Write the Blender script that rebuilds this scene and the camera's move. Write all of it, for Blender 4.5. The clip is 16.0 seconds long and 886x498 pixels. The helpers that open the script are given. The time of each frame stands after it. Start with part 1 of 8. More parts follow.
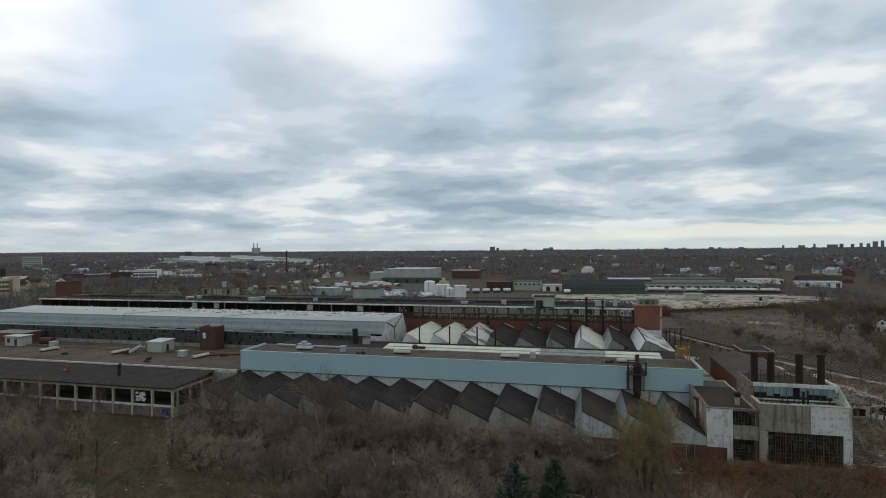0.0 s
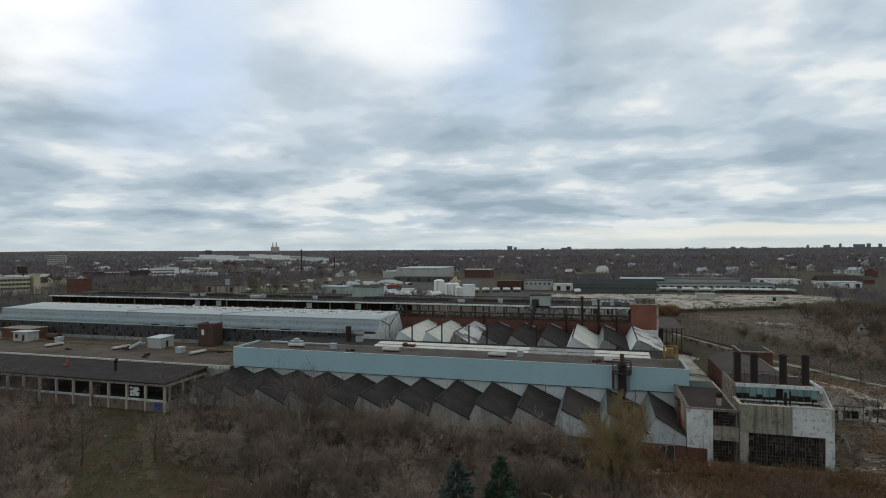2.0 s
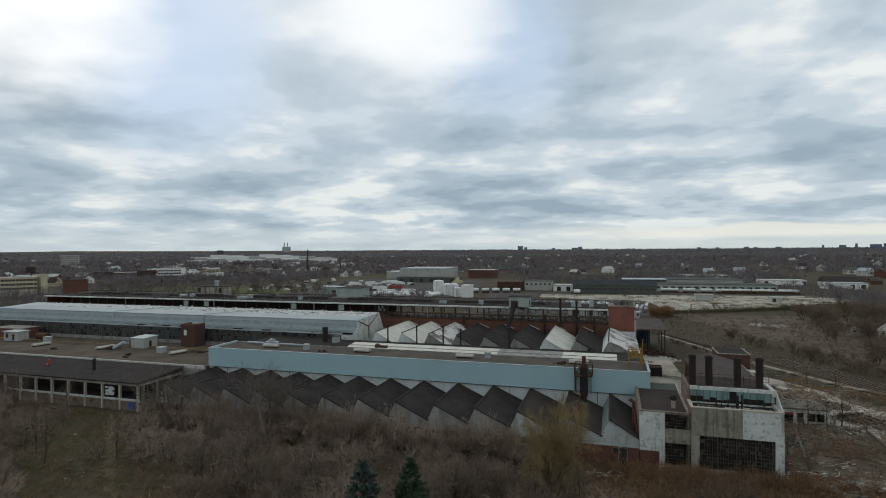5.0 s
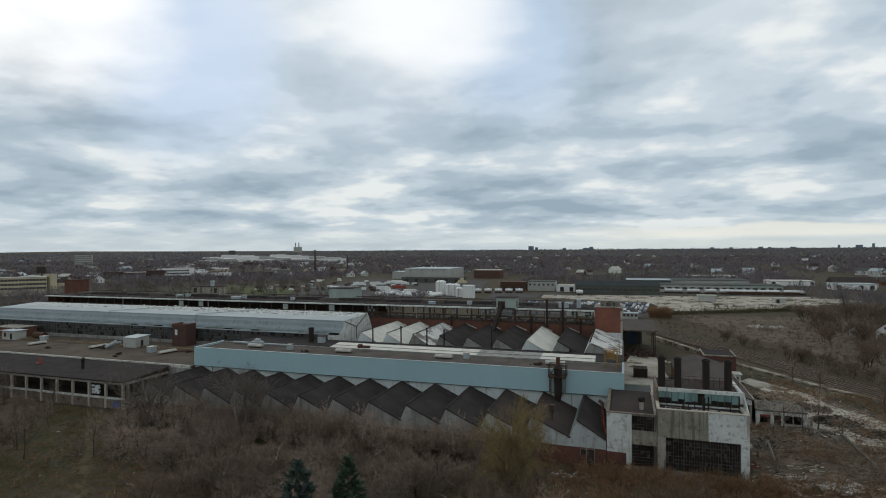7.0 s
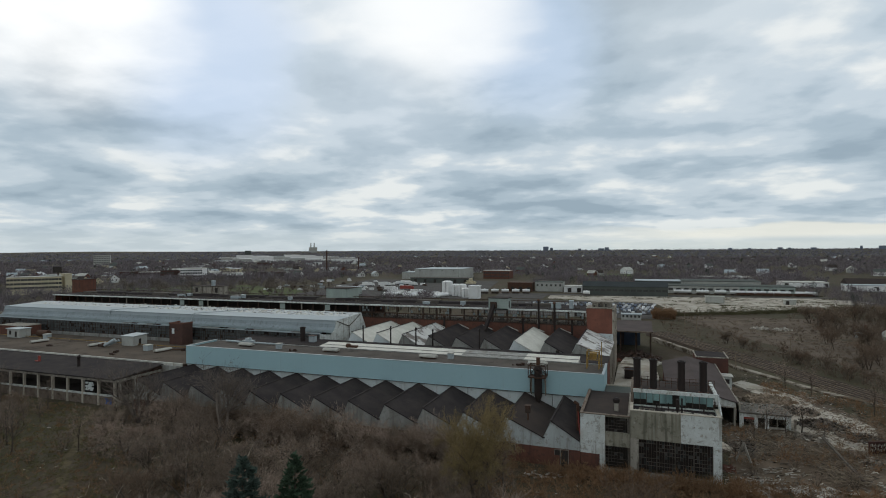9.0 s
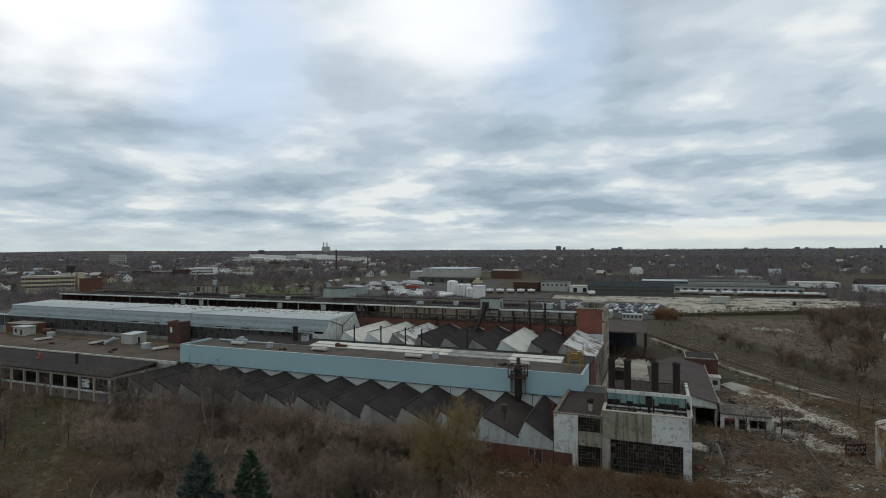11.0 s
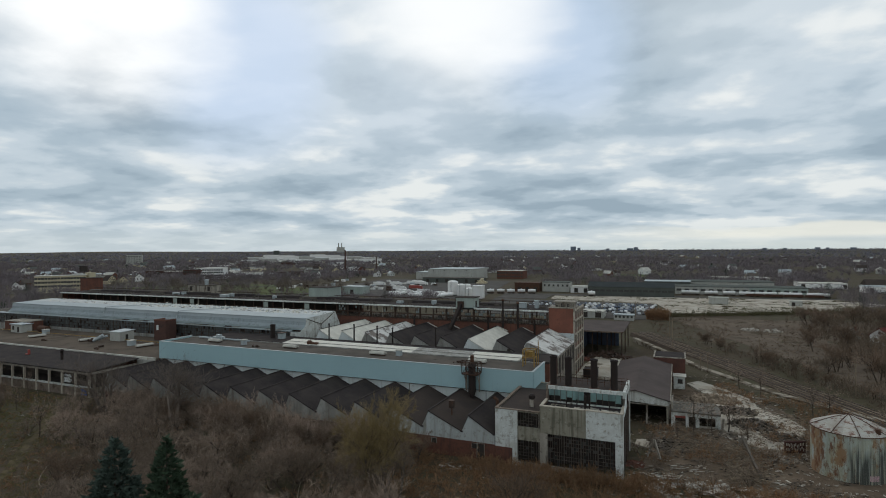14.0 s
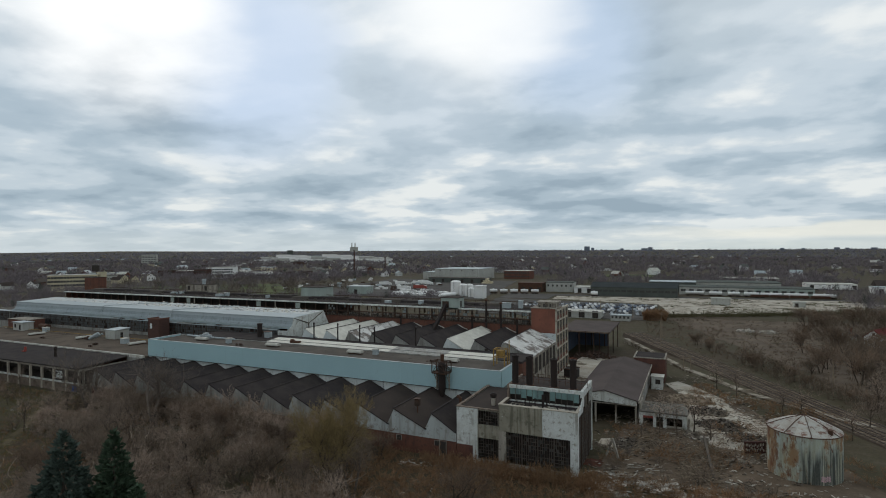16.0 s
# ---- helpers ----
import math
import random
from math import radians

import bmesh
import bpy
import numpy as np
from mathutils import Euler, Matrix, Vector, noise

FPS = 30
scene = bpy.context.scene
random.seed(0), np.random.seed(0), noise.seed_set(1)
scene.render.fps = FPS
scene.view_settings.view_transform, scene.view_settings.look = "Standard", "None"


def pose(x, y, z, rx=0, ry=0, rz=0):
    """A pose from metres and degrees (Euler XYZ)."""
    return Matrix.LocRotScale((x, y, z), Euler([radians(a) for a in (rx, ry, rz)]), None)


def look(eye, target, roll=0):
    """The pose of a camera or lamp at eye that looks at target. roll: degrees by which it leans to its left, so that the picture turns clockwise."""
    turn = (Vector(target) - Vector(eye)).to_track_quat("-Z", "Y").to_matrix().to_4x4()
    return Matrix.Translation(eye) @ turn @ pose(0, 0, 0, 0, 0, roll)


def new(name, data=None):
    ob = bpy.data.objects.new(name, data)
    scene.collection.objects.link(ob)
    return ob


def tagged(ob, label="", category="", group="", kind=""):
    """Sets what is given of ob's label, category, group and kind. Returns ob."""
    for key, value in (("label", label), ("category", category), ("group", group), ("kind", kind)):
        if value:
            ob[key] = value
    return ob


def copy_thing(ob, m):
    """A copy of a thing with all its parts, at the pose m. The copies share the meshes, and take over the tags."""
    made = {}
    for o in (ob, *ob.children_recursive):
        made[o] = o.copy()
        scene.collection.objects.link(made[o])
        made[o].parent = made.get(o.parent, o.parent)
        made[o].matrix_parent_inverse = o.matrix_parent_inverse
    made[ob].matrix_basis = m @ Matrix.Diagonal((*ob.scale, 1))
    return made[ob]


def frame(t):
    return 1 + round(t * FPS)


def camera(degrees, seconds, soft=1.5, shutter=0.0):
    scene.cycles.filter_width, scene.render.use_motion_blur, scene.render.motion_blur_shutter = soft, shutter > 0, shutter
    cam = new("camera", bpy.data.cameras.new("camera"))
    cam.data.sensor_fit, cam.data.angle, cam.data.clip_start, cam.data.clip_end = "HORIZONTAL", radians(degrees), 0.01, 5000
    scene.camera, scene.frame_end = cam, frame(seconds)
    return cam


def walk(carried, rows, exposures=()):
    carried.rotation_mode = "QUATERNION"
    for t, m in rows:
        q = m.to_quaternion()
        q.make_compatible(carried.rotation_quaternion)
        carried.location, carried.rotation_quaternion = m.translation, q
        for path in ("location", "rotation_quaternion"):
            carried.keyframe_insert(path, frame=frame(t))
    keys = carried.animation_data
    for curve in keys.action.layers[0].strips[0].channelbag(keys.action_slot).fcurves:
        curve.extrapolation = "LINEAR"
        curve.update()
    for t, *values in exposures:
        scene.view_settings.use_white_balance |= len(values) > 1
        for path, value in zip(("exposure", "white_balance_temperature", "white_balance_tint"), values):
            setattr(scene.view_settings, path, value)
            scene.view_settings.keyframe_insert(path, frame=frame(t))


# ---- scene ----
cam = camera(77.8, 16.0, soft=1.0)
METRES, EYE, TILT, LEAN, TURN = 62.0, 38.0, 0.0, 0.5, 14.2
ROWS = [
    (0.0, 0.0, 0.0, 0.0, 0.0, 0.0, -0.0),
    (0.5, 0.0293, -0.0001, -0.0014, 0.41, -0.03, 0.01),
    (1.0, 0.0584, -0.0011, -0.002, 1.01, -0.01, -0.02),
    (1.5, 0.0871, -0.0018, -0.0036, 1.59, -0.06, -0.06),
    (2.0, 0.1153, -0.0023, -0.0037, 1.89, -0.08, -0.08),
    (2.5, 0.1431, -0.003, -0.0036, 2.02, -0.07, -0.08),
    (3.0, 0.1696, -0.0045, -0.0023, 2.25, -0.12, -0.09),
    (3.5, 0.1967, -0.0057, -0.0007, 2.52, -0.09, -0.1),
    (4.0, 0.2233, -0.0068, 0.0001, 2.68, -0.1, -0.09),
    (6.5, 0.3734, -0.013, 0.0098, 3.97, -0.06, -0.07),
    (7.0, 0.4044, -0.0133, 0.0085, 4.3, -0.08, -0.07),
    (7.5, 0.4341, -0.0133, 0.0071, 4.82, -0.04, -0.08),
    (8.0, 0.4631, -0.0118, 0.006, 5.4, -0.03, -0.09),
    (8.5, 0.4937, -0.0103, 0.0066, 5.69, -0.06, -0.11),
    (9.0, 0.5215, -0.0111, 0.0085, 5.89, -0.04, -0.12),
    (11.5, 0.6611, -0.0259, 0.0149, 7.62, -0.08, -0.16),
    (12.0, 0.6944, -0.0304, 0.0143, 7.97, -0.03, -0.17),
    (12.5, 0.7303, -0.0349, 0.014, 8.31, -0.06, -0.16),
    (13.0, 0.7674, -0.0386, 0.0143, 8.46, -0.03, -0.16),
    (13.5, 0.8041, -0.0417, 0.0132, 8.57, -0.02, -0.15),
    (14.0, 0.8419, -0.0433, 0.0132, 8.89, -0.06, -0.13),
    (14.5, 0.8803, -0.0446, 0.0131, 9.09, -0.04, -0.14),
    (15.0, 0.9179, -0.0455, 0.0131, 9.52, -0.05, -0.16),
    (15.5, 0.9575, -0.0471, 0.0148, 9.94, -0.1, -0.16),
    (16.0, 0.9969, -0.0491, 0.0171, 10.36, -0.08, -0.16),
]
walk(cam, [(t, pose(0, 0, EYE, TILT, LEAN, TURN) @ pose(METRES * x, METRES * y, METRES * z, 90 + pitch, roll, yaw)) for t, x, y, z, yaw, pitch, roll in ROWS])

# ---- world, sun, exposure ----
SUN_AZ, SUN_EL = -42.0, 30.0     # degrees east of the +y axis, degrees up


def build_world():
    world = bpy.data.worlds.new("sky")
    scene.world = world
    world.use_nodes = True
    nt = world.node_tree
    nt.nodes.clear()
    n, link = nt.nodes.new, nt.links.new

    def val(op, a, b=None, clamp=False):
        m = n("ShaderNodeMath")
        m.operation, m.use_clamp = op, clamp
        for i, v in enumerate((a, b)):
            if v is None:
                continue
            if isinstance(v, (int, float)):
                m.inputs[i].default_value = v
            else:
                link(v, m.inputs[i])
        return m.outputs[0]

    def ramp(fac, stops):
        r = n("ShaderNodeValToRGB")
        r.color_ramp.interpolation = "EASE"
        while len(r.color_ramp.elements) < len(stops):
            r.color_ramp.elements.new(0.5)
        for e, (p, c) in zip(r.color_ramp.elements, stops):
            e.position, e.color = p, (*c, 1)
        link(fac, r.inputs[0])
        return r.outputs[0]

    def mix(kind, fac, a, b):
        m = n("ShaderNodeMix")
        m.data_type, m.blend_type = "RGBA", kind
        for sock, v in ((m.inputs[0], fac), (m.inputs[6], a), (m.inputs[7], b)):
            if isinstance(v, (int, float)):
                sock.default_value = v
            elif isinstance(v, tuple):
                sock.default_value = (*v, 1)
            else:
                link(v, sock)
        return m.outputs[2]

    sky = n("ShaderNodeTexSky")
    sky.sky_type, sky.sun_disc = "NISHITA", False
    sky.sun_elevation, sky.sun_rotation = radians(SUN_EL), radians(SUN_AZ)
    co = n("ShaderNodeTexCoord").outputs["Generated"]
    sep = n("ShaderNodeSeparateXYZ")
    link(co, sep.inputs[0])
    x, y, z = sep.outputs
    up = val("MAXIMUM", z, 0.0)
    # the cloud deck as a level sheet overhead, drawn together towards the horizon
    div = val("ADD", up, 0.17)
    deck = n("ShaderNodeCombineXYZ")
    link(val("DIVIDE", x, div), deck.inputs[0])
    link(val("DIVIDE", y, div), deck.inputs[1])

    # the deck is pushed about a little by a slow swirl, so that the cloud rolls bend
    swirl = n("ShaderNodeTexNoise")
    swirl.inputs["Scale"].default_value, swirl.inputs["Detail"].default_value = 1.3, 2.0
    link(deck.outputs[0], swirl.inputs["Vector"])
    push = n("ShaderNodeVectorMath")
    push.operation = "MULTIPLY_ADD"
    link(swirl.outputs["Color"], push.inputs[0])
    push.inputs[1].default_value = (0.16, 0.16, 0)
    link(deck.outputs[0], push.inputs[2])

    def cloud(scale, detail, rough, off, squash):
        mp = n("ShaderNodeMapping")
        mp.inputs["Location"].default_value = off
        mp.inputs["Rotation"].default_value = (0, 0, radians(-8))
        mp.inputs["Scale"].default_value = squash
        link(push.outputs[0], mp.inputs[0])
        t = n("ShaderNodeTexNoise")
        t.inputs["Scale"].default_value, t.inputs["Detail"].default_value = scale, detail
        t.inputs["Roughness"].default_value = rough
        t.inputs["Distortion"].default_value = 0.0
        link(mp.outputs[0], t.inputs["Vector"])
        return t.outputs[0]

    big = cloud(0.8, 2.0, 0.45, (3.1, 0.4, 0), (1.0, 1.0, 1))
    small = cloud(1.8, 3.5, 0.46, (1.2, 7.7, 0), (0.95, 1.0, 1))
    fine = cloud(5.5, 5.0, 0.55, (4.4, 2.3, 0), (0.95, 1.0, 1))
    body = val("ADD", val("ADD", val("MULTIPLY", big, 0.34), val("MULTIPLY", small, 0.5)), val("MULTIPLY", fine, 0.16))
    shade = ramp(body, [(0.38, (0.32, 0.41, 0.49)), (0.45, (0.41, 0.505, 0.585)), (0.52, (0.545, 0.63, 0.70)), (0.60, (0.80, 0.835, 0.84))])

    # thin places in the deck where the light comes through, and blue gaps
    def glow(az, el, inner, outer):
        d = (math.sin(radians(az)) * math.cos(radians(el)), math.cos(radians(az)) * math.cos(radians(el)), math.sin(radians(el)))
        dot = n("ShaderNodeVectorMath")
        dot.operation = "DOT_PRODUCT"
        link(co, dot.inputs[0])
        dot.inputs[1].default_value = d
        wob = val("MULTIPLY", val("SUBTRACT", body, 0.5), 0.035)
        mr = n("ShaderNodeMapRange")
        mr.interpolation_type = "SMOOTHSTEP"
        link(val("ADD", dot.outputs["Value"], wob), mr.inputs[0])
        mr.inputs[1].default_value, mr.inputs[2].default_value = math.cos(radians(outer)), math.cos(radians(inner))
        return val("POWER", mr.outputs[0], 1.4)

    out = shade
    blue = mix("MIX", 0.12, (0.52, 0.66, 0.86), mix("MULTIPLY", 1.0, sky.outputs[0], (0.06, 0.06, 0.06)))
    out = mix("MIX", val("MULTIPLY", glow(-28, 22, 0, 17), 0.4), out, (0.72, 0.79, 0.86))
    out = mix("MIX", val("MULTIPLY", glow(4, 27, 0, 16), 0.35), out, (0.74, 0.79, 0.82))
    out = mix("MIX", val("MULTIPLY", glow(-44, 18, 0, 12), 0.85), out, blue)
    out = mix("MIX", val("MULTIPLY", glow(-11, 21, 0, 11), 0.65), out, blue)
    out = mix("MIX", val("MULTIPLY", glow(-54.5, 20, 0.5, 11.5), 1.0), out, (1.04, 1.05, 1.05))
    out = mix("MIX", val("MULTIPLY", glow(-21, 25.5, 0, 12.5), 0.85), out, (1.0, 1.015, 1.015))

    def level(lo, hi, v=up):
        mr = n("ShaderNodeMapRange")
        mr.interpolation_type = "SMOOTHSTEP"
        link(v, mr.inputs[0])
        mr.inputs[1].default_value, mr.inputs[2].default_value = lo, hi
        return mr.outputs[0]

    out = mix("MULTIPLY", level(0.24, 0.06), out, (0.95, 0.955, 0.945))
    # pale band low over the horizon, and a bright warm slit under the deck to the east
    ragged = val("ADD", up, val("MULTIPLY", val("SUBTRACT", small, 0.5), 0.07))
    out = mix("MIX", val("MULTIPLY", level(0.055, 0.012), 0.55), out, (0.60, 0.66, 0.67))
    slit = val("MULTIPLY", level(0.040, 0.026, ragged), level(0.010, 0.020))
    out = mix("MIX", val("MULTIPLY", val("MULTIPLY", slit, glow(18, 2, 4, 30)), 0.7), out, (0.84, 0.83, 0.735))
    out = mix("MIX", val("MULTIPLY", val("MULTIPLY", level(0.018, 0.006), glow(14, 2, 8, 32)), 0.6), out, (0.60, 0.65, 0.62))
    bg = n("ShaderNodeBackground")
    link(out, bg.inputs[0])
    bg.inputs[1].default_value = 1.0
    link(bg.outputs[0], n("ShaderNodeOutputWorld").inputs[0])


build_world()
sun = new("sun", bpy.data.lights.new("sun", "SUN"))
sun.data.energy, sun.data.angle, sun.data.color = 0.5, radians(25), (1.0, 0.95, 0.88)
sun.matrix_world = look((0, 0, 100), (-100 * math.sin(radians(SUN_AZ)), -100 * math.cos(radians(SUN_AZ)), 100 - 100 * math.tan(radians(SUN_EL))))
scene.view_settings.exposure = 0.05

# ---- materials ----
def surface(name, base, second=None, rough=0.85, metal=0.0, scale=0.35, fine=6.0, amount=0.6, bump=0.15, stain=None, stain_scale=0.12,
            stain_at=0.62, streak=False, island=0.0, rand=0.0, ribs=0.0, spec=0.3, rib_axis=0, runs=None, runs_at=0.53):
    """A weathered surface: two colours mixed by a broad and a fine noise, stains of their own shape, fine relief."""
    m = bpy.data.materials.new(name)
    m.use_nodes = True
    nt = m.node_tree
    n, link = nt.nodes.new, nt.links.new
    b = nt.nodes["Principled BSDF"]
    # every colour is shifted warmer: slightly more red, slightly less blue
    base, second, stain, runs = ((c[0] * 1.045, c[1], c[2] * 0.95) if c else None for c in (base, second or tuple(c * 0.6 for c in base), stain, runs))
    co = n("ShaderNodeTexCoord").outputs["Object"]

    def noise_at(s, detail, stretch=(1, 1, 1), rgh=0.6):
        mp = n("ShaderNodeMapping")
        mp.inputs["Scale"].default_value = stretch
        link(co, mp.inputs[0])
        t = n("ShaderNodeTexNoise")
        t.inputs["Scale"].default_value, t.inputs["Detail"].default_value, t.inputs["Roughness"].default_value = s, detail, rgh
        link(mp.outputs[0], t.inputs["Vector"])
        return t.outputs[0]

    def span(v, lo, hi, top=1.0):
        r = n("ShaderNodeMapRange")
        link(v, r.inputs[0])
        r.inputs[1].default_value, r.inputs[2].default_value, r.inputs[4].default_value = lo, hi, top
        return r.outputs[0]

    def mix(fac, a, c):
        x = n("ShaderNodeMix")
        x.data_type = "RGBA"
        for sock, v in ((x.inputs[0], fac), (x.inputs[6], a), (x.inputs[7], c)):
            if isinstance(v, tuple):
                sock.default_value = (*v, 1)
            elif isinstance(v, float):
                sock.default_value = v
            else:
                link(v, sock)
        return x.outputs[2]

    stretch = (1, 1, 0.15 if streak is True else streak) if streak else (1, 1, 1)
    broad, grain = noise_at(scale, 5, stretch), noise_at(fine, 3)
    col = mix(span(broad, 0.38, 0.66, amount), base, second)
    col = mix(span(grain, 0.35, 0.75, amount * 0.5), col, second)
    if stain:
        col = mix(span(noise_at(stain_scale, 6, stretch, 0.7), stain_at, stain_at + 0.07, 0.9), col, stain)
    if runs:
        col = mix(span(noise_at(1.3, 4, (1, 1, 0.06), 0.6), runs_at, runs_at + 0.14, 0.75), col, runs)
        col = mix(span(noise_at(0.9, 7, (1, 1, 1), 0.75), runs_at + 0.02, runs_at + 0.06, 0.6), col, runs)
    for use, node, out in ((island, "ShaderNodeNewGeometry", "Random Per Island"), (rand, "ShaderNodeObjectInfo", "Random")):
        if use:
            hsv = n("ShaderNodeHueSaturation")
            link(span(n(node).outputs[out], 0.0, 1.0, 1.0), hsv.inputs["Value"])
            rr = hsv.inputs["Value"].links[0].from_node
            rr.inputs[3].default_value, rr.inputs[4].default_value = 1 - use, 1 + use
            link(col, hsv.inputs["Color"])
            col = hsv.outputs[0]
    link(col, b.inputs["Base Color"])
    b.inputs["Roughness"].default_value, b.inputs["Metallic"].default_value = rough, metal
    b.inputs["Specular IOR Level"].default_value = spec if rough < 0.86 else 0.06
    if bump or ribs:
        bp = n("ShaderNodeBump")
        bp.inputs["Strength"].default_value, bp.inputs["Distance"].default_value = 0.6, bump or 0.05
        h = grain
        if ribs:
            w = n("ShaderNodeTexWave")
            w.bands_direction = "XYZ"[rib_axis]
            w.inputs["Scale"].default_value = ribs
            link(co, w.inputs["Vector"])
            ad = n("ShaderNodeMath")
            ad.operation = "ADD"
            link(w.outputs[1], ad.inputs[0])
            link(grain, ad.inputs[1])
            h = ad.outputs[0]
        link(h, bp.inputs["Height"])
        link(bp.outputs[0], b.inputs["Normal"])
    return m


BLUE = surface("blue_painted_siding", (0.315, 0.465, 0.50), (0.28, 0.41, 0.445), 0.7, 0, 0.08, 2.0, 0.6, 0.01, (0.28, 0.32, 0.32), 0.3, 0.72, True, ribs=1.6, runs=(0.27, 0.36, 0.38), runs_at=0.6)
WHITE = surface("weathered_white_siding", (0.60, 0.65, 0.66), (0.47, 0.50, 0.49), 0.6, 0, 0.3, 3, 0.7, 0.02, (0.24, 0.2, 0.16), 0.4, 0.66, True, ribs=1.6, runs=(0.3, 0.28, 0.25), runs_at=0.58)
GABLEPALE = surface("streaked_pale_gable_sheet", (0.47, 0.515, 0.52), (0.34, 0.365, 0.36), 0.7, 0, 0.35, 3, 0.9, 0.02, (0.2, 0.185, 0.16), 0.5, 0.62, True, ribs=2.4, runs=(0.22, 0.21, 0.185), runs_at=0.52)
GREYWHITE = surface("dirty_corrugated_sheet", (0.33, 0.335, 0.315), (0.19, 0.185, 0.17), 0.75, 0.05, 0.5, 3, 0.9, 0.03, (0.13, 0.10, 0.08), 0.5, 0.6, True, ribs=2.4, runs=(0.14, 0.125, 0.11), runs_at=0.54)
TAR = surface("black_tar_roof", (0.031, 0.027, 0.028), (0.054, 0.046, 0.043), 0.95, 0, 0.3, 2.5, 0.9, 0.02, (0.10, 0.084, 0.075), 0.55, 0.66)
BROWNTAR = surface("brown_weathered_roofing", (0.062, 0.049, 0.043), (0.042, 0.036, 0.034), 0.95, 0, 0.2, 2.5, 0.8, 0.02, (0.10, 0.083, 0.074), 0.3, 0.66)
GRAVEL = surface("gravel_roof", (0.125, 0.10, 0.079), (0.078, 0.064, 0.052), 0.95, 0, 0.11, 5, 0.95, 0.03, (0.05, 0.043, 0.036), 0.22, 0.57)
GREYROOF = surface("grey_gravel_roof", (0.115, 0.10, 0.087), (0.07, 0.063, 0.056), 0.95, 0, 0.16, 5, 0.95, 0.03, (0.05, 0.045, 0.04), 0.3, 0.58)
WHITEROOF = surface("white_coated_roof", (0.52, 0.52, 0.475), (0.35, 0.335, 0.30), 0.8, 0, 0.35, 3, 0.8, 0.02, (0.12, 0.09, 0.07), 0.45, 0.63, runs=(0.22, 0.19, 0.16), runs_at=0.55)
PATCHROOF = surface("peeling_white_roof", (0.60, 0.60, 0.58), (0.45, 0.44, 0.42), 0.7, 0, 0.3, 3, 0.8, 0.03, (0.10, 0.075, 0.06), 0.22, 0.5, True)
PALEMETAL = surface("pale_galvanised_roof", (0.37, 0.42, 0.44), (0.28, 0.315, 0.33), 0.6, 0.1, 0.25, 2, 0.7, 0.02, (0.16, 0.165, 0.165), 0.3, 0.64, ribs=1.2)
PALEGLASS = surface("grimy_wired_glass", (0.21, 0.25, 0.255), (0.12, 0.145, 0.145), 0.5, 0, 0.4, 2, 0.9, 0.01, (0.045, 0.05, 0.05), 0.35, 0.6, spec=0.3)
BRICK = surface("dark_red_brick", (0.165, 0.076, 0.055), (0.11, 0.056, 0.044), 0.9, 0, 0.3, 8, 0.8, 0.03, (0.07, 0.05, 0.042), 0.3, 0.62, runs=(0.085, 0.05, 0.042), runs_at=0.52)
CONCRETE = surface("stained_concrete", (0.37, 0.345, 0.30), (0.23, 0.21, 0.18), 0.9, 0, 0.35, 4, 0.9, 0.03, (0.09, 0.075, 0.06), 0.5, 0.58, True, runs=(0.11, 0.09, 0.07), runs_at=0.52)
PENTRED = surface("dark_maroon_brick", (0.098, 0.056, 0.047), (0.062, 0.042, 0.037), 0.95, 0, 0.4, 6, 0.9, 0.02)
REDBRICK = surface("weathered_orange_red_brick", (0.235, 0.098, 0.07), (0.15, 0.07, 0.054), 0.9, 0, 0.3, 8, 0.8, 0.03, (0.09, 0.055, 0.046), 0.4, 0.64, runs=(0.13, 0.07, 0.055), runs_at=0.55)
PALECONC = surface("pale_buff_concrete", (0.47, 0.43, 0.365), (0.33, 0.30, 0.25), 0.9, 0, 0.5, 4, 0.9, 0.02, (0.17, 0.14, 0.11), 0.9, 0.6, True)
PEELING = surface("mossy_bare_concrete", (0.29, 0.275, 0.225), (0.20, 0.19, 0.15), 0.9, 0, 0.4, 4, 0.9, 0.03, (0.38, 0.39, 0.365), 1.3, 0.62, runs=(0.1, 0.095, 0.07), runs_at=0.53)
OLDWHITE = surface("flaking_pale_paint", (0.60, 0.64, 0.635), (0.46, 0.475, 0.445), 0.85, 0, 0.5, 4, 0.9, 0.03, (0.31, 0.29, 0.245), 2.2, 0.57, runs=(0.23, 0.215, 0.18), runs_at=0.53)
# near-black for dark parts, and for sheets that stand in for indoor shade
DARK = surface("dark_parts_and_interior_shade", (0.042, 0.037, 0.034), (0.06, 0.052, 0.046), 0.95, 0, 0.4, 3, 0.8, 0.02)
STEEL = surface("rusted_dark_steel", (0.045, 0.035, 0.03), (0.09, 0.05, 0.032), 0.8, 0.3, 0.8, 6, 0.8, 0.01)
RUST = surface("rusty_brown_steel", (0.10, 0.05, 0.03), (0.06, 0.035, 0.025), 0.85, 0.2, 0.8, 6, 0.8, 0.02)
STACK = surface("soot_black_stack_steel", (0.022, 0.018, 0.017), (0.04, 0.027, 0.022), 0.75, 0.3, 0.5, 4, 0.8, 0.01, (0.10, 0.05, 0.03), 0.5, 0.66, True)
YELLOW = surface("faded_yellow_paint", (0.34, 0.22, 0.05), (0.16, 0.09, 0.04), 0.7, 0.1, 0.8, 5, 0.9, 0.02)
TURQ = surface("turquoise_glazing", (0.20, 0.33, 0.32), (0.10, 0.16, 0.16), 0.35, 0, 0.6, 3, 0.9, 0.01, (0.42, 0.52, 0.50), 0.7, 0.62, True, spec=0.5)
PANE = surface("dirty_window_pane", (0.034, 0.034, 0.032), (0.055, 0.05, 0.043), 0.6, 0, 0.6, 3, 0.7, 0.0, island=0.6, spec=0.4)
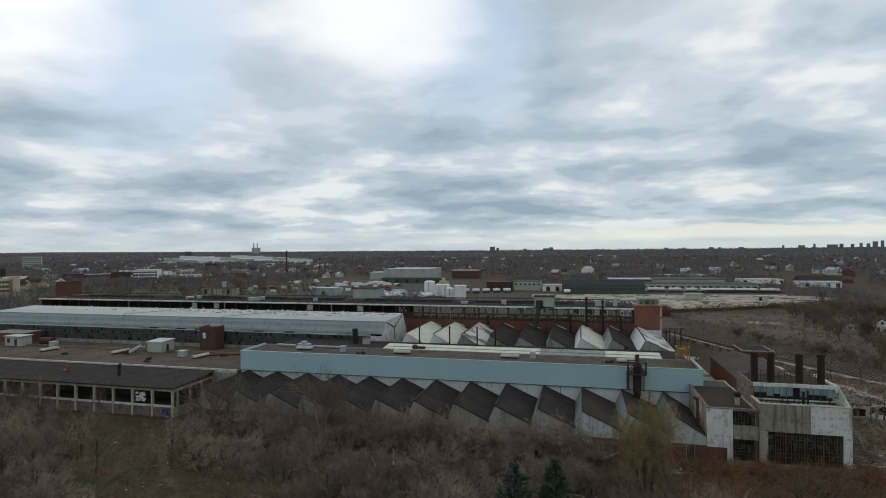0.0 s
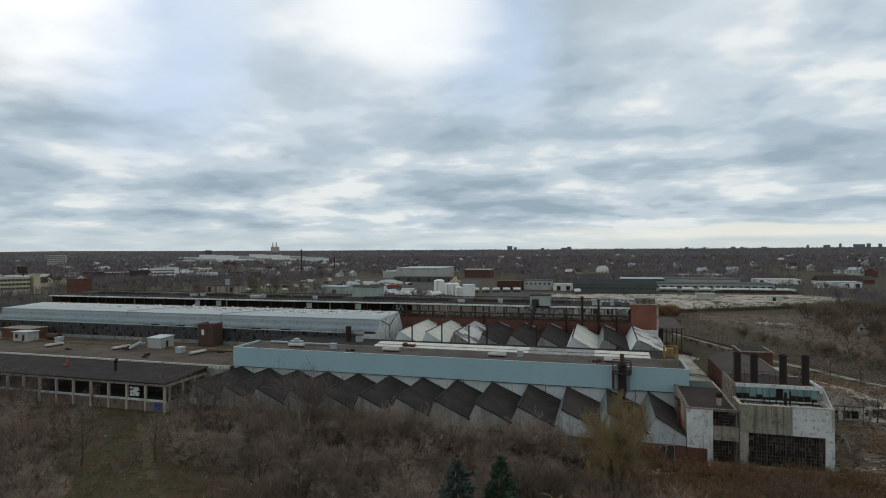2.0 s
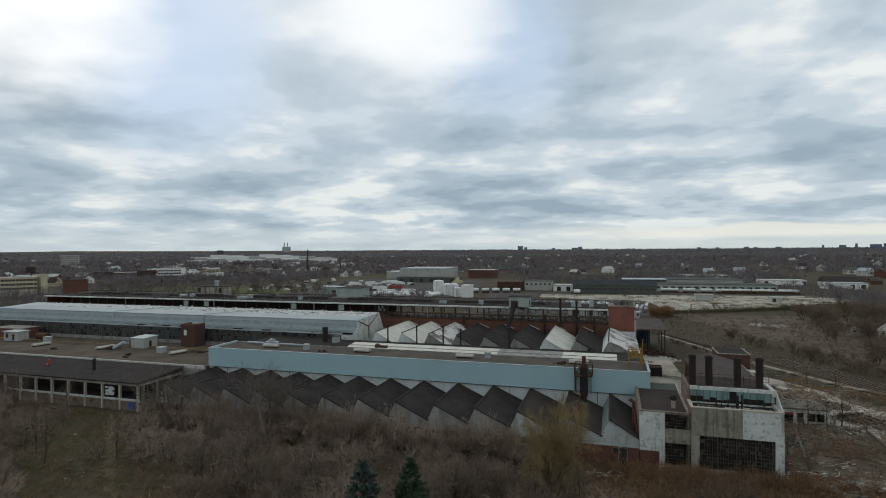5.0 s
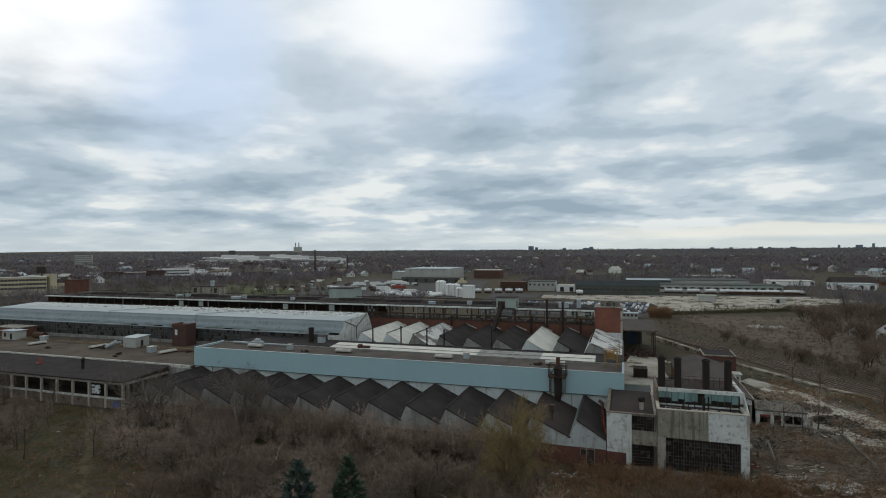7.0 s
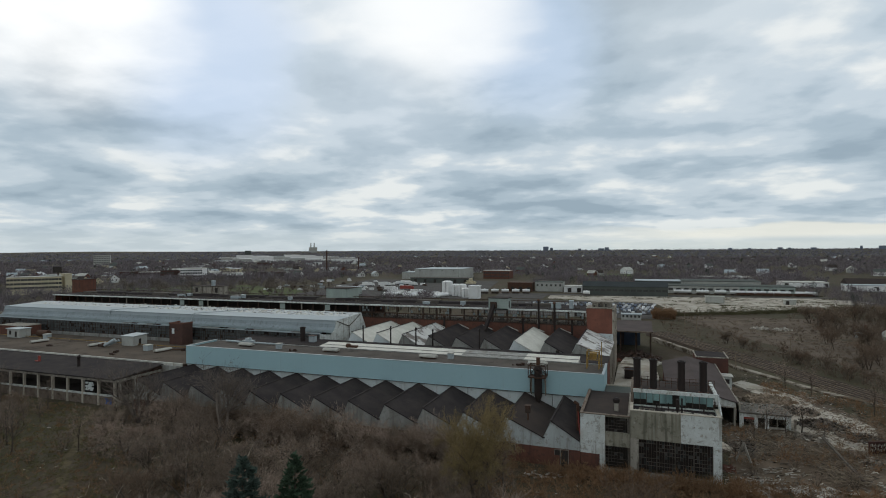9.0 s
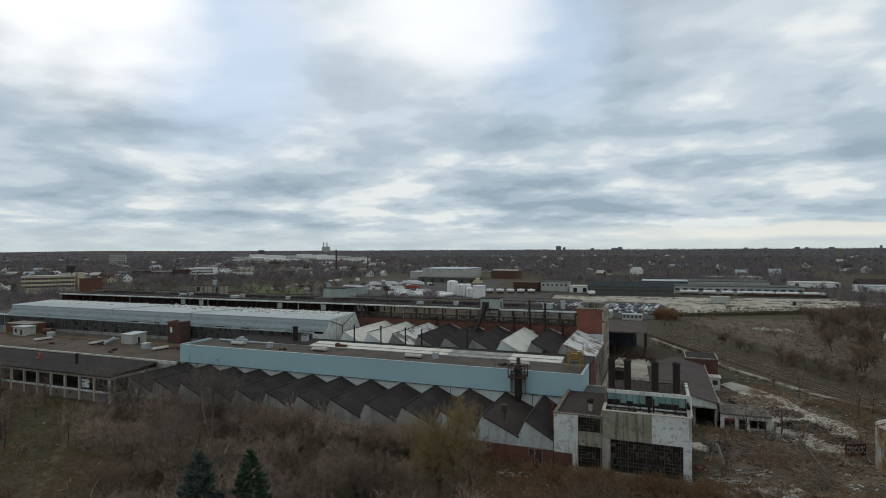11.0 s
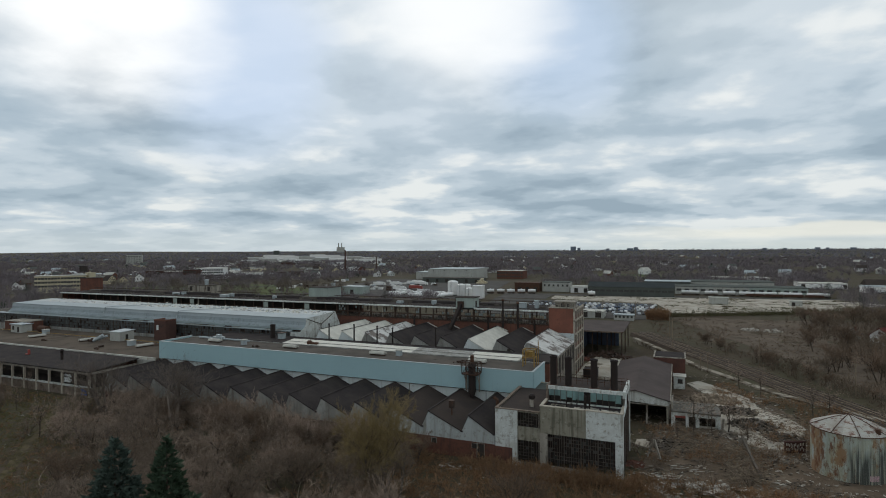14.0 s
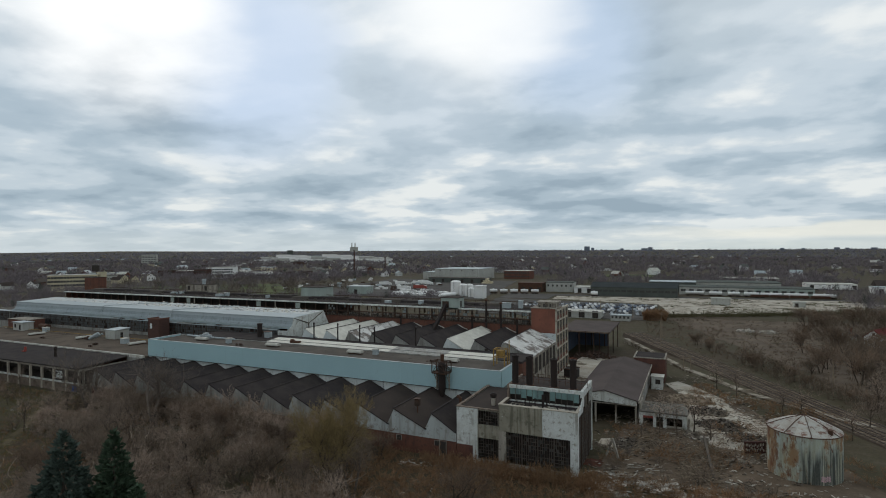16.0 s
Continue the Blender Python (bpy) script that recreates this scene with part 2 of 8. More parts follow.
BARS = surface("corroded_window_bars", (0.118, 0.10, 0.085), (0.06, 0.05, 0.042), 0.8, 0, 0.8, 5, 0.7, 0.0)
TANKROOF = surface("rusty_white_tank_roof", (0.40, 0.40, 0.37), (0.28, 0.25, 0.215), 0.8, 0.0, 0.7, 3, 0.9, 0.03, (0.14, 0.065, 0.045), 0.8, 0.515, rand=0.15)
TWIG = surface("grey_brown_twigs", (0.335, 0.262, 0.212), (0.185, 0.142, 0.112), 0.9, 0, 0.12, 2, 0.8, 0.0, island=0.25, rand=0.35)
DEADWOOD = surface("bleached_dead_wood", (0.36, 0.30, 0.235), (0.2, 0.16, 0.125), 0.9, 0, 1.0, 6, 0.8, 0.0, island=0.4)
TWIGBROWN = surface("brown_twigs", (0.205, 0.148, 0.108), (0.125, 0.09, 0.068), 0.9, 0, 0.12, 2, 0.8, 0.0, island=0.25, rand=0.3)
BARK = surface("grey_bark", (0.10, 0.082, 0.068), (0.055, 0.044, 0.036), 0.95, 0, 0.8, 8, 0.8, 0.02, rand=0.3)
WILLOW = surface("ochre_willow_twigs", (0.27, 0.205, 0.10), (0.175, 0.135, 0.07), 0.9, 0, 0.3, 2, 0.8, 0.0, island=0.3)
FIELD = surface("grey_brown_field", (0.15, 0.12, 0.094), (0.095, 0.075, 0.058), 0.95, 0, 0.06, 1.6, 0.9, 0.1, (0.055, 0.047, 0.032), 0.08, 0.56)
SHEDROOF = surface("faded_brown_felt_roof", (0.10, 0.082, 0.078), (0.07, 0.058, 0.055), 0.95, 0, 0.2, 2.5, 0.8, 0.02, (0.14, 0.12, 0.11), 0.4, 0.66)
DIRT = surface("rubble_strewn_dirt", (0.15, 0.115, 0.085), (0.08, 0.06, 0.043), 0.95, 0, 0.22, 2.2, 0.9, 0.1, (0.26, 0.235, 0.19), 0.3, 0.6)
VENT = surface("dull_cream_vent", (0.43, 0.42, 0.38), (0.31, 0.30, 0.265), 0.7, 0, 0.6, 4, 0.8, 0.01, (0.2, 0.15, 0.1), 0.8, 0.66)
WEEDGREEN = surface("dark_green_weeds", (0.105, 0.105, 0.055), (0.09, 0.072, 0.045), 0.9, 0, 0.06, 2, 0.8, 0.0, island=0.3)
STRAW = surface("olive_straw_grass", (0.175, 0.155, 0.07), (0.10, 0.096, 0.04), 0.9, 0, 0.09, 2, 0.9, 0.0, (0.12, 0.085, 0.05), 0.1, 0.58, island=0.3)
SAWWHITE = surface("cream_coated_saw_roof", (0.62, 0.61, 0.55), (0.46, 0.44, 0.39), 0.8, 0, 0.4, 3, 0.8, 0.02, (0.2, 0.17, 0.13), 0.5, 0.68, runs=(0.36, 0.34, 0.29), runs_at=0.6)
TREEBARK = surface("tall_tree_branches", (0.165, 0.138, 0.118), (0.11, 0.09, 0.077), 0.95, 0, 0.4, 4, 0.8, 0.0, island=0.2)
RUSSET = surface("russet_brush", (0.25, 0.148, 0.085), (0.165, 0.105, 0.062), 0.9, 0, 0.07, 2, 0.8, 0.0, (0.21, 0.175, 0.10), 0.05, 0.6, island=0.35)
SPRUCE = surface("blue_green_spruce_needles", (0.072, 0.10, 0.082), (0.042, 0.062, 0.05), 0.8, 0, 0.6, 5, 0.8, 0.0, island=0.35)
FIRGREEN = surface("dark_green_fir_needles", (0.058, 0.092, 0.055), (0.036, 0.06, 0.035), 0.8, 0, 0.6, 5, 0.8, 0.0, island=0.35)
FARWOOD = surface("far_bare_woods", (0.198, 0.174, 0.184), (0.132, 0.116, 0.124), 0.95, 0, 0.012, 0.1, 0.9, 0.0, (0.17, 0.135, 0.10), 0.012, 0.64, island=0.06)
# bluer than the nearer woods: aerial haze is put into this base colour
HORIZONWOOD = surface("haze_tinted_horizon_woods", (0.195, 0.19, 0.225), (0.15, 0.148, 0.175), 0.95, 0, 0.004, 0.05, 0.9, 0.0, island=0.06)
BRUSH = surface("brown_field_brush", (0.19, 0.148, 0.113), (0.122, 0.095, 0.072), 0.9, 0, 0.05, 2, 0.8, 0.0, (0.15, 0.14, 0.075), 0.04, 0.6, island=0.3)
EVERGREEN = surface("dark_evergreen", (0.07, 0.085, 0.065), (0.05, 0.062, 0.048), 0.9, 0, 0.4, 2, 0.8, 0.0, island=0.3)
BALLAST = surface("dirty_track_ballast", (0.105, 0.083, 0.067), (0.065, 0.052, 0.043), 0.95, 0, 0.2, 5, 0.9, 0.04)
RAILSTEEL = surface("worn_rail_steel", (0.11, 0.09, 0.08), (0.07, 0.05, 0.04), 0.6, 0.5, 1, 5, 0.6, 0.0)
PALESLAB = surface("pale_broken_concrete", (0.46, 0.43, 0.375), (0.27, 0.24, 0.195), 0.95, 0, 0.12, 2, 0.9, 0.04, (0.10, 0.08, 0.056), 0.13, 0.54)
ASPHALT = surface("old_asphalt", (0.10, 0.095, 0.09), (0.065, 0.06, 0.055), 0.95, 0, 0.1, 4, 0.9, 0.03, (0.16, 0.15, 0.13), 0.2, 0.66)
CARWHITE = surface("white_enamel", (0.72, 0.73, 0.73), (0.60, 0.60, 0.58), 0.45, 0, 0.3, 2, 0.6, 0.0, (0.35, 0.3, 0.25), 0.5, 0.7)
SHEDBLUE = surface("faded_navy_siding", (0.07, 0.095, 0.145), (0.045, 0.06, 0.09), 0.8, 0, 0.4, 4, 0.8, 0.02)
PALEWALL = surface("pale_grey_block_wall", (0.42, 0.43, 0.40), (0.32, 0.32, 0.30), 0.85, 0, 0.1, 2, 0.8, 0.02, runs=(0.25, 0.25, 0.23), runs_at=0.56)
GREENGREY = surface("dark_green_grey_roof", (0.105, 0.115, 0.105), (0.07, 0.078, 0.073), 0.95, 0, 0.1, 2, 0.8, 0.02)
CREAM = surface("cream_panel_wall", (0.52, 0.46, 0.32), (0.42, 0.38, 0.28), 0.8, 0, 0.1, 2, 0.8, 0.02)
PALEGREEN = surface("pale_green_siding", (0.34, 0.40, 0.37), (0.24, 0.28, 0.26), 0.8, 0, 0.3, 2, 0.8, 0.02, (0.14, 0.11, 0.08), 0.4, 0.68, True)
REDPAINT = surface("faded_red_paint", (0.30, 0.06, 0.045), (0.20, 0.05, 0.04), 0.7, 0, 0.4, 3, 0.8, 0.01)
DARKRED = surface("maroon_shingle_roof", (0.13, 0.035, 0.03), (0.09, 0.03, 0.028), 0.9, 0, 0.5, 4, 0.8, 0.02)
TILEBLUE = surface("bright_blue_spray_paint", (0.02, 0.10, 0.45), (0.03, 0.12, 0.40), 0.6, 0, 0.8, 4, 0.5, 0.0)
WOOD = surface("grey_timber", (0.25, 0.20, 0.15), (0.14, 0.112, 0.085), 0.9, 0, 0.6, 6, 0.8, 0.02, island=0.35)
RUBBLE = surface("mixed_rubble", (0.24, 0.215, 0.18), (0.13, 0.105, 0.085), 0.95, 0, 0.6, 4, 0.9, 0.03, island=0.55)
PALERUBBLE = surface("pale_scrap_sheets", (0.42, 0.40, 0.355), (0.24, 0.215, 0.18), 0.85, 0, 0.6, 4, 0.9, 0.02, island=0.4)


def ground_material():
    m = bpy.data.materials.new("rough_winter_ground")
    m.use_nodes = True
    nt = m.node_tree
    n, link = nt.nodes.new, nt.links.new
    b = nt.nodes["Principled BSDF"]
    co = n("ShaderNodeTexCoord").outputs["Object"]

    def noise_at(s, d=6, r=0.6):
        t = n("ShaderNodeTexNoise")
        t.inputs["Scale"].default_value, t.inputs["Detail"].default_value, t.inputs["Roughness"].default_value = s, d, r
        link(co, t.inputs["Vector"])
        return t.outputs[0]

    def mix(fac, a, c):
        x = n("ShaderNodeMix")
        x.data_type = "RGBA"
        link(fac, x.inputs[0])
        for sock, v in ((x.inputs[6], a), (x.inputs[7], c)):
            if isinstance(v, tuple):
                sock.default_value = (*v, 1)
            else:
                link(v, sock)
        return x.outputs[2]

    def span(v, lo, hi, top=1.0):
        r = n("ShaderNodeMapRange")
        link(v, r.inputs[0])
        r.inputs[1].default_value, r.inputs[2].default_value, r.inputs[4].default_value = lo, hi, top
        return r.outputs[0]

    col = mix(span(noise_at(0.03), 0.4, 0.62), (0.088, 0.06, 0.04), (0.072, 0.058, 0.034))
    col = mix(span(noise_at(0.022), 0.40, 0.55, 0.8), col, (0.066, 0.059, 0.031))
    col = mix(span(noise_at(0.25), 0.5, 0.72, 0.7), col, (0.125, 0.098, 0.072))
    col = mix(span(noise_at(0.8, 5, 0.7), 0.5, 0.6, 0.5), col, (0.05, 0.044, 0.026))
    col = mix(span(noise_at(2.2, 4), 0.45, 0.7, 0.6), col, (0.06, 0.045, 0.034))
    link(col, b.inputs["Base Color"])
    b.inputs["Roughness"].default_value, b.inputs["Specular IOR Level"].default_value = 0.95, 0.1
    bp = n("ShaderNodeBump")
    bp.inputs["Strength"].default_value, bp.inputs["Distance"].default_value = 0.7, 0.2
    link(noise_at(1.2, 6, 0.7), bp.inputs["Height"])
    link(bp.outputs[0], b.inputs["Normal"])
    return m


def tank_material():
    """Pale green tank paint with rust breaking out in patches and black grease running down one side."""
    m = bpy.data.materials.new("rust_streaked_tank_paint")
    m.use_nodes = True
    nt = m.node_tree
    n, link = nt.nodes.new, nt.links.new
    b = nt.nodes["Principled BSDF"]
    co = n("ShaderNodeTexCoord").outputs["Object"]
    sep = n("ShaderNodeSeparateXYZ")
    link(co, sep.inputs[0])

    def noise_at(s, squash, d=5, r=0.65, off=0.0):
        mp = n("ShaderNodeMapping")
        mp.inputs["Scale"].default_value, mp.inputs["Location"].default_value = (1, 1, squash), (off, off, 0)
        link(co, mp.inputs[0])
        t = n("ShaderNodeTexNoise")
        t.inputs["Scale"].default_value, t.inputs["Detail"].default_value, t.inputs["Roughness"].default_value = s, d, r
        link(mp.outputs[0], t.inputs["Vector"])
        return t.outputs[0]

    def span(v, lo, hi, top=1.0):
        q = n("ShaderNodeMapRange")
        link(v, q.inputs[0])
        q.inputs[1].default_value, q.inputs[2].default_value, q.inputs[4].default_value = lo, hi, top
        return q.outputs[0]

    def math_of(op, a, c):
        q = n("ShaderNodeMath")
        q.operation = op
        for sock, v in zip(q.inputs, (a, c)):
            if isinstance(v, float):
                sock.default_value = v
            else:
                link(v, sock)
        return q.outputs[0]

    def mix(fac, a, c):
        q = n("ShaderNodeMix")
        q.data_type = "RGBA"
        link(fac, q.inputs[0])
        for sock, v in ((q.inputs[6], a), (q.inputs[7], c)):
            if isinstance(v, tuple):
                sock.default_value = (*v, 1)
            else:
                link(v, sock)
        return q.outputs[2]

    col = mix(span(noise_at(0.5, 0.3), 0.4, 0.65), (0.38, 0.425, 0.385), (0.36, 0.345, 0.24))
    col = mix(span(noise_at(1.8, 0.05, off=3.0), 0.48, 0.66, 0.6), col, (0.26, 0.25, 0.18))
    # rust: thick in patches, thin runs below them
    west = span(sep.outputs[0], 77.4, 74.0)
    east = span(sep.outputs[0], 78.4, 80.6)
    high = span(sep.outputs[2], 5.6, 7.2)
    where = math_of("MAXIMUM", west, math_of("MULTIPLY", east, high))
    patch = math_of("ADD", noise_at(0.55, 0.5, 7, 0.72), math_of("MULTIPLY", where, 0.10))
    col = mix(span(patch, 0.55, 0.63, 0.85), col, (0.25, 0.125, 0.05))
    col = mix(span(math_of("ADD", noise_at(1.1, 0.35, 8, 0.75, 7.0), math_of("MULTIPLY", where, 0.10)), 0.60, 0.68, 0.9), col, (0.14, 0.055, 0.025))
    # black grease running down from half height
    edge = math_of("ADD", sep.outputs[2], math_of("MULTIPLY", math_of("SUBTRACT", noise_at(1.4, 0.0, 4, 0.6, 2.0), 0.5), 7.0))
    zone = math_of("MULTIPLY", span(edge, 7.4, 5.4), span(sep.outputs[0], 75.4, 76.2))
    runs = span(noise_at(2.6, 0.03, 4, 0.6, 11.0), 0.36, 0.52)
    col = mix(math_of("MULTIPLY", zone, math_of("MULTIPLY", runs, 0.95)), col, (0.045, 0.048, 0.042))
    col = mix(span(noise_at(7.0, 0.5, 3), 0.45, 0.8, 0.35), col, (0.2, 0.19, 0.15))
    link(col, b.inputs["Base Color"])
    b.inputs["Roughness"].default_value, b.inputs["Specular IOR Level"].default_value = 0.75, 0.25
    bp = n("ShaderNodeBump")
    bp.inputs["Strength"].default_value, bp.inputs["Distance"].default_value = 0.5, 0.02
    link(noise_at(3.0, 1.0), bp.inputs["Height"])
    link(bp.outputs[0], b.inputs["Normal"])
    return m


TANKPAINT = tank_material()
GROUND = ground_material()
ROTTEN = surface("rotten_brown_coping", (0.22, 0.185, 0.155), (0.12, 0.09, 0.07), 0.95, 0, 0.9, 5, 0.9, 0.03, (0.08, 0.06, 0.05), 0.8, 0.55)
PATH = surface("trodden_grass", (0.125, 0.10, 0.062), (0.078, 0.064, 0.036), 0.95, 0, 0.5, 3, 0.95, 0.05, (0.055, 0.045, 0.03), 0.6, 0.5)
# haze of the far distance, painted as a blue-grey facade colour
HAZEBLUE = surface("haze_tinted_facade", (0.17, 0.20, 0.25), (0.12, 0.145, 0.185), 0.9, 0, 0.02, 0.2, 0.6, 0.0)

# ---- small modelling helpers ----
class Mesh:
    """Collects faces, then becomes one mesh object."""

    def __init__(self):
        self.v, self.f, self.m = [], [], []

    def poly(self, pts, mi=0):
        i = len(self.v)
        self.v += [tuple(p) for p in pts]
        self.f.append(tuple(range(i, i + len(pts))))
        self.m.append(mi)
        return self

    def hexa(self, p, mi=0):
        """Eight corners: four below, four above, each ring counter-clockwise."""
        i = len(self.v)
        self.v += [tuple(q) for q in p]
        for f in ((3, 2, 1, 0), (4, 5, 6, 7), (0, 1, 5, 4), (1, 2, 6, 5), (2, 3, 7, 6), (3, 0, 4, 7)):
            self.f.append(tuple(i + k for k in f))
            self.m.append(mi)
        return self

    def box(self, x0, x1, y0, y1, z0, z1, mi=0):
        return self.hexa([(x0, y0, z0), (x1, y0, z0), (x1, y1, z0), (x0, y1, z0), (x0, y0, z1), (x1, y0, z1), (x1, y1, z1), (x0, y1, z1)], mi)

    def prism(self, outline, axis, a, b, mi=0):
        """A flat outline drawn out along an axis from a to b; for axis x the outline is (y, z), for y (x, z), for z (x, y)."""
        def at(p, t):
            return {"x": (t, p[0], p[1]), "y": (p[0], t, p[1]), "z": (p[0], p[1], t)}[axis]
        i, n = len(self.v), len(outline)
        self.v += [at(p, a) for p in outline] + [at(p, b) for p in outline]
        self.f += [tuple(range(i, i + n)), tuple(range(i + 2 * n - 1, i + n - 1, -1))]
        self.m += [mi, mi]
        for k in range(n):
            self.f.append((i + (k + 1) % n, i + k, i + n + k, i + n + (k + 1) % n))
            self.m.append(mi)
        return self

    def bar(self, p, q, r, n=4, r2=None, mi=0, caps=True):
        """A straight rod from p to q, tapering from r to r2."""
        p, q = Vector(p), Vector(q)
        r2 = r if r2 is None else r2
        d = (q - p).normalized()
        s = d.orthogonal().normalized() if abs(d.z) < 0.99 else Vector((1, 0, 0))
        if n == 4 and abs(d.z) < 0.99:
            s = (d.cross(Vector((0, 0, 1))).normalized() + d.cross(d.cross(Vector((0, 0, 1)))).normalized()).normalized()
        elif n == 4:
            s = Vector((0.7071, 0.7071, 0))
        u = d.cross(s)
        i = len(self.v)
        for c, rr in ((p, r), (q, r2)):
            for k in range(n):
                a = 2 * math.pi * k / n
                self.v.append(tuple(c + rr * (math.cos(a) * s + math.sin(a) * u)))
        for k in range(n):
            self.f.append((i + k, i + (k + 1) % n, i + n + (k + 1) % n, i + n + k))
            self.m.append(mi)
        if caps:
            self.f += [tuple(i + n - 1 - k for k in range(n)), tuple(i + n + k for k in range(n))]
            self.m += [mi, mi]
        return self

    def lathe(self, x, y, rings, n=24, mi=0, cap=True):
        """Rings of (radius, height) turned round an upright axis."""
        i = len(self.v)
        for r, z in rings:
            for k in range(n):
                a = 2 * math.pi * k / n
                self.v.append((x + r * math.cos(a), y + r * math.sin(a), z))
        for j in range(len(rings) - 1):
            for k in range(n):
                self.f.append((i + j * n + k, i + j * n + (k + 1) % n, i + (j + 1) * n + (k + 1) % n, i + (j + 1) * n + k))
                self.m.append(mi)
        if cap:
            self.f.append(tuple(i + (len(rings) - 1) * n + k for k in range(n)))
            self.m.append(mi)
        return self

    def data(self, name, mats, smooth=False):
        me = bpy.data.meshes.new(name)
        me.from_pydata(self.v, [], self.f)
        for m in mats if isinstance(mats, (list, tuple)) else [mats]:
            me.materials.append(m)
        if len(me.materials) > 1:
            me.polygons.foreach_set("material_index", self.m)
        if smooth:
            me.polygons.foreach_set("use_smooth", [True] * len(self.f))
        me.update()
        return me


def thing(name, at, label, category, group="", kind=""):
    ob = new(name)
    ob.empty_display_size = 0.5
    ob.location = at
    return tagged(ob, label, category, group, kind)


def base_of(ob):
    """Where an object's own origin stands in the world."""
    return Vector(ob.location) + (base_of(ob.parent) + (ob.matrix_parent_inverse.translation) if ob.parent else Vector((0, 0, 0)))


def part(name, mesh, material, parent, label="", kind="", smooth=False):
    """Links a mesh, given in the place's own coordinates, as one part of a thing."""
    ob = new(name, mesh.data(name, material, smooth) if isinstance(mesh, Mesh) else mesh)
    ob.parent = parent
    if parent is not None:
        ob.matrix_parent_inverse = Matrix.Translation(-base_of(parent))
    return tagged(ob, label, kind=kind)


def solid(name, mesh, material, label, category, group="", kind="", smooth=False):
    """A thing that is one mesh."""
    return tagged(new(name, mesh.data(name, material, smooth)), label, category, group, kind)


RND = random.Random(7)


def window_grid(parent, x0, x1, y, z0, z1, nx, nz, axis="x", missing=0.25, bar=0.05, name="window", glass=None, bars=None, label=""):
    """A steel sash in a wall that runs along x (or y): bars, and the panes that are left; the rest is open."""
    fr, pn = Mesh(), Mesh()

    def bx(ms, a, b, c0, c1, e, f):
        ms.box(a, b, c0, c1, e, f) if axis == "x" else ms.box(c0, c1, a, b, e, f)
    for i in range(nx + 1):
        x = x0 + (x1 - x0) * i / nx
        w = bar * (2 if i in (0, nx) else 1)
        if missing > 0.7 and 0 < i < nx:
            cut = z0 + (z1 - z0) * RND.choice((0, 0, 0, RND.uniform(0.1, 0.7)))
            bx(fr, x - w / 2, x + w / 2, y - 0.06, y + 0.06, cut, z1)
        else:
            bx(fr, x - w / 2, x + w / 2, y - 0.06, y + 0.06, z0, z1)
    for j in range(nz + 1):
        z = z0 + (z1 - z0) * j / nz
        w = bar * (2 if j in (0, nz) else 1)
        a, b = x0 + bar * 0.5, x1 - bar * 0.5
        if missing > 0.7 and 0 < j < nz and RND.random() < 0.6:
            a, b = (a, a + (b - a) * RND.randint(1, nx - 1) / nx) if RND.random() < 0.5 else (b - (b - a) * RND.randint(1, nx - 1) / nx, b)
        bx(fr, a, b, y - 0.05, y + 0.05, z - w / 2, z + w / 2)
    for i in range(nx):
        for j in range(nz):
            if RND.random() < missing:
                continue
            a, b = x0 + (x1 - x0) * (i + 0.07) / nx, x0 + (x1 - x0) * (i + 0.93) / nx
            c, d = z0 + (z1 - z0) * (j + 0.07) / nz, z0 + (z1 - z0) * (j + 0.93) / nz
            bx(pn, a, b, y - 0.012, y + 0.012, c, d)
    w = part(name, fr, bars or BARS, parent, label)
    if pn.f:
        part("panes", pn, glass or PANE, w, "grimy leftover window panes", kind="stuff")
    return w

# ---- ground ----
def relief(x, y):
    """Height of the open ground: gentle, level round the works."""
    def step(t):
        t = min(1.0, max(0.0, t))
        return t * t * (3 - 2 * t)
    plateau = 1.5 * step((x - 22) / 48) * (1 - step((y - 215) / 80)) * (1 - step((x - 130) / 60))
    h = 0.35 * noise.noise(Vector((x * 0.03, y * 0.03, 0))) + 0.15 * noise.noise(Vector((x * 0.15, y * 0.15, 3)))
    d = math.hypot(x, y)
    return h * (1 if y < 100 else 0.35) - 0.1 + plateau + (0 if d < 900 else 19 * ((d - 900) / 3600) ** 2 + 2 * noise.noise(Vector((x * 0.0012, y * 0.0012, 9))) * min(1, (d - 900) / 800))


def build_ground():
    xs = sorted(set([-4700, -3800, -3000, -2400, -1900, -1500, -1200, -950, -750, -600, -480, -380, -300, -240] + list(range(-200, 201, 4)) +
                    [240, 300, 380, 480, 600, 750, 950, 1200, 1500, 1900, 2400, 3000, 3800, 4700]))
    ys = sorted(set([-300, -150, -60, -20, 0, 15] + list(range(20, 260, 4)) + list(range(260, 600, 20)) + list(range(600, 1500, 100)) + [1500, 1700, 2000, 2300, 2600, 3000, 3400, 3800, 4200, 4700]))
    ms = Mesh()
    ms.v = [(x, y, relief(x, y)) for y in ys for x in xs]
    w = len(xs)
    ms.f = [(j * w + i, j * w + i + 1, (j + 1) * w + i + 1, (j + 1) * w + i) for j in range(len(ys) - 1) for i in range(w - 1)]
    ms.m = [0] * len(ms.f)
    solid("ground", ms, GROUND, "rough brown winter ground with dead grass and moss", "ground", kind="structure", smooth=True)



